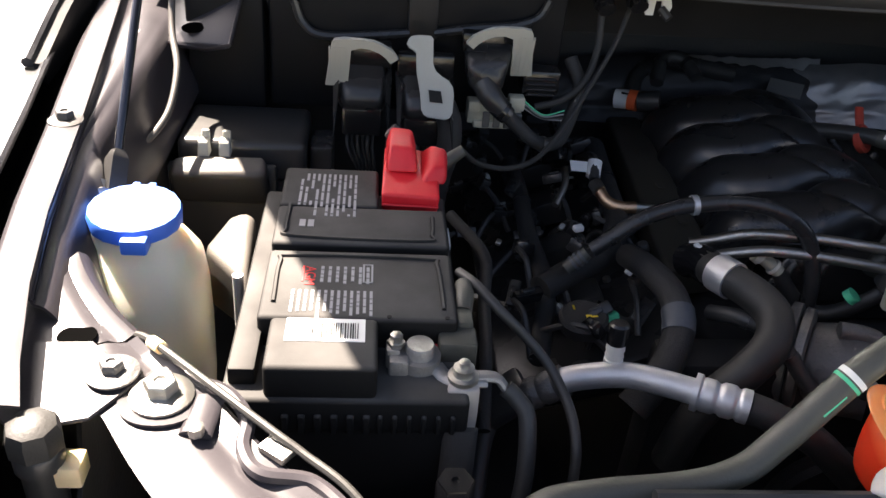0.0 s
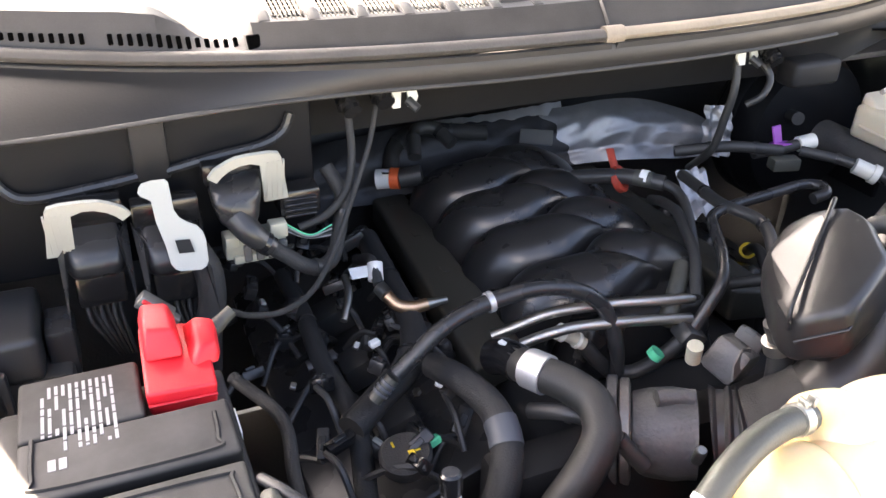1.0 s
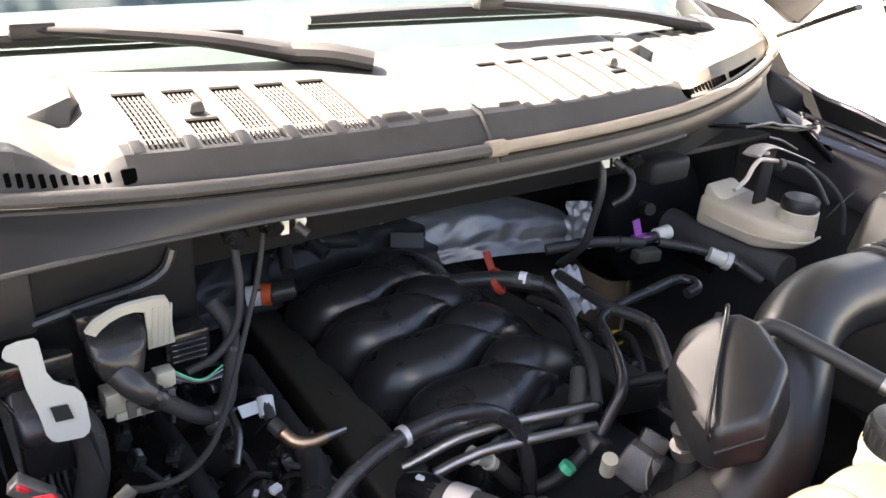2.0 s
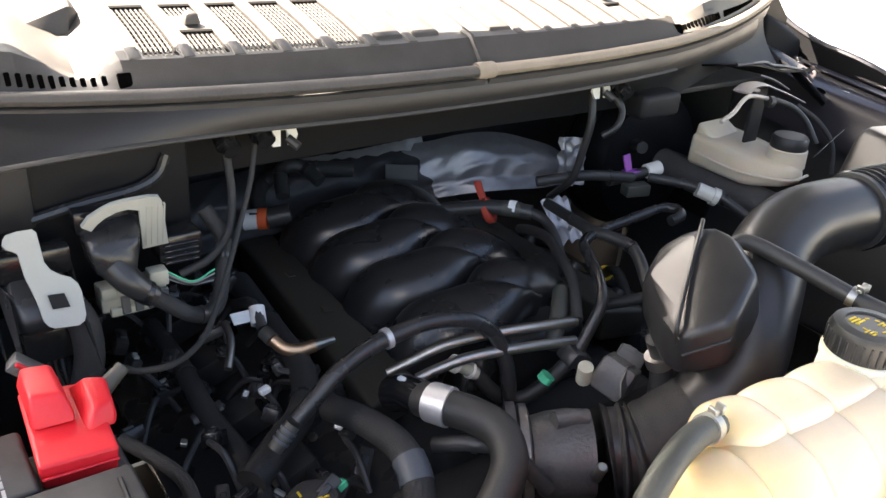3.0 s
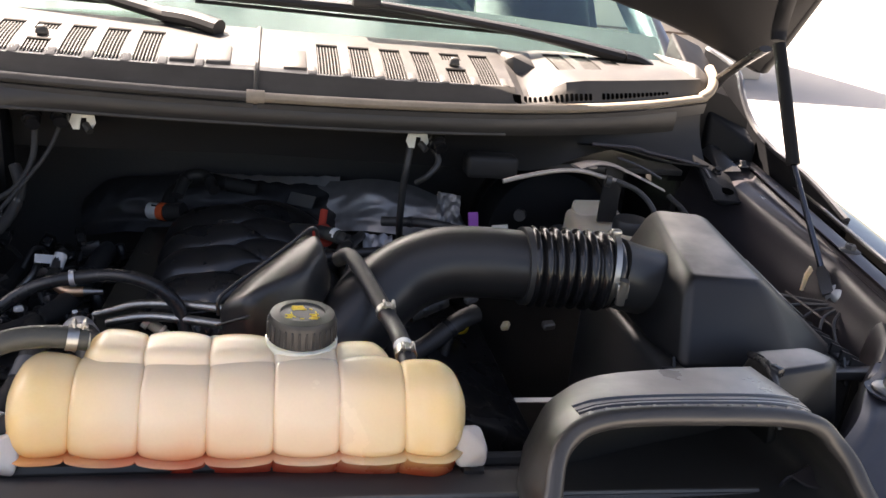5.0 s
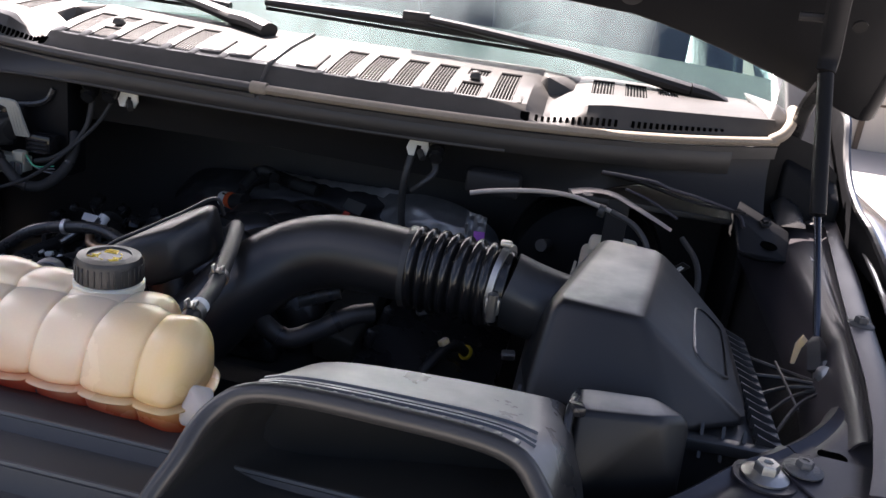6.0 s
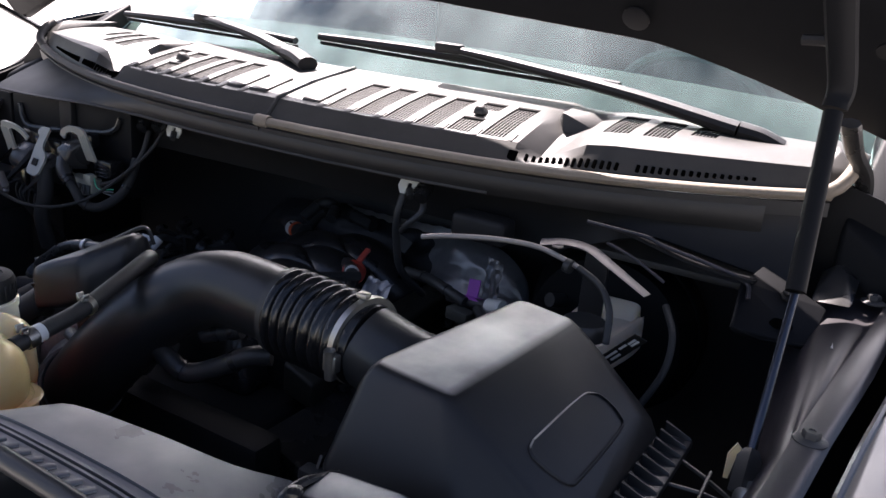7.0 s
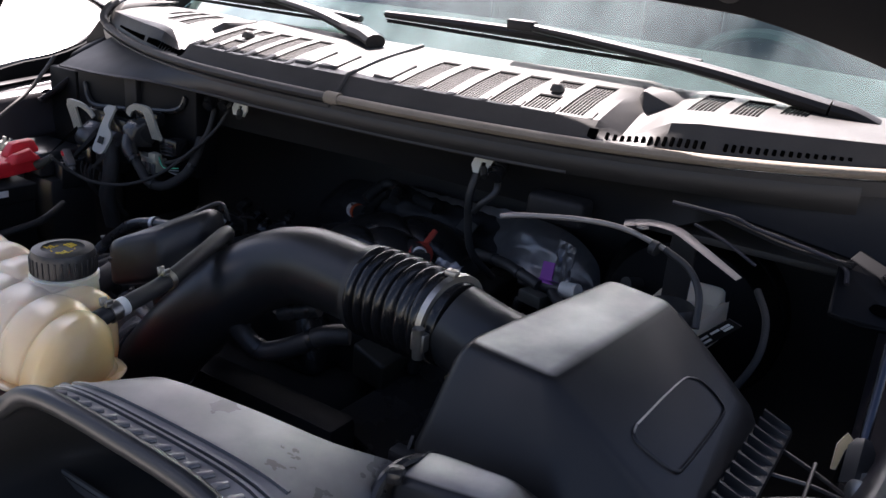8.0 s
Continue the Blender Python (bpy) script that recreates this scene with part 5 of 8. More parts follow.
part("crimp_collar", sweep(spline(end_, 10), lambda f: 0.0148 - 0.0022 * max(0.0, math.sin(f * math.pi * 6.0)) ** 2 if f > 0.10 else 0.0165, 18), ALU, ac, "ribbed aluminium crimp")
part("left_crimp", sweep(spline([Vector(q) for q in AC[:3]], 8), lambda f: 0.0145 - 0.0018 * max(0.0, math.sin(f * math.pi * 8.0)) ** 2, 14), CASTDARK, ac, "dull ribbed crimp")
part("service_port", lathe([(0.0085, -0.004), (0.0085, 0.008), (0.0075, 0.009), (0.0085, 0.012), (0.0075, 0.015), (0.0085, 0.018), (0.0078, 0.024)], (-0.329, -0.387, 0.987), (0, 0.12, 1), 16), WHITE, ac, "white ribbed service port")
part("port_cap", lathe([(0.0085, 0.024), (0.009, 0.026), (0.009, 0.042), (0.007, 0.044)], (-0.329, -0.387, 0.987), (0, 0.12, 1), 16), GLOSSY, ac, "black port cap")
part("rubber_hose", tube([(-0.229, -0.4425, 0.993), (-0.209, -0.450, 0.989), (-0.174, -0.460, 0.974), (-0.134, -0.467, 0.939)], 0.0135, 14), DULLHOSE, ac)
part("left_block", obox((-0.419, -0.384, 0.945), (0.046, 0.044, 0.015), (0, -35, 10), 0.004), PLASTIC, ac)
part("line_tail", tube([(-0.424, -0.384, 0.939), (-0.439, -0.412, 0.919), (-0.449, -0.462, 0.889)], 0.009, 10), RUBBER, ac)

# ---------------------------------------------------------------- engine: block, covers, manifold
eng = thing("engine", (0, -0.02, 0.7), "black engine block below the intake manifold", "engine")
part("block", hull([(-0.30, -0.30, 0.60), (0.30, -0.30, 0.60), (-0.30, 0.26, 0.60), (0.30, 0.26, 0.60), (-0.16, -0.28, 0.90), (0.16, -0.28, 0.90), (-0.16, 0.25, 0.90), (0.16, 0.25, 0.90)], 0.01), BLACKSTEEL, eng)
part("right_valve_cover", hull([(-0.40, -0.27, 0.84), (-0.20, -0.27, 0.92), (-0.40, 0.24, 0.84), (-0.20, 0.24, 0.92), (-0.39, -0.26, 0.80), (-0.19, -0.26, 0.86), (-0.39, 0.23, 0.80), (-0.19, 0.23, 0.86)], 0.008), SATIN, eng, "black valve cover")
part("left_valve_cover", hull([(0.40, -0.27, 0.84), (0.20, -0.27, 0.92), (0.40, 0.24, 0.84), (0.20, 0.24, 0.92), (0.39, -0.26, 0.80), (0.19, -0.26, 0.86), (0.39, 0.23, 0.80), (0.19, 0.23, 0.86)], 0.008), SATIN, eng, "black valve cover")
part("front_cover", box((-0.26, -0.34, 0.60), (0.26, -0.29, 0.95), 0.012), BLACKSTEEL, eng)
part("accessory_pulley", lathe([(0.075, 0), (0.078, 0.006), (0.070, 0.01), (0.070, 0.02), (0.078, 0.026), (0.03, 0.03)], (-0.06, -0.37, 0.80), (0, -1, 0), 32), BLACKSTEEL, eng)
for y in (0.15, 0.04, -0.07, -0.18):
    c = thing("ignition_coil", (-0.30, y, 0.89), "black ignition coil with a small connector", "ignition coil", "ignition coils")
    part("coil_body", obox((-0.300, y, 0.905), (0.050, 0.040, 0.036), (0, -22, 0), 0.006), PLASTIC, c)
    part("coil_connector", obox((-0.338, y - 0.006, 0.900), (0.026, 0.022, 0.020), (0, -22, 0), 0.003), SATIN, c)
    part("coil_bolt", lathe([(0.005, 0), (0.005, 0.004), (0.003, 0.005)], (-0.272, y + 0.010, 0.930), (-0.35, 0, 1), 6), STEEL, c)
oc = thing("oil_filler_cap", (-0.325, -0.276, 0.945), "black oil filler cap with a yellow oil-can mark", "oil cap")
part("cap_body", lathe([(0.024, 0), (0.025, 0.004), (0.025, 0.012), (0.022, 0.015), (0.002, 0.015)], (-0.325, -0.276, 0.946), (-0.1, -0.1, 1), 32), TAPE, oc)
part("yellow_mark", join(box((-0.325, -0.285, 0.9612), (-0.319, -0.279, 0.9622), 0), box((-0.318, -0.282, 0.9612), (-0.313, -0.280, 0.9622), 0), box((-0.336, -0.270, 0.9612), (-0.334, -0.263, 0.9622), 0)), YELLOW, oc)

mani = thing("intake_manifold", (0, 0.0, 0.92), "black plastic intake manifold with interlaced arched runners", "intake manifold")
part("plenum", hull([(-0.108, -0.20, 0.90), (0.108, -0.20, 0.90), (-0.108, 0.22, 0.90), (0.108, 0.22, 0.90), (-0.07, -0.185, 0.985), (0.07, -0.185, 0.985), (-0.07, 0.215, 0.985), (0.07, 0.215, 0.985)], 0.015, 3), RUNNER, mani)


def leaf(path, half, high, n=20):
    """An arched band along a path: half its width across y, and its height, as functions of 0..1."""
    rings = []
    for i, q in enumerate(path):
        f = i / (len(path) - 1)
        ahead = (path[min(len(path) - 1, i + 1)] - path[max(0, i - 1)]).normalized()
        side = (Vector((0, 1, 0)) - ahead * ahead.y).normalized()
        up = ahead.cross(side)
        up = up if up.z > 0 or abs(ahead.z) > 0.9 and up.x * q.x > 0 else -up
        a, b = half(f), high(f)
        ring = []
        for k in range(n):
            t = 2 * math.pi * k / n
            c, s_ = math.cos(t), math.sin(t)
            ring.append(q + side * (a * math.copysign(abs(c), c)) + up * (b * math.copysign(abs(s_) ** 1.15, s_)))
        rings.append(ring)
    return loft(rings)


for k, y in enumerate((0.140, 0.046, -0.050, -0.150)):
    arch = spline([(-0.126, y + 0.036, 0.895), (-0.119, y + 0.032, 0.940), (-0.099, y + 0.026, 0.979), (-0.064, y + 0.014, 0.992), (-0.026, y + 0.003, 1.001), (0.006, y - 0.005, 1.003), (0.030, y - 0.010, 0.998)], 9)
    part("runner", leaf(arch, lambda f: 0.0475 * (1 - 0.93 * smooth(0.56, 0.97, f)), lambda f: 0.036 * (1 - 0.62 * smooth(0.62, 1.0, f))), RUNNER, mani, sharp=60)
    part("runner_rib", sweep([p + Vector((0, -0.0478, 0.004)) for p in arch[10:34]], 0.0016, 6), RUNNER, mani)
    part("runner_lip", sweep([p + Vector((0.0, -0.040 + 0.012 * i / 20, 0.0155)) for i, p in enumerate(arch[16:36])], 0.0011, 6), RUNNER, mani)
for k, y in enumerate((0.176, 0.082, -0.012, -0.108)):
    arch = spline([(-0.062, y - 0.018, 0.988), (-0.030, y - 0.006, 0.996), (0.006, y, 0.999), (0.042, y + 0.003, 0.993), (0.078, y + 0.006, 0.974), (0.104, y + 0.008, 0.945), (0.112, y + 0.008, 0.895)], 9)
    part("runner", leaf(arch, lambda f: 0.046 * (0.10 + 0.90 * smooth(0.0, 0.42, f)), lambda f: 0.036 * (0.45 + 0.55 * smooth(0.0, 0.35, f))), RUNNER, mani, sharp=60)
part("front_web", hull([(-0.06, -0.205, 0.93), (0.09, -0.205, 0.93), (-0.04, -0.200, 0.985), (0.07, -0.198, 0.985), (-0.05, -0.17, 0.99), (0.08, -0.17, 0.99)], 0.008, 3), RUNNER, mani)
for s_, tag in ((-1, "beside the left bank"), (1, "beside the right bank")):
    rail = thing("fuel_rail", (s_ * 0.17, 0.03, 0.95), "flat black fuel rail beside the runners", "fuel rail", "fuel rails")
    part("rail_bar", hull([(s_ * 0.186, 0.228, 0.964), (s_ * 0.138, 0.222, 0.968), (s_ * 0.209, -0.180, 0.952), (s_ * 0.145, -0.165, 0.960), (s_ * 0.186, 0.228, 0.925), (s_ * 0.138, 0.222, 0.925), (s_ * 0.209, -0.180, 0.912), (s_ * 0.145, -0.165, 0.912)], 0.006, 3), RAIL, rail)
    for y in (0.17, 0.07, -0.03, -0.12):
        part("injector_boss", lathe([(0.009, -0.02), (0.009, 0.002), (0.006, 0.006)], (s_ * 0.220, y, 0.945), (s_ * 0.3, 0, 1), 12), SATIN, rail)
        part("rail_stamp", obox((s_ * 0.168, y + 0.03, 0.9655 - 0.000), (0.010, 0.014, 0.0012), (0, -s_ * 4, 0), 0.0004, 1), RAIL, rail)

# sensor with the orange ring, red ring fitting, tags
sens = thing("rail_sensor", (-0.16, 0.215, 0.995), "white-labelled sensor with a bright orange lock ring", "sensor")
SP = [Vector((-0.178, 0.226, 0.993)), Vector((-0.160, 0.216, 0.996)), Vector((-0.149, 0.209, 0.997)), Vector((-0.120, 0.197, 1.004))]
part("label_sleeve", sweep([SP[0], SP[1]], 0.0145, 18), PAPER, sens)
part("orange_ring", sweep([SP[1], SP[2]], 0.0155, 18), ORANGE, sens)
part("plug", sweep([SP[2], SP[3]], 0.0150, 14), PLASTIC, sens)
part("print_bar", join(*[obox(SP[0].lerp(SP[1], 0.5) + Vector((0.0, -0.010 + 0.003 * k, 0.0125 - 0.001 * k)), (0.012, 0.0015, 0.003), (0, 0, -30), 0) for k in (0, 1, 2)]), INKSHADE, sens)
fit2 = thing("fuel_line_fitting", (0.098, 0.043, 1.03), "fuel line fitting with a red locking ring", "fuel fitting")
part("red_ring", lathe([(0.016, -0.006), (0.019, -0.003), (0.019, 0.004), (0.014, 0.006), (0.010, 0.003)], (0.107, 0.041, 1.026), (0.5, -0.6, 0.45), 22), DULLRED, fit2, "red locking ring")
part("red_lever", tube([(0.105, 0.050, 1.036), (0.107, 0.064, 1.048), (0.109, 0.074, 1.057)], 0.006, 10, 6, 0.5), DULLRED, fit2, "red release lever")
part("fitting_body", tube([(0.060, 0.085, 1.018), (0.098, 0.043, 1.032), (0.118, 0.018, 1.036), (0.142, -0.010, 1.036)], 0.0105, 12), PLASTIC, fit2)
part("paper_band", sweep([Vector((0.116, 0.021, 1.036)), Vector((0.132, 0.002, 1.037))], 0.0112, 14), HOSE, fit2)
part("line", tube([(0.142, -0.010, 1.036), (0.150, -0.03, 1.030), (0.145, -0.06, 1.015), (0.13, -0.10, 0.985)], 0.0070, 10), RUBBER, fit2)
part("paper_print", sweep([Vector((0.122, 0.015, 1.0372)), Vector((0.128, 0.007, 1.0375))], 0.0114, 14), PAPER, fit2)
tg = thing("paper_tag", (-0.285, -0.025, 1.0), "small white paper tag on a wire lead", "tag")
part("flag", obox((-0.282, -0.026, 1.001), (0.036, 0.014, 0.002), (40, 10, 15), 0.0006, 1), PAPER, tg)
part("wrap", tube([(-0.270, -0.035, 0.992), (-0.266, -0.020, 1.006)], 0.009, 12, 4), PAPER, tg)
part("lead", tube([(-0.272, 0.03, 0.985), (-0.268, -0.012, 1.006), (-0.270, -0.045, 0.992)], 0.0065, 10), RUBBER, tg)
cop = thing("copper_line", (-0.26, -0.065, 0.985), "short copper-coloured line with a steel end", "metal pipe")
part("ferrule", tube([(-0.270, -0.048, 0.990), (-0.266, -0.062, 0.986)], 0.0085, 14, 3), STEEL, cop)
part("copper_bend", tube([(-0.266, -0.062, 0.986), (-0.258, -0.074, 0.979), (-0.243, -0.080, 0.976), (-0.225, -0.080, 0.976)], 0.0073, 12), COPPER, cop)
part("steel_end", tube([(-0.225, -0.080, 0.976), (-0.200, -0.079, 0.976)], lambda f: 0.0065 - 0.003 * f, 12), STEEL, cop)
solid("metal_line_end", tube([(-0.300, -0.010, 0.990), (-0.303, -0.035, 0.980), (-0.318, -0.062, 0.965)], 0.0045, 10), STEEL, (-0.30, -0.02, 0.98), "thin bright metal line", "metal pipe")

# ---------------------------------------------------------------- throttle body, resonator and intake tube
tb = thing("throttle_body", (-0.07, -0.36, 0.97), "cast aluminium throttle body with a clamp", "throttle body")
TBC = Vector((-0.058, -0.333, 0.938))
part("housing", lathe([(0.030, -0.052), (0.040, -0.046), (0.044, -0.030), (0.046, -0.008), (0.044, 0.006), (0.044, 0.014)], TBC, (0.8, -0.55, 0.12), 30), CASTDARK, tb)
part("flange", lathe([(0.049, -0.060), (0.053, -0.058), (0.053, -0.050), (0.047, -0.048)], TBC, (0.8, -0.55, 0.12), 30), CAST, tb, "bright machined flange")
part("flange_band", lathe([(0.0535, -0.072), (0.0555, -0.071), (0.0555, -0.062), (0.0535, -0.061)], TBC, (0.8, -0.55, 0.12), 30), CASTDARK, tb)
part("boss", tube([TBC + Vector((-0.030, 0.010, 0.046)), TBC + Vector((-0.008, 0.004, 0.046)), TBC + Vector((0.004, -0.002, 0.044))], 0.0085, 14, 4), CASTDARK, tb)
part("boss_screw", lathe([(0.0055, 0), (0.0055, 0.022), (0.004, 0.024)], TBC + Vector((-0.018, -0.044, 0.010)), (-0.2, -0.4, 1), 10), STEEL, tb)
part("motor_cover", obox((0.020, -0.300, 0.985), (0.052, 0.040, 0.040), (20, 25, 30), 0.007), CASTDARK, tb)
part("connector", obox((0.050, -0.290, 0.992), (0.036, 0.030, 0.024), (20, 30, 40), 0.003), STRAPDARK, tb, "grey plug on the throttle motor")
part("connector_tab", obox((0.048, -0.292, 1.006), (0.018, 0.012, 0.006), (20, 30, 40), 0.001), STRAPDARK, tb)
part("bracket", plate([(0, 0), (0.03, 0.004), (0.034, 0.016), (0.02, 0.022), (0.004, 0.014)], 0.0025, (-0.005, -0.330, 0.985), (1, 0.3, 0.2), (0, 0.4, 1)), CASTDARK, tb)

INTAKE = [(-0.035, -0.352, 0.942), (-0.005, -0.374, 0.952), (0.040, -0.396, 0.985), (0.085, -0.396, 1.036), (0.125, -0.374, 1.086), (0.168, -0.350, 1.120), (0.215, -0.343, 1.138), (0.265, -0.346, 1.142), (0.312, -0.351, 1.141)]
it = thing("intake_tube", (0.15, -0.36, 1.05), "black plastic intake tube with a ribbed rubber bellows", "intake tube")
part("tube_body", sweep(spline(INTAKE, 10), lambda f: 0.046 - 0.006 * f, 28), DUSTPLASTIC, it, sharp=60)
part("tube_bellows", sweep(spline(INTAKE[:3], 40), lambda f: 0.047 + 0.0035 * math.cos(f * 2 * math.pi * 5) * (1 if f < 0.5 else 0.15), 28), TAPE, it, sharp=60)
BELL = [Vector((0.312, -0.351, 1.141)), Vector((0.345, -0.353, 1.141)), Vector((0.38, -0.356, 1.140)), Vector((0.420, -0.358, 1.139))]
part("bellows", sweep(spline(BELL, 34), lambda f: 0.0400 + 0.0070 * (abs(math.sin(f * math.pi * 8)) ** 0.8) * (1 if f < 0.9 else 0.3), 40), GLOSSY, it, "ribbed rubber bellows", sharp=60)
part("front_collar", sweep([Vector((0.306, -0.351, 1.141)), Vector((0.317, -0.351, 1.141))], 0.0450, 32), RUBBER, it)
band = part("hose_clamp", sweep([Vector((0.4070, -0.357, 1.1425)), Vector((0.4135, -0.358, 1.142))], 0.0452, 36), STEEL, it, "bright steel worm clamp")
part("worm_screw", tube([(0.410, -0.406, 1.120), (0.410, -0.409, 1.150)], 0.0055, 10, 4), STEEL, band)
part("screw_housing", obox((0.410, -0.405, 1.136), (0.015, 0.010, 0.018), (0, 0, 0), 0.002), STEEL, band)
part("screw_housing", obox((0.411, -0.362, 1.190), (0.012, 0.010, 0.006), (0, 0, 0), 0.002), STEEL, band)

reso = thing("intake_resonator", (0.03, -0.37, 1.08), "black plastic intake resonator box with a raised seam", "resonator")
RES_TOP = [(0.071, -0.329, 1.171), (0.081, -0.363, 1.166), (0.060, -0.408, 1.152), (0.002, -0.430, 1.131), (-0.026, -0.405, 1.110), (-0.022, -0.378, 1.102), (0.013, -0.314, 1.116), (0.048, -0.302, 1.138)]
RES_LOW = [(0.088, -0.332, 1.122), (0.094, -0.372, 1.116), (0.070, -0.416, 1.098), (0.008, -0.433, 1.080), (-0.022, -0.404, 1.062), (-0.016, -0.376, 1.058), (0.020, -0.316, 1.072), (0.056, -0.304, 1.094)]
part("box_body", hull(RES_TOP + RES_LOW, 0.008, 4, 4.0), DUSTPLASTIC, reso, sharp=40)
part("seam_ridge", sweep(spline([(0.078, -0.322, 1.150), (0.070, -0.329, 1.1705), (0.040, -0.349, 1.1530), (0.005, -0.372, 1.1325), (-0.024, -0.392, 1.1145), (-0.026, -0.396, 1.095)], 6), 0.0022, 8), DUSTPLASTIC, reso)
part("side_seam", sweep([Vector(q) + Vector((0.0, 0.0, -0.022)) for q in RES_TOP[1:5]], 0.0016, 8), DUSTPLASTIC, reso)
part("neck", tube([(0.040, -0.375, 1.085), (0.055, -0.380, 1.05), (0.060, -0.388, 1.03)], 0.026, 18), DUSTPLASTIC, reso)
part("drain_hose", tube([(0.030, -0.335, 1.050), (0.040, -0.340, 1.020), (0.042, -0.345, 0.96)], 0.0125, 14), RUBBER, reso)
part("drain_clamp", sweep([Vector((0.034, -0.337, 1.030)), Vector((0.038, -0.339, 1.018))], 0.0145, 18), STEEL, reso)

# ---------------------------------------------------------------- air box and fresh-air duct
ab = thing("air_filter_box", (0.57, -0.33, 0.9), "black moulded air filter box with a ribbed tray edge", "air filter box")
LID_TOP = [Vector(q) for q in ((0.470, -0.436, 1.169), (0.554, -0.444, 1.168), (0.580, -0.244, 1.179), (0.514, -0.232, 1.180))]
LID_SIDE = [Vector(q) for q in ((0.655, -0.415, 1.100), (0.662, -0.262, 1.110))]
lid = hull(LID_TOP + LID_SIDE + [Vector(q) for q in ((0.676, -0.440, 1.078), (0.600, -0.488, 1.078), (0.458, -0.484, 1.078), (0.446, -0.41, 1.078), (0.448, -0.25, 1.078), (0.52, -0.212, 1.082), (0.678, -0.225, 1.082))], 0.009, 4, 9.0)
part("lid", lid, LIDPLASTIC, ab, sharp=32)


def lid_side(a, b):
    """A point on the lid's sloping side: a down the slope, b towards the rear."""
    p = (LID_TOP[1] * (1 - b) + LID_TOP[2] * b) * (1 - a) + (LID_SIDE[0] * (1 - b) + LID_SIDE[1] * b) * a
    nrm = (LID_SIDE[0] - LID_TOP[2]).cross(LID_TOP[1] - LID_TOP[2]).normalized()
    return p + nrm * (0.0006 if nrm.z > 0 else -0.0006)


bead = [lid_side(a, b) for a, b in ((0.56, 0.16), (0.54, 0.62), (0.58, 0.74), (0.68, 0.80), (0.86, 0.82), (0.94, 0.74), (0.96, 0.22), (0.92, 0.10), (0.70, 0.07), (0.60, 0.09), (0.56, 0.16))]
part("panel_bead", sweep(spline(bead, 6), 0.0016, 10, True, 0.3), LIDPLASTIC, ab, "raised bead round a shallow panel")
part("tray", box((0.445, -0.478, 0.90), (0.682, -0.212, 1.072), 0.012, 3), PLASTIC, ab)
part("tray_flange", join(box((0.440, -0.486, 1.066), (0.700, -0.470, 1.078), 0.003), box((0.676, -0.486, 1.064), (0.702, -0.205, 1.074), 0.003)), PLASTIC, ab)
for k in range(15):
    y = -0.470 + 0.0185 * k
    part("tray_rib", hull([(0.674, y, 1.074), (0.674, y + 0.004, 1.074), (0.702, y + 0.004, 1.070), (0.702, y, 1.070), (0.674, y, 1.086), (0.674, y + 0.004, 1.086), (0.700, y + 0.002, 1.076)], 0), PLASTIC, ab)
for k in range(12):
    x = 0.452 + 0.019 * k
    part("tray_rib", hull([(x, -0.486, 1.060), (x + 0.003, -0.486, 1.060), (x, -0.468, 1.064), (x + 0.003, -0.468, 1.064), (x, -0.470, 1.088), (x + 0.003, -0.470, 1.088)], 0), PLASTIC, ab)
part("spigot", sweep(spline([(0.416, -0.358, 1.140), (0.45, -0.357, 1.130), (0.500, -0.35, 1.118)], 8), 0.0405, 30), PLASTIC, ab, sharp=60)
for k in range(5):
    part("mount_web", tube([(0.700, -0.24 - 0.045 * k, 1.068 - 0.002 * k), (0.735, -0.265 - 0.022 * k, 1.070), (0.764, -0.300 - 0.006 * k, 1.078)], 0.0022, 6), PLASTIC, ab)
part("mount_web", tube([(0.730, -0.25, 1.072), (0.732, -0.31, 1.071), (0.735, -0.36, 1.068)], 0.0018, 6), PLASTIC, ab)
solid("yellow_clip", plate([(0, 0), (0.004, 0), (0.007, 0.02), (0.012, 0.03), (0.006, 0.036), (0.0, 0.024)], 0.003, (0.742, -0.262, 1.080), (1, 0.2, 0), (0, 0, 1)), YELLOWED, (0.742, -0.262, 1.08), "pale yellow plastic clip by the fender", "plastic clip")

duct = thing("fresh_air_duct", (0.37, -0.63, 1.04), "black satin fresh-air duct with a wide open mouth", "air duct")


def duct_ring(f):
    """Outline of the duct from the open mouth (0) back and across to the air box (1)."""
    mouth = [(0.232, -0.752, 1.058), (0.236, -0.715, 1.105), (0.250, -0.690, 1.132), (0.285, -0.684, 1.1488), (0.375, -0.684, 1.1508), (0.455, -0.686, 1.1465), (0.484, -0.694, 1.128), (0.498, -0.715, 1.105), (0.505, -0.755, 1.058), (0.37, -0.765, 1.048)]
    back = [(0.256, -0.606, 1.050), (0.258, -0.602, 1.098), (0.275, -0.602, 1.124), (0.310, -0.600, 1.1400), (0.390, -0.590, 1.1410), (0.460, -0.580, 1.1370), (0.495, -0.545, 1.116), (0.508, -0.535, 1.090), (0.508, -0.530, 1.045), (0.39, -0.56, 1.040)]
    mid = [(0.240, -0.650, 1.052), (0.243, -0.648, 1.104), (0.258, -0.646, 1.130), (0.290, -0.645, 1.1440), (0.380, -0.642, 1.1460), (0.460, -0.640, 1.1425), (0.495, -0.635, 1.128), (0.512, -0.625, 1.100), (0.515, -0.62, 1.05), (0.38, -0.64, 1.045)]
    a, b, t = (mouth, mid, f * 2) if f < 0.5 else (mid, back, f * 2 - 1)
    return [Vector(p).lerp(Vector(q), t) for p, q in zip(a, b)]


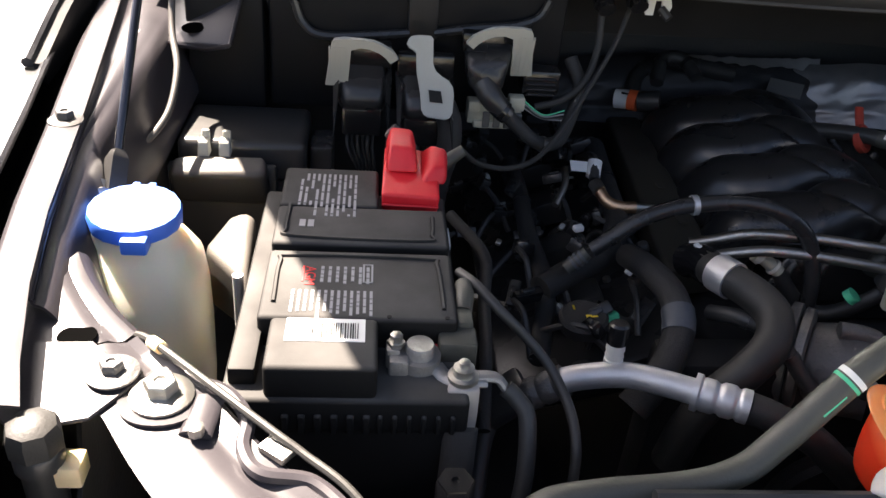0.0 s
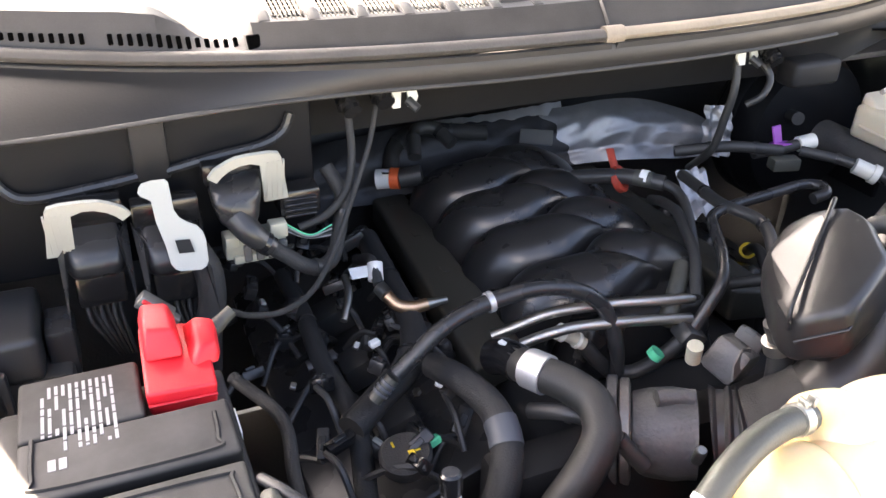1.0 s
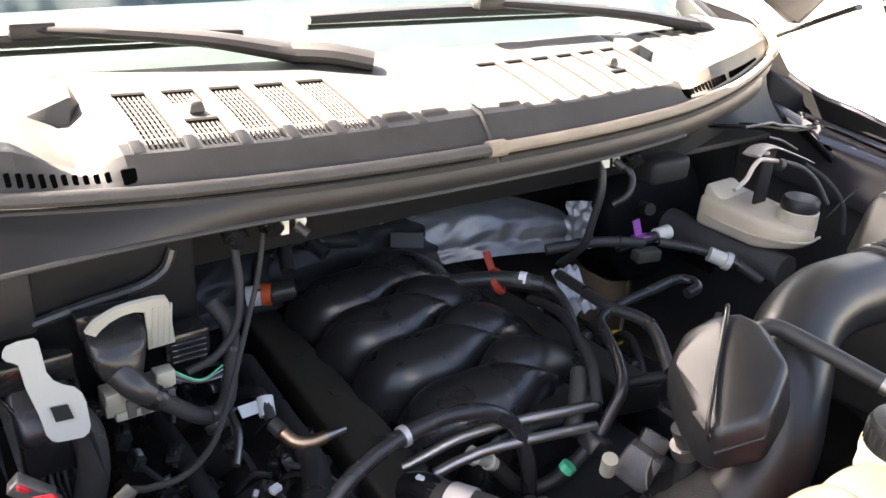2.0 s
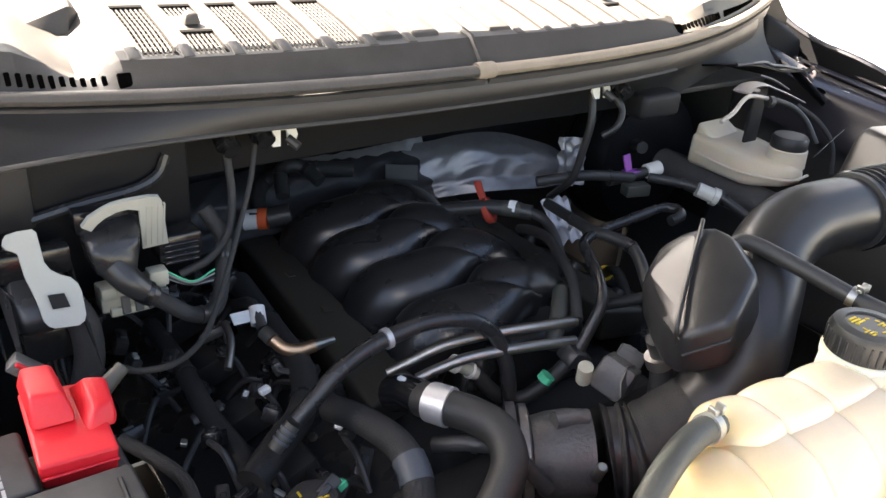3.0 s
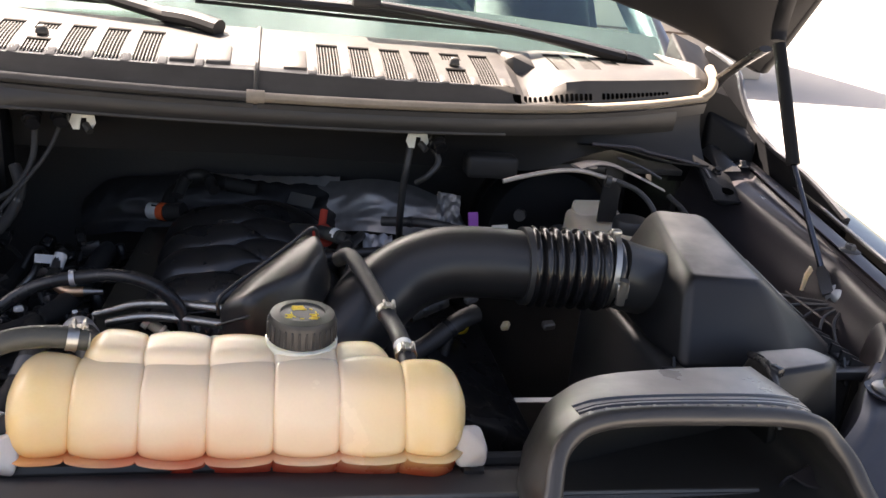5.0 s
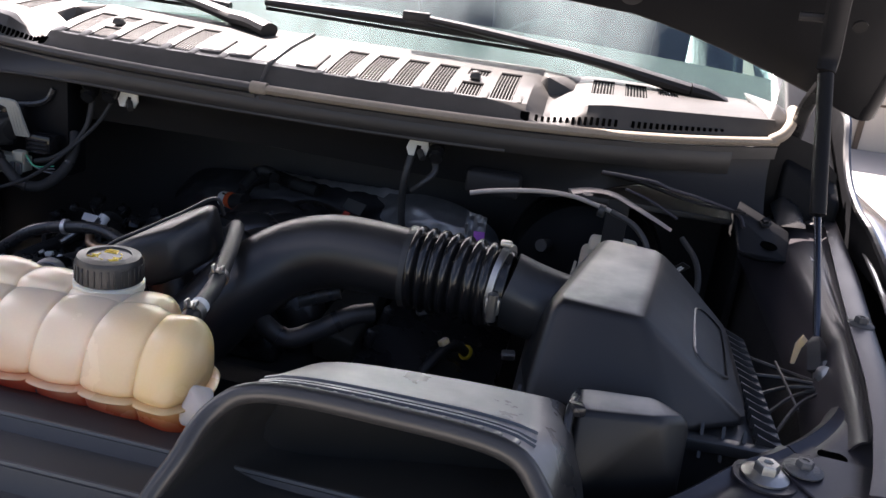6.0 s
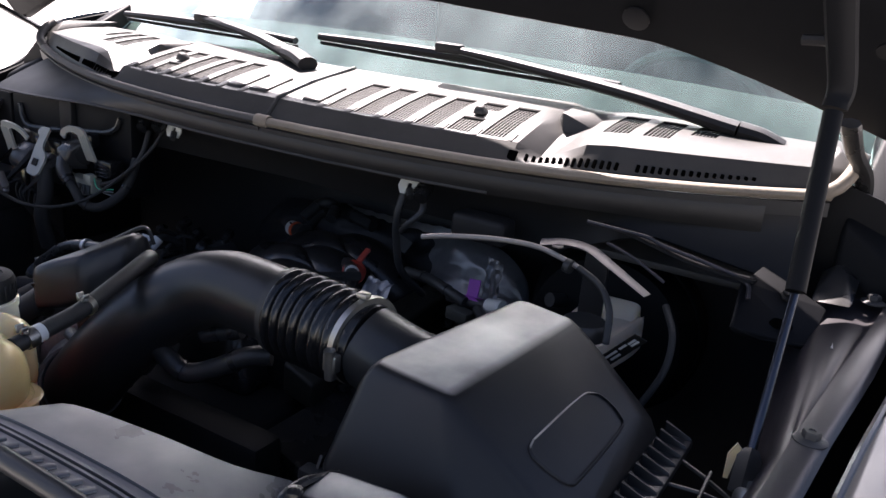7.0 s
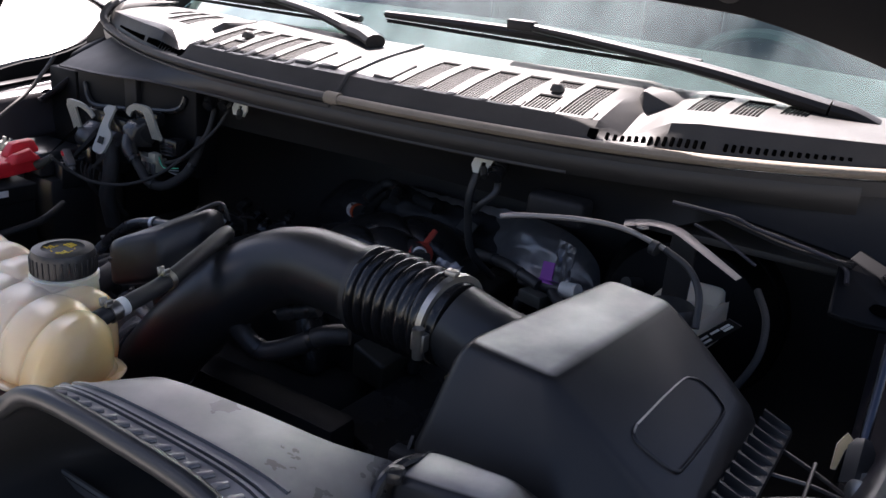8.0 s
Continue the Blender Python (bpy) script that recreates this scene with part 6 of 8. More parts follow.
def closed(pts, steps=4):
    n = len(pts)
    out = []
    for i in range(n):
        a, b, c, d = pts[i - 1], pts[i], pts[(i + 1) % n], pts[(i + 2) % n]
        for k in range(steps):
            t = k / steps
            out.append(0.5 * (2 * b + (c - a) * t + (2 * a - 5 * b + 4 * c - d) * t * t + (3 * b - 3 * c + d - a) * t ** 3))
    return out


outer_rings = [closed(duct_ring(f)) for f in np.linspace(0, 1, 12)]
cen = [sum(r, Vector()) / len(r) for r in outer_rings]
inner_rings = [[c + (p - c) * 0.94 for p in r] for r, c in zip(outer_rings, cen)]
bmd = loft(outer_rings, False)
bmd.verts.ensure_lookup_table()
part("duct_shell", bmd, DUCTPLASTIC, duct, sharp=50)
bmi = loft([[p + Vector((0, -0.004, 0)) * (k / 11) for p in r] for k, r in enumerate(inner_rings)], False)
bmi.verts.ensure_lookup_table()
nn = len(inner_rings[0])
bmi.faces.new([bmi.verts[k] for k in range(len(bmi.verts) - nn, len(bmi.verts))])
part("inner_wall", bmi, PLASTIC, duct, "dark inside of the duct", sharp=50)
lip = closed(duct_ring(0.0), 6)
part("mouth_lip", sweep(lip + [lip[0]], 0.0078, 10), PLASTIC, duct, "rounded lip round the open mouth")


def duct_top(x, f, lift=0.0):
    """A point on the duct's upper face: x across, f from the mouth back."""
    ring = [p for p in closed(duct_ring(f), 6)[12:36]]
    ring.sort(key=lambda p: p.x)
    xs_ = [p.x for p in ring]
    return Vector((x, float(np.interp(x, xs_, [p.y for p in ring])), float(np.interp(x, xs_, [p.z for p in ring])) + lift))


for k in range(15):
    x = 0.272 + 0.0135 * k
    a, b = duct_top(x, 0.04), duct_top(x + 0.004, 0.20)
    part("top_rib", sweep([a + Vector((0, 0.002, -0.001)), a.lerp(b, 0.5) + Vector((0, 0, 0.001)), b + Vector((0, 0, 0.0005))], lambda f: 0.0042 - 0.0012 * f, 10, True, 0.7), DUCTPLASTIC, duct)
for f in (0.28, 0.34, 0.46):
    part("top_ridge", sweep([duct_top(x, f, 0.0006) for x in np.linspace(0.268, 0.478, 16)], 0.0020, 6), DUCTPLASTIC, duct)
rest = thing("duct_support", (0.40, -0.80, 1.03), "worn grey-black panel below the duct's mouth", "plastic panel")
part("support_panel", sheet(lambda u, v: Vector((0.215 + 0.42 * u, -0.740 - 0.10 * v, 1.048 - 0.012 * v + 0.003 * math.sin(v * 9))), 16, 8, 0.003), COVERPLASTIC, rest)
part("raised_edge", tube([(0.252, -0.727, 1.052), (0.290, -0.722, 1.0545), (0.380, -0.718, 1.055), (0.470, -0.720, 1.0545), (0.500, -0.726, 1.052)], 0.0055, 10), COVERPLASTIC, rest, "paler rounded edge inside the mouth")
part("boss_ring", lathe([(0.010, 0), (0.017, 0.001), (0.017, 0.006), (0.012, 0.008), (0.010, 0.003)], (0.262, -0.772, 1.044), (0, -0.1, 1), 24), COVERPLASTIC, rest)
part("panel_seam", join(sweep([Vector((0.300, -0.782, 1.0445)), Vector((0.39, -0.775, 1.0455)), Vector((0.46, -0.772, 1.0455))], 0.0012, 6), sweep([Vector((0.460, -0.772, 1.0455)), Vector((0.475, -0.83, 1.041))], 0.0012, 6)), INKSHADE, rest)
cpl = thing("duct_coupler", (0.54, -0.53, 1.08), "black elbow joining the duct to the air filter box", "duct coupler")
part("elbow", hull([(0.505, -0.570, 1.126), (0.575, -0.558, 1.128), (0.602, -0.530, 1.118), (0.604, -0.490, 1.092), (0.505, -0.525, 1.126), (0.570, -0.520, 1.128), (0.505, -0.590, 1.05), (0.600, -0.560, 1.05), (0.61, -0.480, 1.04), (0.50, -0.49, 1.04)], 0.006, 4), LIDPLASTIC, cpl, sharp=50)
part("clip_band", tube([(0.503, -0.598, 1.080), (0.500, -0.580, 1.118), (0.503, -0.555, 1.127), (0.508, -0.520, 1.118)], 0.004, 8), SATIN, cpl)
part("latch", obox((0.506, -0.568, 1.126), (0.012, 0.014, 0.010), (0, 0, 20), 0.003), SATIN, cpl)

# ---------------------------------------------------------------- battery
bat = thing("car_battery", (-0.557, -0.37, 0.9), "black car battery with printed labels, partly in sunlight", "car battery")
BX0, BX1, BY0, BY1 = -0.638, -0.475, -0.512, -0.228
part("case", box((BX0, BY0, 0.895), (BX1, BY1, 1.052), 0.005, 3), DUSTBAT, bat)
part("rim", join(box((BX0 - 0.003, BY0 - 0.003, 1.030), (BX1 + 0.003, BY1 + 0.003, 1.060), 0.004, 3)), DUSTBAT, bat)
part("rear_lid", join(box((-0.622, -0.362, 1.058), (-0.478, -0.300, 1.088), 0.004, 3), box((-0.622, -0.300, 1.058), (-0.536, BY1, 1.088), 0.004, 3)), DUSTBAT, bat)
part("front_lid", join(box((-0.622, -0.458, 1.058), (-0.478, -0.368, 1.086), 0.004, 3), box((-0.612, -0.512, 1.058), (-0.536, -0.456, 1.086), 0.004, 3)), DUSTBAT, bat)
part("left_ledge", box((-0.637, -0.500, 1.058), (-0.618, -0.250, 1.074), 0.003, 2), DUSTBAT, bat)
part("lid_bead", join(tube([(-0.612, -0.300, 1.0885), (-0.612, -0.340, 1.0885), (-0.604, -0.352, 1.0885), (-0.500, -0.354, 1.0885), (-0.492, -0.344, 1.0885), (-0.490, -0.315, 1.0885)], 0.0018, 6), tube([(-0.612, -0.440, 1.0865), (-0.612, -0.388, 1.0865), (-0.602, -0.378, 1.0865), (-0.500, -0.378, 1.0865), (-0.490, -0.388, 1.0865), (-0.488, -0.445, 1.0865)], 0.0018, 6)), DUSTBAT, bat)
for k in range(6):
    part("case_rib", box((-0.60 + 0.011 * k, BY0 - 0.006, 1.032), (-0.595 + 0.011 * k, BY0 - 0.001, 1.048), 0.001, 1), DUSTBAT, bat)
    part("case_rib", box((-0.535 + 0.010 * k, BY0 - 0.006, 1.032), (-0.5315 + 0.010 * k, BY0 - 0.001, 1.048), 0.001, 1), DUSTBAT, bat)
for q in ((-0.530, -0.303), (-0.486, -0.303), (-0.528, -0.455), (-0.486, -0.455)):
    # Black dots paint the shade of small slots in the lid.
    part("key_slot", lathe([(0.0018, 0), (0.0018, 0.0006)], (q[0], q[1], 1.0862), (0, 0, 1), 10), INKSHADE, bat)
# print on the lids: lines run front to back
rnd = random.Random(4)
lab = []
for k in range(11):
    x = -0.606 + 0.0048 * k
    y = -0.242
    stop = -0.318 if k > 2 else -0.300
    while y > stop:
        w = rnd.uniform(0.006, 0.020)
        if rnd.random() > 0.12:
            lab.append(box((x, max(stop, y - w), 1.0880), (x + 0.0023, y, 1.0885), 0))
        y -= w + 0.002
tagged(part("printed_text", join(*lab), INK, bat, "rows of small grey print"), kind="stuff")
part("book_symbol", join(box((-0.602, -0.336, 1.088), (-0.597, -0.325, 1.0885), 0), box((-0.595, -0.336, 1.088), (-0.590, -0.325, 1.0885), 0)), INK, bat)
part("type_letters", words("AGM", 0.0115, (-0.5915, -0.393, 1.0862), (0, -1, 0), (1, 0, 0)), REDINK, bat, "red AGM letters")
part("red_underline", box((-0.594, -0.413, 1.086), (-0.5925, -0.392, 1.0865), 0), REDINK, bat)
lab2 = []
for k in range(7):
    x = -0.580 + 0.0058 * k
    y = -0.392
    while y > -0.412:
        w = rnd.uniform(0.003, 0.008)
        lab2.append(box((x, y - w, 1.0860), (x + 0.0024, y, 1.0865), 0))
        y -= w + 0.0012
for k in range(13):
    x = -0.600 + 0.0048 * k
    y = -0.424
    while y > -0.450:
        w = rnd.uniform(0.003, 0.010)
        lab2.append(box((x, y - w, 1.0860), (x + 0.0022, y, 1.0865), 0))
        y -= w + 0.0012
tagged(part("printed_text", join(*lab2), INK, bat, "rows of small white print"), kind="stuff")
part("brand_frame", join(box((-0.548, -0.413, 1.086), (-0.5465, -0.388, 1.0866), 0), box((-0.5415, -0.413, 1.086), (-0.540, -0.388, 1.0866), 0), box((-0.548, -0.413, 1.086), (-0.540, -0.4118, 1.0866), 0), box((-0.548, -0.389, 1.086), (-0.540, -0.388, 1.0866), 0)), INK, bat)
part("barcode_label", box((-0.600, -0.484, 1.0860), (-0.545, -0.459, 1.0866), 0), PAPER, bat, "white paper barcode label")
x = -0.582
while x < -0.550:
    w = rnd.uniform(0.0004, 0.0012)
    part("barcode_bar", box((x, -0.481, 1.0866), (x + w, -0.464, 1.0869), 0), INKSHADE, bat)
    x += w + rnd.uniform(0.0005, 0.0012)
for k in range(3):
    part("side_tear", obox((-0.4715, -0.29 - 0.075 * k, 1.050 - 0.01 * k), (0.002, 0.030, 0.010), (0, 0, 3 * k), 0.0005, 1), PAPER, bat, "torn white sticker on the edge")

# red cover on the rear terminal
rc = thing("terminal_cover", (-0.503, -0.25, 1.09), "bright red plastic cover on the battery's positive terminal", "terminal cover")
part("cover_body", join(hull([(-0.533, -0.282, 1.070), (-0.484, -0.286, 1.070), (-0.534, -0.286, 1.094), (-0.482, -0.290, 1.094), (-0.531, -0.204, 1.104), (-0.480, -0.214, 1.102), (-0.528, -0.196, 1.078), (-0.482, -0.204, 1.078)], 0.003, 3),
                        hull([(-0.531, -0.252, 1.098), (-0.500, -0.256, 1.100), (-0.530, -0.194, 1.102), (-0.501, -0.198, 1.102), (-0.527, -0.238, 1.119), (-0.506, -0.242, 1.119), (-0.526, -0.202, 1.122), (-0.506, -0.206, 1.122)], 0.003, 3),
                        hull([(-0.499, -0.268, 1.094), (-0.474, -0.262, 1.092), (-0.499, -0.212, 1.100), (-0.471, -0.220, 1.096), (-0.488, -0.258, 1.108), (-0.476, -0.254, 1.108), (-0.488, -0.226, 1.116), (-0.474, -0.230, 1.114)], 0.003, 3)), RED, rc)
part("cover_seam", sweep([Vector((-0.533, -0.2872, 1.084)), Vector((-0.483, -0.2892, 1.084))], 0.0012, 6), RED, rc)
part("cable_boot", tube([(-0.482, -0.218, 1.086), (-0.470, -0.212, 1.093), (-0.455, -0.208, 1.103)], lambda f: 0.0085 - 0.003 * f, 12), HOSE, rc, "dusty grey cable boot")

# front terminal, clamp and strap
nt = thing("negative_terminal", (-0.50, -0.475, 1.06), "dull metal battery clamp with a zinc bolt", "battery terminal")
part("post", lathe([(0.0115, 0), (0.0105, 0.026), (0.0095, 0.028), (0.002, 0.028)], (-0.506, -0.474, 1.050), (0, 0, 1), 24), LEAD, nt)
part("clamp_ring", lathe([(0.012, 0.006), (0.0155, 0.006), (0.0155, 0.019), (0.012, 0.019)], (-0.506, -0.474, 1.050), (0, 0, 1), 24), LEAD, nt)
part("clamp_jaw", join(box((-0.528, -0.488, 1.052), (-0.514, -0.468, 1.072), 0.002), box((-0.530, -0.480, 1.058), (-0.520, -0.466, 1.076), 0.002)), LEAD, nt)
part("clamp_bolt", join(lathe([(0.0065, 0), (0.0065, 0.003), (0.0045, 0.003), (0.0045, 0.009), (0.003, 0.010)], (-0.523, -0.473, 1.076), (0, 0, 1), 6)), STEEL, nt, "zinc clamp bolt")
part("arm", tube([(-0.494, -0.480, 1.062), (-0.487, -0.489, 1.060), (-0.476, -0.495, 1.062), (-0.460, -0.492, 1.060)], 0.0065, 10, 6, 0.55), LEAD, nt)
part("stud_nut", lathe([(0.011, 0), (0.011, 0.003), (0.0075, 0.004), (0.0075, 0.010), (0.004, 0.011), (0.004, 0.015), (0.002, 0.016)], (-0.476, -0.494, 1.064), (0, 0, 1), 24), STEEL, nt, "zinc flange nut")
part("lug", hull([(-0.487, -0.505, 1.062), (-0.465, -0.505, 1.062), (-0.487, -0.509, 1.030), (-0.465, -0.509, 1.030), (-0.487, -0.499, 1.064), (-0.465, -0.499, 1.064)], 0.001, 1), PALESTEEL, nt, "pale tinned strap lug")
part("lug_corrosion", box((-0.4868, -0.5112, 1.029), (-0.4652, -0.5085, 1.0315), 0.0005, 1), CHALK, nt, "yellowish corroded edge")
part("braided_strap", tube([(-0.476, -0.510, 1.032), (-0.477, -0.516, 1.00), (-0.478, -0.520, 0.96), (-0.474, -0.525, 0.92), (-0.468, -0.53, 0.86)], 0.0125, 10, 8, 0.45), DARK, nt, "black cloth-wrapped ground strap")
part("second_lug", tube([(-0.470, -0.492, 1.064), (-0.452, -0.488, 1.060), (-0.444, -0.490, 1.052)], 0.0055, 10, 6, 0.6), LEAD, nt)
part("second_cable", tube([(-0.444, -0.490, 1.052), (-0.436, -0.494, 1.046), (-0.428, -0.505, 1.034), (-0.430, -0.53, 0.99), (-0.445, -0.55, 0.94)], 0.0065, 12), RUBBER, nt)
part("current_sensor", join(box((-0.492, -0.472, 1.052), (-0.464, -0.448, 1.076), 0.003), box((-0.478, -0.452, 1.068), (-0.466, -0.432, 1.080), 0.002), tube([(-0.472, -0.432, 1.076), (-0.470, -0.418, 1.082), (-0.470, -0.404, 1.080)], 0.007, 10)), HOSE, nt, "grey sensor block with its plug")
part("red_seal", lathe([(0.010, 0), (0.010, 0.003), (0.005, 0.003)], (-0.498, -0.460, 1.062), (0, 0, 1), 20), RED, nt, "dull red felt washer")
hb = thing("support_stud", (-0.487, -0.580, 1.03), "dark hexagonal stud head in front of the battery", "stud")
part("hex", lathe([(0.0125, -0.02), (0.0125, 0.010), (0.0115, 0.012), (0.003, 0.012), (0.003, 0.010)], (-0.487, -0.580, 1.045), (0, 0, 1), 6), GLOSSY, hb)
part("shank", lathe([(0.011, -0.08), (0.011, -0.02)], (-0.487, -0.580, 1.045), (0, 0, 1), 16), GLOSSY, hb)
btray = thing("battery_tray", (-0.557, -0.37, 0.86), "black plastic battery tray", "battery tray")
part("tray_floor", box((-0.66, -0.53, 0.86), (-0.45, -0.21, 0.893), 0.006), PLASTIC, btray)
part("front_wall", box((-0.66, -0.545, 0.80), (-0.45, -0.532, 0.985), 0.004), PLASTIC, btray)
solid("hold_down_rod", tube([(-0.648, -0.372, 0.94), (-0.648, -0.372, 1.062)], 0.0045, 10), ALU, (-0.648, -0.372, 0.94), "bright hold-down rod beside the battery", "rod")

# ---------------------------------------------------------------- washer tank and passenger-side boxes
wt = thing("washer_fluid_tank", (-0.735, -0.35, 0.9), "cream washer fluid tank with a blue cap", "washer tank")
rings = []
for z, a, b, oy in ((0.86, 0.050, 0.060, -0.02), (0.93, 0.054, 0.070, -0.015), (0.99, 0.055, 0.068, -0.012), (1.03, 0.054, 0.060, -0.008), (1.055, 0.050, 0.050, -0.002), (1.070, 0.040, 0.040, 0.0), (1.078, 0.031, 0.031, 0.0), (1.090, 0.030, 0.030, 0.0)):
    rings.append([Vector((px, py, z)) for px, py in rounded(-0.735, -0.340 + oy, a + 0.003, b, 2.6, 28)])
part("tank_body", loft(rings), NATURAL, wt, sharp=60)
bc = part("filler_cap", lathe([(0.032, 0), (0.0365, 0.002), (0.037, 0.011), (0.0355, 0.0145), (0.020, 0.0165), (0.002, 0.017)], (-0.731, -0.342, 1.090), (0.02, -0.05, 1), 18), BLUE, wt, "blue snap cap")
part("cap_tab", join(box((-0.742, -0.313, 1.090), (-0.735, -0.300, 1.105), 0.002), box((-0.729, -0.313, 1.090), (-0.722, -0.300, 1.105), 0.002)), BLUE, bc)
part("cap_tab", box((-0.733, -0.386, 1.086), (-0.713, -0.370, 1.099), 0.002), BLUE, bc)
part("cap_symbol", join(tube([(-0.750, -0.345, 1.1072), (-0.742, -0.335, 1.1074), (-0.730, -0.334, 1.107)], 0.0008, 6), tube([(-0.742, -0.345, 1.1072), (-0.738, -0.332, 1.1074)], 0.0007, 6)), CLEAR, bc)
part("outlet_boss", lathe([(0.012, 0), (0.010, 0.02)], (-0.70, -0.42, 0.985), (1, -0.5, 0), 16), NATURAL, wt)
wl_ = thing("washer_line", (-0.72, -0.44, 1.06), "thin grey cable run along the fender", "cable")
part("cable_body", tube([(-0.720, -0.445, 1.052), (-0.704, -0.474, 1.080), (-0.689, -0.492, 1.093), (-0.670, -0.512, 1.097), (-0.633, -0.544, 1.094), (-0.596, -0.575, 1.090), (-0.579, -0.587, 1.086), (-0.546, -0.614, 1.078), (-0.51, -0.66, 1.05)], 0.0026, 8), DULLHOSE, wl_)
part("cable_clip", obox((-0.594, -0.582, 1.084), (0.020, 0.013, 0.005), (0, 0, -38), 0.001), STEEL, wl_, "steel cable clip")
part("cable_ferrule", ringed([(-0.689, -0.492, 1.093), (-0.670, -0.512, 1.097)], 0.0034, 0.012, 0.3, 0.001), YELLOWED, wl_)
hh = thing("fender_hose", (-0.73, -0.16, 1.10), "thin beige-grey hose rising beside the strut", "hose")
part("hose_body", tube([(-0.780, -0.210, 1.070), (-0.765, -0.195, 1.084), (-0.754, -0.17, 1.090), (-0.745, -0.14, 1.104), (-0.744, -0.10, 1.130), (-0.755, -0.06, 1.152), (-0.759, -0.03, 1.180), (-0.758, 0.0, 1.215)], 0.0036, 10), HEM, hh)
sh = thing("side_shelf", (-0.69, -0.25, 1.0), "dusty black plastic shelf beside the battery", "plastic shelf")
part("front_piece", hull([(-0.690, -0.300, 1.040), (-0.646, -0.345, 1.030), (-0.646, -0.270, 1.058), (-0.664, -0.262, 1.062), (-0.69, -0.30, 0.98), (-0.646, -0.345, 0.98), (-0.646, -0.265, 0.98), (-0.68, -0.262, 0.98)], 0.006, 3), DUSTY, sh)
part("rear_edge", hull([(-0.745, -0.176, 1.046), (-0.650, -0.176, 1.050), (-0.745, -0.150, 1.058), (-0.650, -0.150, 1.060), (-0.745, -0.168, 1.010), (-0.645, -0.168, 1.010), (-0.745, -0.150, 1.010), (-0.645, -0.150, 1.010)], 0.006, 3), DUSTY, sh)
part("rear_wall", box((-0.75, -0.16, 0.90), (-0.640, -0.148, 1.05), 0.004), PLASTIC, sh)
for dx in (0, 0.021):
    part("white_clip", join(hull([(-0.720 + dx, -0.152, 1.056), (-0.708 + dx, -0.152, 1.056), (-0.720 + dx, -0.138, 1.056), (-0.708 + dx, -0.138, 1.056), (-0.719 + dx, -0.150, 1.072), (-0.709 + dx, -0.150, 1.070), (-0.719 + dx, -0.140, 1.074), (-0.709 + dx, -0.140, 1.074)], 0.001, 1), box((-0.716 + dx, -0.142, 1.070), (-0.708 + dx, -0.138, 1.081), 0.001, 1)), STRAP, sh, "pale plastic clip")
fb = thing("fuse_box", (-0.67, -0.08, 1.0), "black fuse box with a smooth lid", "fuse box")
part("fuse_lid", box((-0.745, -0.135, 1.020), (-0.612, -0.035, 1.066), 0.008, 3), PLASTIC, fb)
part("fuse_base", box((-0.74, -0.13, 0.90), (-0.59, -0.04, 1.02), 0.006), PLASTIC, fb)
part("side_latch", box((-0.610, -0.11, 1.0), (-0.585, -0.06, 1.052), 0.004), SATIN, fb)
hv = thing("cabin_air_housing", (-0.48, 0.0, 1.1), "black plastic housing with raised lips below the cowl", "plastic housing")
part("housing_face", box((-0.66, -0.020, 1.060), (-0.33, 0.03, 1.215), 0.006), HOODBLACK, hv)
part("raised_lip", join(tube([(-0.632, -0.022, 1.185), (-0.622, -0.024, 1.160), (-0.600, -0.026, 1.148), (-0.540, -0.026, 1.152), (-0.505, -0.026, 1.156)], 0.005, 8), tube([(-0.478, -0.026, 1.158), (-0.43, -0.026, 1.166), (-0.385, -0.026, 1.172), (-0.362, -0.024, 1.182), (-0.352, -0.022, 1.20)], 0.005, 8)), SATIN, hv)
part("centre_rib", box((-0.508, -0.030, 1.150), (-0.474, -0.015, 1.222), 0.004), BLACKSTEEL, hv)
part("top_flange", sheet(lambda u, v: Vector((-0.66 + 0.33 * u, -0.022 + 0.03 * v, 1.214 + 0.006 * v)), 16, 4, 0.003), BLACKSTEEL, hv)
# Solid block whose near-black colour stands for a recess in shade.
part("recess_shade", box((-0.75, -0.02, 1.02), (-0.665, 0.02, 1.20), 0.006), HOODBLACK, hv)

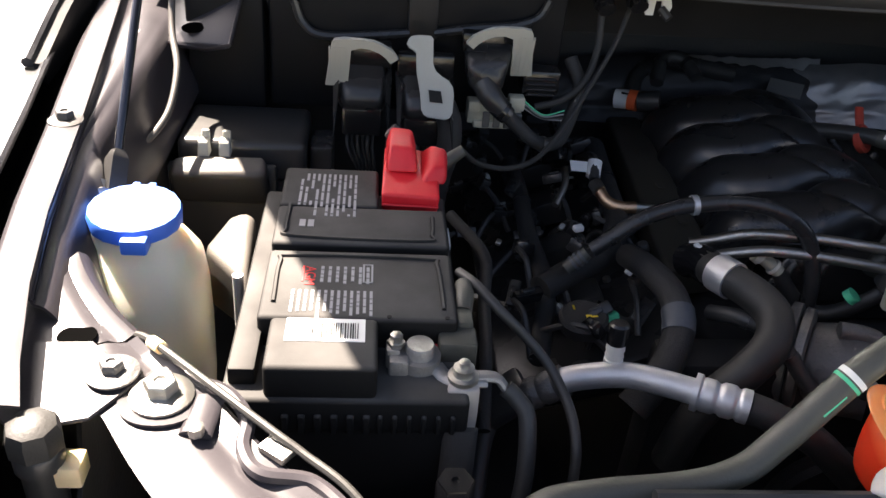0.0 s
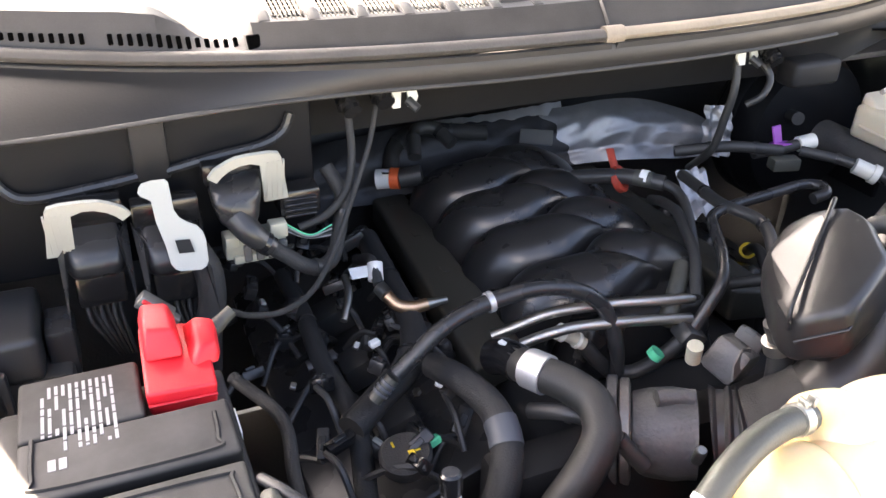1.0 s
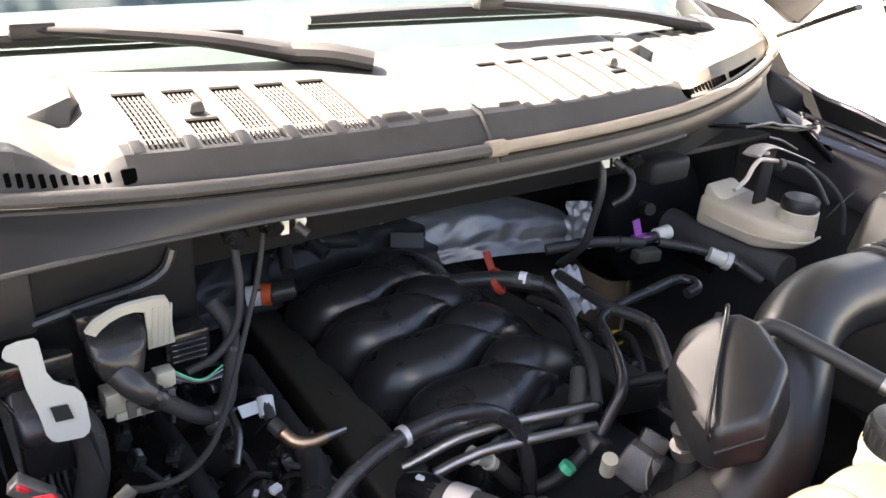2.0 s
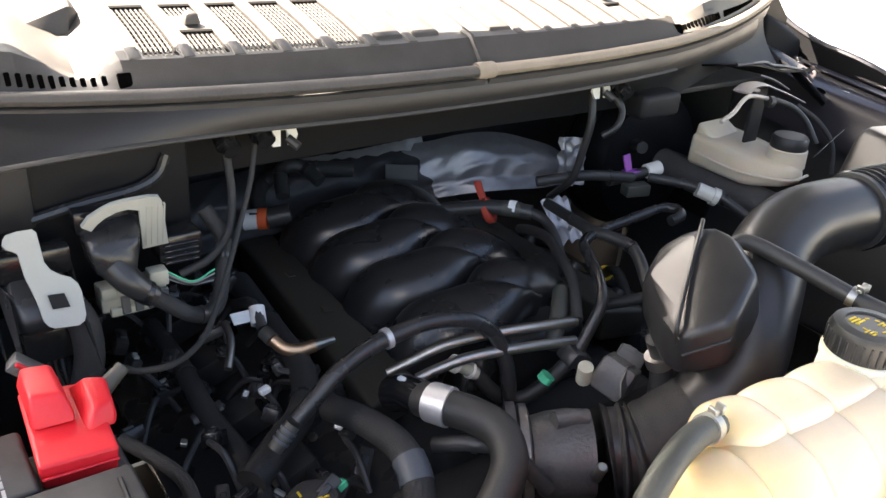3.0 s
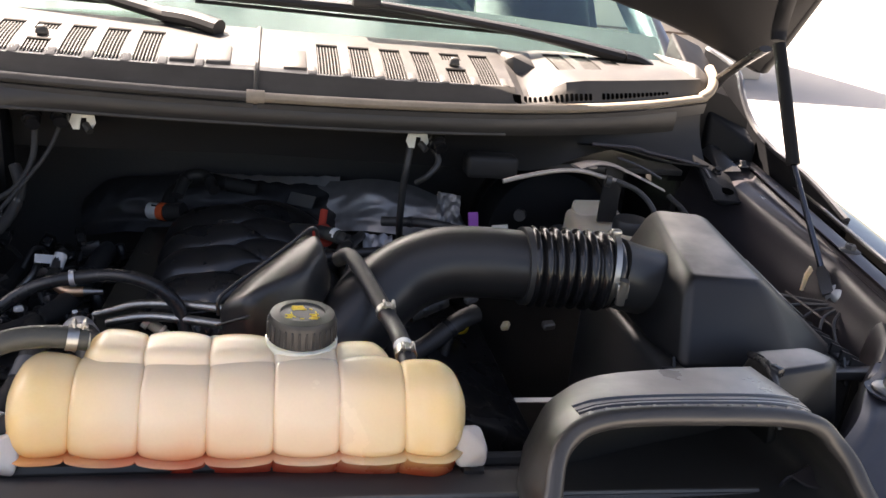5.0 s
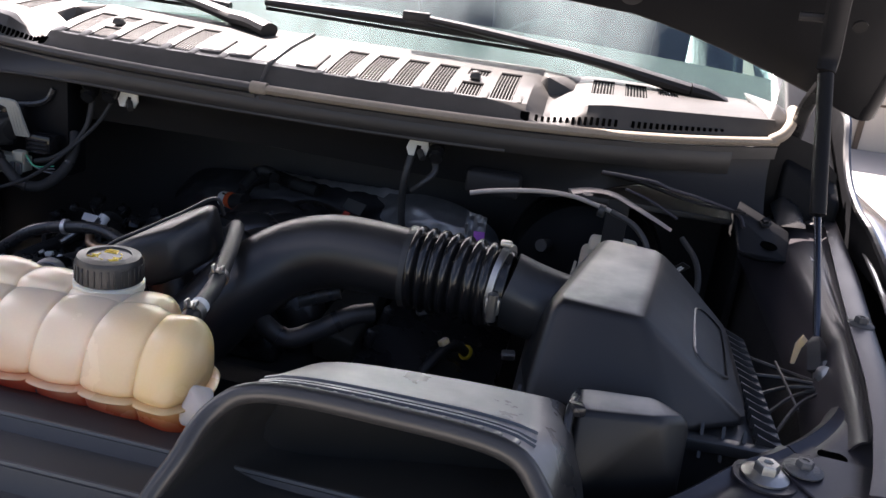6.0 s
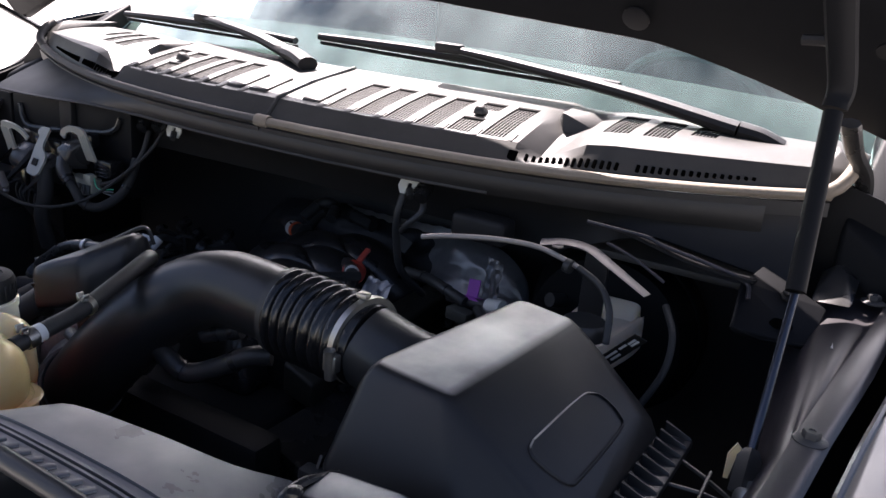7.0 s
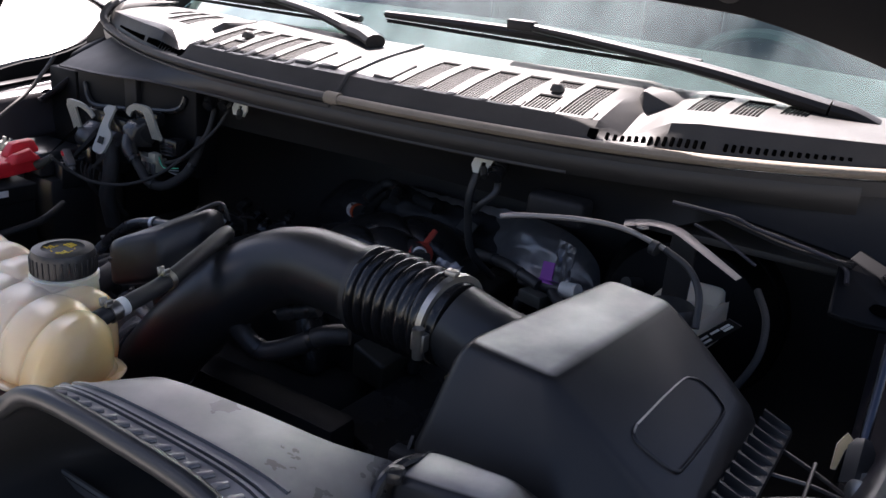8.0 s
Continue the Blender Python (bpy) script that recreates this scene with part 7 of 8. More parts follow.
# three harness connectors under pale grey lever straps
for k, (x, y, z) in enumerate(((-0.555, -0.070, 1.115), (-0.487, -0.080, 1.110), (-0.410, -0.075, 1.128))):
    c = thing("harness_connector", (x, y, z), "black harness connector held by a pale grey lever", "connector", "module connectors")
    if k == 2:
        part("plug_body", hull([(-0.446, -0.048, 1.154), (-0.390, -0.044, 1.160), (-0.446, -0.078, 1.150), (-0.398, -0.080, 1.156), (-0.443, -0.088, 1.136), (-0.404, -0.092, 1.140), (-0.438, -0.084, 1.116), (-0.410, -0.092, 1.112), (-0.440, -0.050, 1.108), (-0.396, -0.050, 1.108)], 0.006, 3), SATIN, c)
        part("plug_ledge", box((-0.448, -0.052, 1.146), (-0.392, -0.034, 1.168), 0.003), GLOSSY, c)
        part("boot", tube([(-0.424, -0.080, 1.124), (-0.416, -0.090, 1.112), (-0.406, -0.093, 1.101), (-0.396, -0.094, 1.092)], lambda f: 0.0145 - 0.004 * f, 14, 6), SATIN, c)
        part("cable_tie", sweep([Vector((-0.404, -0.0935, 1.099)), Vector((-0.400, -0.094, 1.096))], 0.0118, 14), GLOSSY, c)
        part("side_plug", join(box((-0.378, -0.060, 1.104), (-0.335, -0.030, 1.132), 0.004), *[box((-0.374, -0.064, 1.104 + 0.006 * j), (-0.340, -0.058, 1.107 + 0.006 * j), 0.001, 1) for j in range(4)]), GLOSSY, c)
        for j, (m_, dz) in enumerate(((GREEN, 0.0), (INK, -0.003), (RUBBER, -0.006), (INK, -0.008))):
            part("thin_lead", tube([(-0.374, -0.063, 1.098 + dz), (-0.352, -0.072 + 0.003 * j, 1.086 + dz), (-0.326, -0.062, 1.088 + dz * 1.5)], 0.0009, 6), m_, c)
    else:
        part("plug_body", hull([(x - 0.030, y - 0.002, z - 0.002), (x + 0.030, y - 0.002, z - 0.002), (x - 0.028, y + 0.03, z + 0.024), (x + 0.028, y + 0.03, z + 0.024), (x - 0.026, y - 0.018, z - 0.006), (x + 0.026, y - 0.018, z - 0.006), (x - 0.022, y - 0.020, z - 0.026), (x + 0.022, y - 0.020, z - 0.026), (x - 0.026, y + 0.03, z - 0.05), (x + 0.026, y + 0.03, z - 0.05)], 0.009, 4), SATIN, c)
        part("plug_ledge", box((x - 0.031, y + 0.012, z + 0.010), (x + 0.031, y + 0.034, z + 0.036), 0.003), GLOSSY, c)
        part("lower_shell", box((x - 0.022, y - 0.014, z - 0.060), (x + 0.022, y + 0.028, z - 0.026), 0.004), GLOSSY, c)
        if k == 1:
            part("loom", tube([(x + 0.020, y - 0.010, z - 0.010), (x + 0.028, y - 0.016, z - 0.030), (x + 0.028, y - 0.020, z - 0.060), (x + 0.020, y - 0.022, z - 0.095), (x + 0.016, y - 0.010, z - 0.150)], 0.0135, 14), TAPE, c, "taped loom out of the connector")
        for r_ in range(6):
            xo = -0.016 + 0.006 * r_
            part("lead", tube([(x + xo, y - 0.004 + 0.004 * (r_ % 3), z - 0.056), (x + xo * 0.9, y - 0.012 + 0.008 * (r_ % 2), z - 0.075), (x + xo * 0.7 + 0.006, y - 0.006, z - 0.100), (x + xo * 0.5 + 0.012, y + 0.02, z - 0.14)], 0.0020, 6, 5), TAPE, c)
    if k == 1:
        out = [(-0.0195, 0.0026), (-0.0165, 0.006), (-0.0081, 0.0075), (0.004, 0.0072), (0.0068, 0.004), (0.0072, -0.0224), (0.0105, -0.030), (0.017, -0.0355), (0.0245, -0.0395), (0.0290, -0.046), (0.0305, -0.054), (0.0295, -0.0736), (0.027, -0.079), (0.022, -0.0815), (0.0035, -0.0795), (-0.001, -0.077), (-0.004, -0.0713), (-0.0055, -0.0542), (-0.010, -0.0314), (-0.011, -0.0115), (-0.0145, -0.0085), (-0.019, -0.006), (-0.0212, -0.0021)]
        lo2, up2 = Vector((-0.488, -0.070, 1.161)), Vector((0, 0.54, 0.84)).normalized()
        part("lever", plate(out, 0.004, lo2 + Vector((0, 0.0034, -0.002)), (1, 0, 0), up2), STRAP, c, "pale grey lever with a square eye")
        # Black plate on the lever paints the shade of its eye.
        part("lever_eye", plate([(0.0031, -0.0517), (0.0162, -0.0526), (0.0185, -0.0652), (0.0047, -0.0643)], 0.0012, lo2 + Vector((0, -0.0005, 0.0015)), (1, 0, 0), up2), INKSHADE, c)
    else:
        # flat hook: a fluted upright and an arm that arches over the plug
        s, o = (-1, Vector((-0.588, -0.085, 1.157))) if k == 0 else (1, Vector((-0.376, -0.072, 1.174)))
        hook = [(0.0, 0.004), (0.007, -0.048), (-0.017, -0.049), (-0.0203, -0.002), (-0.030, 0.0015), (-0.0400, 0.0005), (-0.050, -0.004), (-0.057, -0.010), (-0.062, -0.0165), (-0.070, -0.0100), (-0.064, -0.001), (-0.0525, 0.0063), (-0.044, 0.0100), (-0.033, 0.0115), (-0.0129, 0.0120), (-0.003, 0.010)]
        hook = [(s * u, v) for u, v in hook]
        part("lever", plate(hook if s > 0 else hook[::-1], 0.004, o, (1, 0, 0), (0, -0.3, 1)), STRAP, c, "pale grey lever")
        part("lever_fluting", join(*[obox(o + Vector((s * (-0.0135 + 0.0052 * j), 0.003, -0.022)), (0.0016, 0.003, 0.046), (16, 0, 0), 0) for j in range(4)]), STRAP, c)
gp2 = thing("green_grey_plug", (-0.415, -0.055, 1.075), "pale grey-green plug among black wiring", "connector")
part("plug_shell", join(box((-0.437, -0.068, 1.070), (-0.376, -0.045, 1.094), 0.002), box((-0.430, -0.072, 1.066), (-0.390, -0.058, 1.075), 0.002), box((-0.437, -0.074, 1.086), (-0.424, -0.060, 1.098), 0.002), box((-0.392, -0.072, 1.088), (-0.374, -0.056, 1.104), 0.002)), SAGE, gp2)
for r_ in range(4):
    part("plug_cell", box((-0.420 + 0.012 * r_, -0.074, 1.068), (-0.412 + 0.012 * r_, -0.069, 1.086), 0.001, 1), STRAPDARK, gp2)
pp = thing("pale_plug", (-0.514, -0.140, 1.08), "pale dirty plug with a red clip behind the battery", "connector")
part("plug_shell", join(obox((-0.513, -0.142, 1.079), (0.034, 0.014, 0.014), (0, 42, -12), 0.002), obox((-0.500, -0.145, 1.066), (0.012, 0.010, 0.009), (0, 42, -12), 0.002)), CAST, pp)
part("red_clip", obox((-0.519, -0.148, 1.088), (0.010, 0.005, 0.004), (0, 42, -12), 0.001, 1), RED, pp)

# ---------------------------------------------------------------- wiring looms
LOOMS = [
    ([(-0.400, -0.094, 1.096), (-0.386, -0.094, 1.083), (-0.360, -0.096, 1.063), (-0.334, -0.084, 1.060), (-0.316, -0.056, 1.080), (-0.308, -0.040, 1.110), (-0.318, -0.020, 1.135)], 0.0080, TAPE, "thick tape-wrapped wiring loom"),
    ([(-0.256, -0.01, 1.20), (-0.272, -0.03, 1.16), (-0.300, -0.06, 1.12), (-0.335, -0.10, 1.08), (-0.368, -0.14, 1.064), (-0.404, -0.17, 1.066), (-0.436, -0.185, 1.078), (-0.457, -0.208, 1.102)], 0.0028, TAPE, "thin black cable drooping to the battery"),
    ([(-0.290, -0.015, 1.19), (-0.292, -0.03, 1.15), (-0.305, -0.05, 1.12), (-0.330, -0.06, 1.10), (-0.36, -0.06, 1.09)], 0.0042, TAPE, "black wiring branch below the cowl"),
    ([(-0.46, -0.19, 1.02), (-0.43, -0.25, 1.01), (-0.435, -0.31, 1.00), (-0.44, -0.38, 0.99), (-0.445, -0.44, 0.96)], 0.006, TAPE, "wiring loom beside the battery"),
    ([(-0.472, -0.385, 1.080), (-0.460, -0.405, 1.082), (-0.442, -0.425, 1.072), (-0.420, -0.432, 1.052), (-0.400, -0.445, 1.032), (-0.388, -0.475, 1.016), (-0.386, -0.500, 1.000), (-0.388, -0.515, 0.97)], 0.0042, RUBBER, "thin black cable beside the battery"),
    ([(-0.36, -0.22, 0.95), (-0.32, -0.19, 0.955), (-0.28, -0.16, 0.96), (-0.25, -0.10, 0.962), (-0.24, 0.0, 0.96), (-0.23, 0.12, 0.96)], 0.015, TAPE, "wrapped loom along the valve cover"),
    ([(-0.35, 0.10, 0.94), (-0.35, 0.0, 0.945), (-0.355, -0.10, 0.945), (-0.35, -0.20, 0.94), (-0.37, -0.30, 0.92)], 0.011, TAPE, "lower wrapped loom along the valve cover"),
    ([(-0.155, 0.225, 0.99), (-0.14, 0.26, 1.02), (-0.10, 0.27, 1.04), (-0.05, 0.25, 1.04), (0.0, 0.24, 1.035)], 0.012, TAPE, "loom behind the manifold"),
    ([(-0.13, 0.20, 1.03), (-0.115, 0.235, 1.055), (-0.085, 0.235, 1.055), (-0.07, 0.205, 1.04)], 0.010, RUBBER, "looped hose behind the manifold"),
    ([(-0.20, -0.28, 0.97), (-0.18, -0.31, 0.985), (-0.15, -0.33, 0.975), (-0.12, -0.36, 0.94)], 0.008, RUBBER, "black hose dipping by the timing cover"),
    ([(0.10, -0.20, 1.00), (0.13, -0.25, 1.03), (0.12, -0.29, 1.06), (0.08, -0.31, 1.07)], 0.007, RUBBER, "black hose below the resonator"),
    ([(0.225, -0.01, 1.195), (0.220, -0.02, 1.16), (0.218, -0.015, 1.12), (0.220, 0.0, 1.07), (0.23, 0.05, 1.02)], 0.0055, RUBBER, "black cable hanging from the cowl clip"),
    ([(0.255, -0.012, 1.195), (0.265, -0.03, 1.175), (0.250, -0.04, 1.155), (0.235, -0.03, 1.14)], 0.0045, RUBBER, "looped black cable by the cowl clip"),
    ([(0.20, 0.05, 1.05), (0.26, 0.02, 1.06), (0.30, 0.0, 1.06), (0.335, -0.01, 1.055)], 0.0078, RUBBER, "ribbed black hose to the fuel line"),
    ([(0.36, -0.02, 1.055), (0.40, -0.06, 1.05), (0.43, -0.10, 1.04), (0.45, -0.14, 1.02)], 0.0072, RUBBER, "black hose to the brake booster"),
    ([(0.16, -0.02, 1.05), (0.14, -0.08, 1.06), (0.12, -0.14, 1.07), (0.13, -0.2, 1.07), (0.10, -0.26, 1.05)], 0.0072, RUBBER, "black hose beside the manifold"),
    ([(0.62, -0.07, 1.150), (0.64, -0.10, 1.13), (0.645, -0.13, 1.10), (0.63, -0.15, 1.06)], 0.0040, TAPE, "black cable behind the air box"),
    ([(0.146, -0.388, 1.074), (0.157, -0.376, 1.050), (0.180, -0.368, 1.034), (0.210, -0.356, 1.044), (0.245, -0.340, 1.064), (0.268, -0.326, 1.068)], 0.0115, RUBBER, "dark bent hose below the intake tube"),
    ([(0.184, -0.346, 1.074), (0.206, -0.338, 1.081), (0.228, -0.331, 1.088)], 0.0095, RUBBER, "short black hose stub below the intake tube"),
]
for pts, r, m, label in LOOMS:
    if r < 0.007:
        solid("black_cable", tube(pts, r, 12, 8), m, pts[0], label, "cable")
        continue
    lm = thing("wiring_loom" if m is TAPE else "black_hose", pts[0], label, "wiring" if m is TAPE else "hose")
    part("loom_body" if m is TAPE else "hose_body", tube(pts, r, 12, 8), m, lm)
    for along in (0.30, 0.72):
        part("cable_tie" if m is TAPE else "hose_band", ringed(pts, r, 0.004 if m is TAPE else 0.006, along, 0.0011), SATIN, lm)

# ---------------------------------------------------------------- firewall details
foil = thing("foil_insulation", (0.04, 0.28, 1.0), "crinkled silver foil blanket along the firewall with a torn edge", "foil insulation")
EDGE_TOP = spline([(-0.300, 0.300, 0.985), (-0.262, 0.300, 1.020), (-0.222, 0.298, 1.030), (-0.170, 0.292, 1.036), (-0.088, 0.284, 1.047), (0.040, 0.288, 1.041), (0.110, 0.275, 1.046), (0.152, 0.252, 1.055), (0.195, 0.228, 1.068), (0.255, 0.224, 1.064), (0.300, 0.205, 1.056), (0.345, 0.172, 1.040), (0.362, 0.150, 1.015)], 10)
EDGE_LOW = spline([(-0.300, 0.262, 0.930), (-0.262, 0.245, 0.940), (-0.222, 0.235, 0.950), (-0.170, 0.235, 0.950), (-0.088, 0.238, 0.960), (0.040, 0.238, 0.960), (0.110, 0.226, 0.965), (0.152, 0.206, 0.975), (0.195, 0.180, 0.985), (0.255, 0.165, 0.985), (0.300, 0.150, 0.985), (0.340, 0.135, 0.990), (0.360, 0.130, 0.985)], 10)


def foil_fn(u, v):
    """A sagging blanket: folds a hand wide, creases a finger wide, and the sharp crumple of foil."""
    k = u * (len(EDGE_TOP) - 1)
    i = min(int(k), len(EDGE_TOP) - 2)
    a, b = EDGE_TOP[i].lerp(EDGE_TOP[i + 1], k - i), EDGE_LOW[i].lerp(EDGE_LOW[i + 1], k - i)
    p = a.lerp(b, v)
    w = Vector((p.x * 9, v * 1.2, 0.3))
    fine = Vector((p.x * 34, v * 4.0, 2.0))
    sharp_ = abs(noise.noise(Vector((p.x * 22 + v * 3, v * 3 - p.x * 9, 6.0))))
    return p + Vector((0, -0.8, 0.35)) * (0.014 * math.sin(math.pi * min(1, v * 1.3)) + 0.009 * noise.noise(w) + 0.0016 * noise.noise(fine) - 0.006 * sharp_)




def dark_stretch_end(v):
    """Where along the blanket the dark stretch gives way to bright foil."""
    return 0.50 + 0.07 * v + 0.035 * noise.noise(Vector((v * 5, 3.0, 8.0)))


part("dark_blanket", sheet(lambda u, v: foil_fn(dark_stretch_end(v) * u, v), 78, 26, 0.001), DULLFOIL, foil, "dark stretch of the blanket", sharp=50)
part("foil_sheet", sheet(lambda u, v: foil_fn(dark_stretch_end(v) + (1 - dark_stretch_end(v)) * u, v), 74, 26, 0.001), FOIL, foil, sharp=50)
part("torn_edge", sheet(lambda u, v: Vector((-0.090 + 0.238 * u, 0.281 - 0.012 * math.sin(math.pi * u) - 0.030 * max(0, u - 0.8), 1.0495 + 0.006 * u)) + Vector((0, -0.010 * v, -(0.004 + 0.014 * u * u + 0.004 * noise.noise(Vector((u * 9, 0, 1)))) * v + 0.003 * noise.noise(Vector((u * 14, v, 3))))), 60, 4, 0.001), TORNFOIL, foil, "bright torn strip along the upper edge", sharp=50)
part("foil_patch", sheet(lambda u, v: Vector((0.165 + 0.045 * u, -0.05 + 0.05 * v, 1.0 + 0.045 * v)) + Vector((0, 0, 1)) * 0.008 * noise.noise(Vector((u * 5, v * 4, 9))), 14, 14, 0.001), FOIL, foil, sharp=16)
part("foil_wrap", sheet(lambda u, v: Vector((0.300 + 0.036 * u, 0.118 - 0.02 * u - 0.012 * v, 1.083 - 0.075 * v)) + Vector((0, -1, 0)) * 0.008 * noise.noise(Vector((u * 4, v * 6, 19))), 14, 20, 0.001), FOIL, foil, sharp=30)
solid("bar_label", obox((0.078, 0.222, 1.024), (0.050, 0.024, 0.002), (50, 0, -30), 0.0006, 1), STRAPDARK, (0.078, 0.222, 1.024), "grey tag with printed bars behind the manifold", "tag")
for x in (-0.229, 0.233):
    hk = thing("cowl_clip", (x, -0.008, 1.2), "pale plastic clip on the cowl panel", "plastic clip", "cowl clips")
    part("clip_plate", plate([(-0.017, -0.004), (-0.012, 0.012), (0.0, 0.016), (0.013, 0.012), (0.017, -0.004), (0.012, -0.014), (0.005, -0.014), (0.005, 0.002), (-0.002, 0.002), (-0.004, -0.014), (-0.012, -0.014)], 0.003, (x, -0.014, 1.203), (1, 0, 0), (0, 0.25, 1)), WHITE, hk)
    part("clip_stem", tube([(x + 0.004, -0.02, 1.198), (x + 0.012, -0.03, 1.19)], 0.005, 8, 3), RUBBER, hk)
for x, y, z in ((-0.292, -0.02, 1.20), (-0.256, -0.02, 1.205), (0.262, -0.025, 1.198)):
    c = thing("vacuum_connector", (x, y, z), "small black connector under the cowl edge", "connector", "cowl connectors")
    part("connector_body", tube([(x, y + 0.01, z + 0.010), (x + 0.003, y - 0.012, z - 0.004)], 0.010, 10, 4), GLOSSY, c)
    part("connector_collar", join(*[sweep([Vector((x, y + 0.006 - 0.008 * k, z + 0.008 - 0.005 * k)), Vector((x, y + 0.002 - 0.008 * k, z + 0.005 - 0.005 * k))], 0.012, 10) for k in (0, 1)]), GLOSSY, c)
pur = thing("fuel_line_connector", (0.34, 0.0, 1.055), "purple-tagged fuel line connector with white ends", "fuel connector")
part("purple_tag", obox((0.338, 0.006, 1.072), (0.017, 0.003, 0.026), (-20, 0, 10), 0.0008, 1), PURPLE, pur, "purple locking tag")
part("purple_base", obox((0.343, 0.0, 1.056), (0.030, 0.014, 0.012), (0, 0, -10), 0.002), PURPLE, pur)
part("connector_tube", tube([(0.30, 0.005, 1.05), (0.345, -0.002, 1.054), (0.372, -0.006, 1.058)], 0.008, 12), RUBBER, pur)
part("white_end", tube([(0.368, -0.006, 1.058), (0.392, -0.010, 1.062)], 0.011, 14, 3), WHITE, pur, "white quick connector")
part("lower_block", obox((0.335, -0.020, 1.040), (0.040, 0.022, 0.018), (0, 0, -15), 0.003), HOSE, pur)
wc = thing("white_quick_connector", (0.41, -0.09, 1.04), "off-white quick connector on a black hose", "fuel connector")
part("sleeve", tube([(0.402, -0.078, 1.050), (0.420, -0.096, 1.042)], 0.011, 14, 3), WHITE, wc)
part("collar", tube([(0.418, -0.094, 1.043), (0.424, -0.100, 1.040)], 0.0135, 14, 2), WHITE, wc)

# brake fluid tank, booster and brackets on the driver's side
bk = thing("brake_fluid_tank", (0.52, -0.07, 1.03), "aged beige brake fluid tank with a black cap", "brake fluid tank")
part("tank_body", hull([(0.490, 0.02, 1.045), (0.58, 0.02, 1.045), (0.492, 0.02, 1.096), (0.578, 0.02, 1.100), (0.488, -0.09, 1.045), (0.560, -0.12, 1.045), (0.490, -0.09, 1.090), (0.562, -0.12, 1.086), (0.512, -0.150, 1.06), (0.555, -0.150, 1.06), (0.512, -0.148, 1.088), (0.558, -0.148, 1.088)], 0.009, 3), BRAKEPLASTIC, bk)
part("moulded_seam", tube([(0.4865, 0.0, 1.068), (0.4855, -0.088, 1.066), (0.509, -0.153, 1.072), (0.557, -0.153, 1.072)], 0.0022, 6), BRAKEPLASTIC, bk)
part("top_step", hull([(0.500, -0.02, 1.094), (0.570, -0.02, 1.094), (0.502, 0.018, 1.112), (0.570, 0.018, 1.114), (0.500, 0.02, 1.09), (0.572, 0.02, 1.09)], 0.005, 3), BRAKEPLASTIC, bk)
part("filler_neck", lathe([(0.030, -0.02), (0.029, 0.006), (0.026, 0.008)], (0.545, -0.118, 1.100), (0, 0, 1), 26), BRAKEPLASTIC, bk)
part("black_cap", lathe([(0.026, 0.006), (0.027, 0.008), (0.027, 0.022), (0.024, 0.026), (0.002, 0.026)], (0.545, -0.118, 1.100), (0, 0, 1), 28), RUBBER, bk)
part("master_cylinder", tube([(0.51, 0.10, 1.02), (0.51, -0.02, 1.02), (0.51, -0.14, 1.02)], 0.026, 16), CASTDARK, bk)
part("cylinder_outlet", tube([(0.490, -0.06, 1.02), (0.468, -0.07, 1.022)], 0.009, 10, 3), CASTDARK, bk)
bo = thing("brake_booster", (0.50, 0.2, 1.02), "black round brake booster behind the fluid tank", "brake booster")
part("vacuum_port", tube([(0.44, 0.085, 1.06), (0.43, 0.06, 1.065)], 0.010, 12, 3), RUBBER, bo)
part("rim_band", lathe([(0.127, 0.036), (0.130, 0.04), (0.130, 0.07), (0.127, 0.074)], (0.50, 0.10, 1.02), (0, 1, 0), 40), HOODBLACK, bo)
part("drum", lathe([(0.06, -0.02), (0.11, 0.0), (0.125, 0.03), (0.125, 0.08), (0.10, 0.11)], (0.50, 0.10, 1.02), (0, 1, 0), 40), HOODBLACK, bo)
brk = thing("cable_bracket", (0.53, -0.07, 1.17), "pale dusty steel bracket carrying a cable", "bracket")
part("bracket_plate", join(sweep(spline([(0.462, -0.074, 1.189), (0.490, -0.066, 1.194), (0.520, -0.066, 1.193), (0.548, -0.074, 1.184), (0.575, -0.082, 1.174), (0.602, -0.088, 1.163)], 8), lambda f: 0.0135 - 0.006 * f, 10, True, 0.16), plate([(0.007 * math.cos(a), 0.006 * math.sin(a)) for a in np.linspace(0, 2 * math.pi, 16, endpoint=False)], 0.002, (0.486, -0.080, 1.190), (1, 0, 0.05), (0, 1, 0))), PALESTEEL, brk)
part("bracket_leg", box((0.515, -0.063, 1.10), (0.545, -0.057, 1.186), 0.002), BLACKSTEEL, brk)
part("carried_cable", tube([(0.335, -0.140, 1.180), (0.366, -0.134, 1.187), (0.42, -0.108, 1.190), (0.465, -0.090, 1.187), (0.505, -0.090, 1.179), (0.520, -0.093, 1.176)], 0.0032, 10), PALESTEEL, brk, "thin bright sleeved cable")
part("cable_tail", tube([(0.520, -0.093, 1.176), (0.552, -0.104, 1.165), (0.572, -0.120, 1.145), (0.580, -0.14, 1.115)], 0.0040, 10), RUBBER, brk)
part("cable_clip", ringed([(0.50, -0.092, 1.176), (0.540, -0.100, 1.170)], 0.0065, 0.008, 0.1, 0.002), RUBBER, brk)
rl = thing("cowl_side_rail", (0.62, -0.03, 1.19), "black steel rail with a folded edge", "bracket")
# Shade on the shelf is painted black, sun on its edges paler.
part("rail_sheet", sheet(lambda u, v: Vector((0.50 + 0.20 * u, -0.030 + 0.062 * v, 1.2115 - 0.026 * u - 0.014 * v + 0.003 * math.sin(u * 7))), 16, 4, 0.003), HOODBLACK, rl)
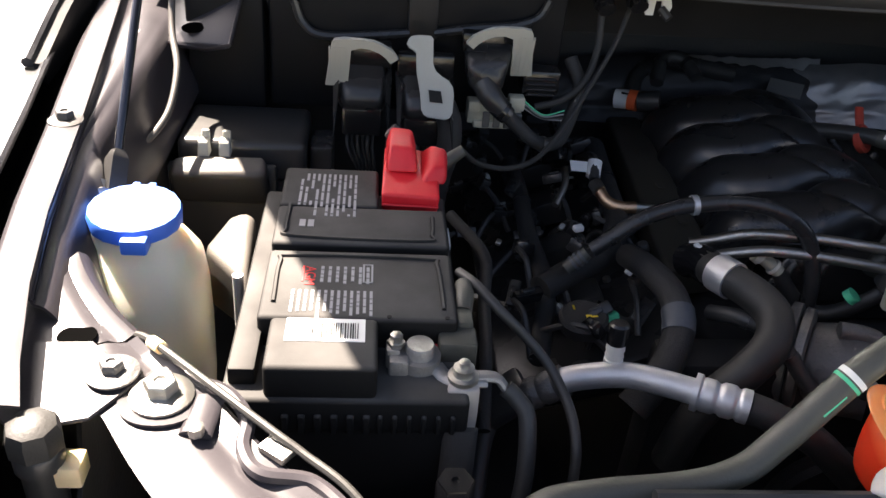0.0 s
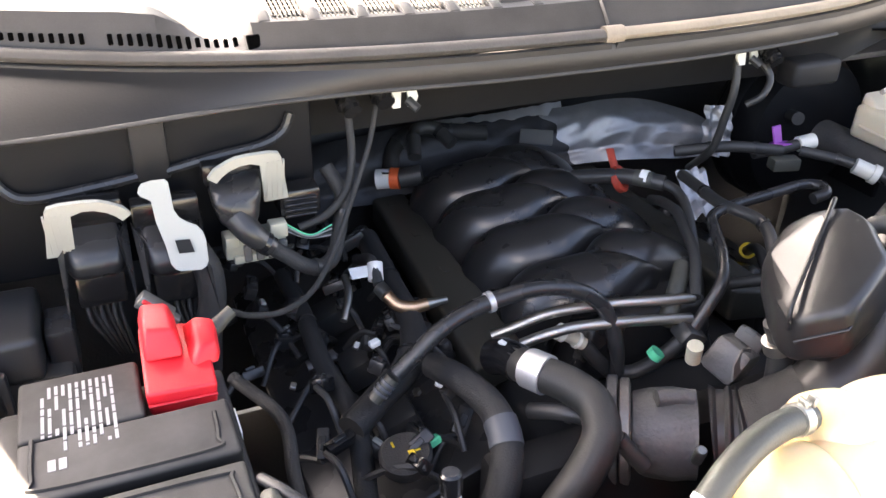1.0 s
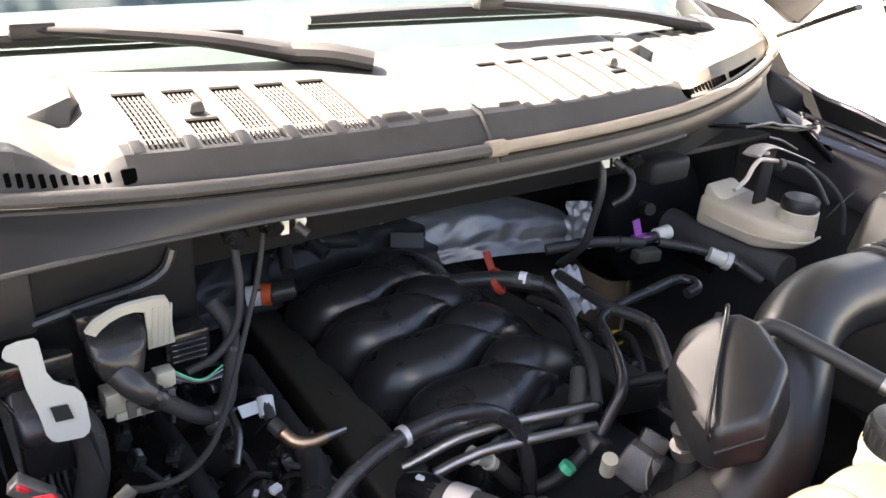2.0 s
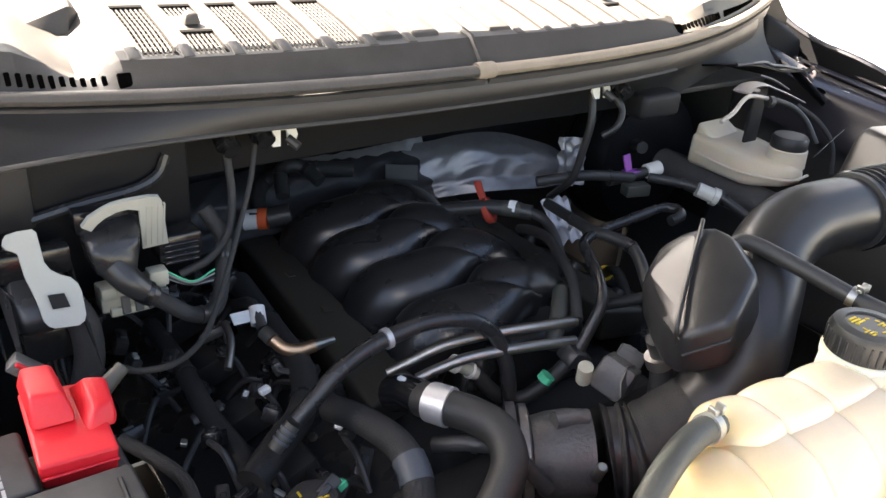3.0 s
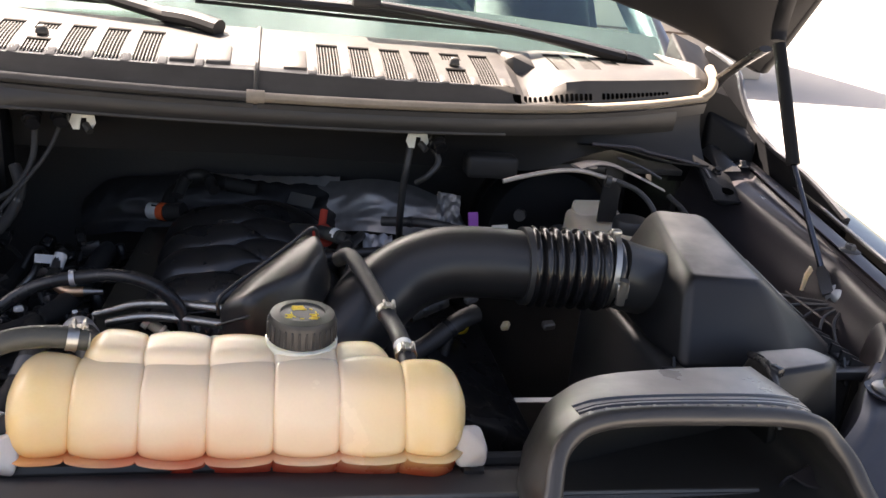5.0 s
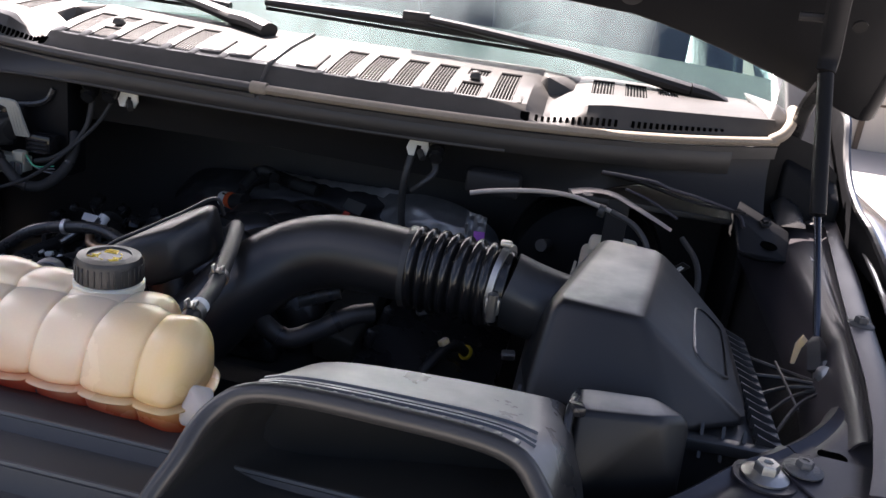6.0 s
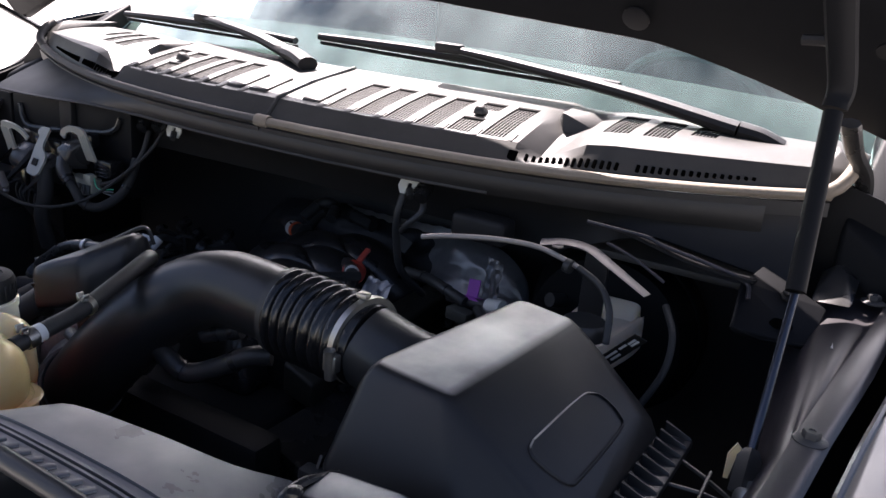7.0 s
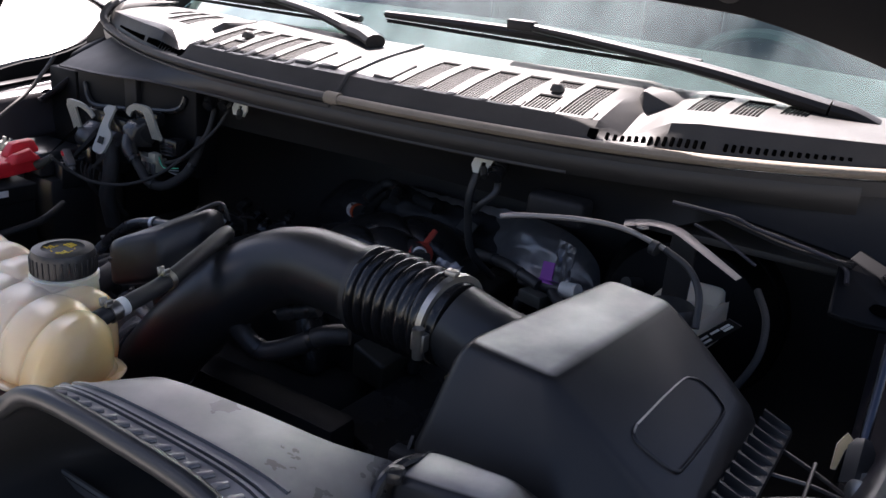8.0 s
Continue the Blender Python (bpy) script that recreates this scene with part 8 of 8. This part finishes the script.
part("rail_edge", sweep(spline([(0.500, -0.030, 1.214), (0.545, -0.030, 1.213), (0.575, -0.027, 1.211), (0.595, -0.027, 1.205), (0.640, -0.026, 1.198), (0.690, -0.024, 1.186), (0.700, -0.040, 1.172)], 6), 0.0026, 8), ECOAT, rl, "folded edge in paler paint standing for sun on it")
part("lower_edge", sweep(spline([(0.535, -0.050, 1.200), (0.570, -0.052, 1.190), (0.610, -0.056, 1.172)], 6), 0.0020, 8), ECOAT, rl)
part("rail_bolt", lathe([(0.007, 0), (0.007, 0.003), (0.005, 0.004), (0.005, 0.008)], (0.379, 0.006, 1.162), (0, -1, 0.2), 12), PALESTEEL, rl)
ct = thing("cable_label", (0.60, -0.148, 1.123), "black cable tag with pale print", "tag")
ux_, uy_ = Vector((0.62, -0.25, 0.72)).normalized(), Vector((-0.55, -0.45, 0.45)).normalized()
uy_ = (uy_ - ux_ * uy_.dot(ux_)).normalized()
part("tag_plate", plate([(-0.032, -0.008), (0.032, -0.008), (0.032, 0.008), (-0.032, 0.008)], 0.0015, (0.601, -0.148, 1.118), ux_, uy_), INKSHADE, ct)
nz_ = ux_.cross(uy_)
for a0, a1, b0 in ((-0.026, -0.004, 0.002), (0.000, 0.012, 0.002), (-0.022, -0.006, -0.004), (0.014, 0.026, 0.001), (0.014, 0.026, -0.003), (-0.030, -0.027, -0.004)):
    part("print_bar", plate([(a0, b0), (a1, b0), (a1, b0 + 0.0028), (a0, b0 + 0.0028)], 0.0005, Vector((0.601, -0.148, 1.118)) + nz_ * 0.0015, ux_, uy_), PAPER, ct)
solid("side_junction_box", box((0.31, -0.03, 1.150), (0.39, 0.01, 1.185), 0.008, 3), BLACKSTEEL, (0.35, -0.03, 1.17), "black box under the cowl", "junction box")

# small pale plugs and bolt heads among the dark wiring
rnd = random.Random(9)
for x, y, z, sx, m in ((-0.300, -0.115, 0.965, 0.012, PAPER), (-0.318, -0.108, 0.962, 0.009, STEEL), (-0.262, -0.205, 0.968, 0.011, PAPER), (-0.345, -0.205, 0.945, 0.012, STEEL), (-0.365, -0.22, 0.94, 0.010, WHITE), (-0.292, -0.262, 0.948, 0.014, GREEN), (-0.36, -0.13, 0.95, 0.008, STEEL), (-0.40, -0.16, 0.97, 0.008, STEEL), (0.340, -0.225, 1.002, 0.014, YELLOWED), (0.421, -0.173, 0.978, 0.018, CAST), (0.300, -0.180, 1.020, 0.018, STRAPDARK)):
    solid("small_plug", obox((x, y, z), (sx, sx * 0.75, sx * 0.6), (rnd.uniform(-30, 30), rnd.uniform(-30, 30), rnd.uniform(0, 90)), sx * 0.12, 1), m, (x, y, z), "small pale plug among dark wiring", "plug", "small plugs")

solid("lock_ring", lathe([(0.0085, -0.002), (0.0120, -0.003), (0.0128, 0.0), (0.0120, 0.003), (0.0085, 0.002), (0.0085, -0.002)], (0.343, 0.016, 0.880), (-0.6, -0.6, 0.5), 20), YELLOW, (0.343, 0.016, 0.88), "small yellow lock ring on a black line", "lock ring")
solid("black_line", tube([(0.350, 0.030, 0.868), (0.343, 0.016, 0.880), (0.332, -0.004, 0.897), (0.320, -0.030, 0.905), (0.300, -0.070, 0.890), (0.280, -0.11, 0.85)], 0.0080, 10), RUBBER, (0.343, 0.016, 0.88), "black line below the fuel connector", "pipe")

# clutter of small black plugs and thin leads over the valve cover
rnd = random.Random(21)
for k in range(46):
    x, y = rnd.uniform(-0.43, -0.22), rnd.uniform(-0.30, 0.16)
    z = 0.925 + 0.04 * rnd.random() + 0.06 * max(0.0, y)
    a, b, c = rnd.uniform(0.014, 0.034), rnd.uniform(0.010, 0.018), rnd.uniform(0.010, 0.018)
    rot = (rnd.uniform(-35, 35), rnd.uniform(-35, 35), rnd.uniform(0, 180))
    w = thing("wiring_plug", (x, y, z), "small black wiring plug on the valve cover", "connector", "valve cover plugs")
    m = pose(x, y, z, *rot)
    part("plug_shell", turned(box((-a / 2, -b / 2, -c / 2), (a / 2, b / 2, c / 2), 0.002, 2), m), rnd.choice((PLASTIC, SATIN, GLOSSY)), w)
    part("latch", turned(box((-a / 4, -b / 4, c / 2 - 0.001), (a / 5, b / 4, c / 2 + 0.003), 0.0008, 1), m), SATIN if k % 6 else STRAP, w)
    q = m @ Vector((-a / 2, 0, 0))
    e = Vector((x + rnd.uniform(-0.05, 0.05), y + rnd.uniform(-0.06, 0.06), z - rnd.uniform(0.01, 0.04)))
    part("lead", tube([q, q.lerp(e, 0.5) + Vector((0, 0, rnd.uniform(0.0, 0.018))), e], 0.0035, 7, 6), RUBBER, w)
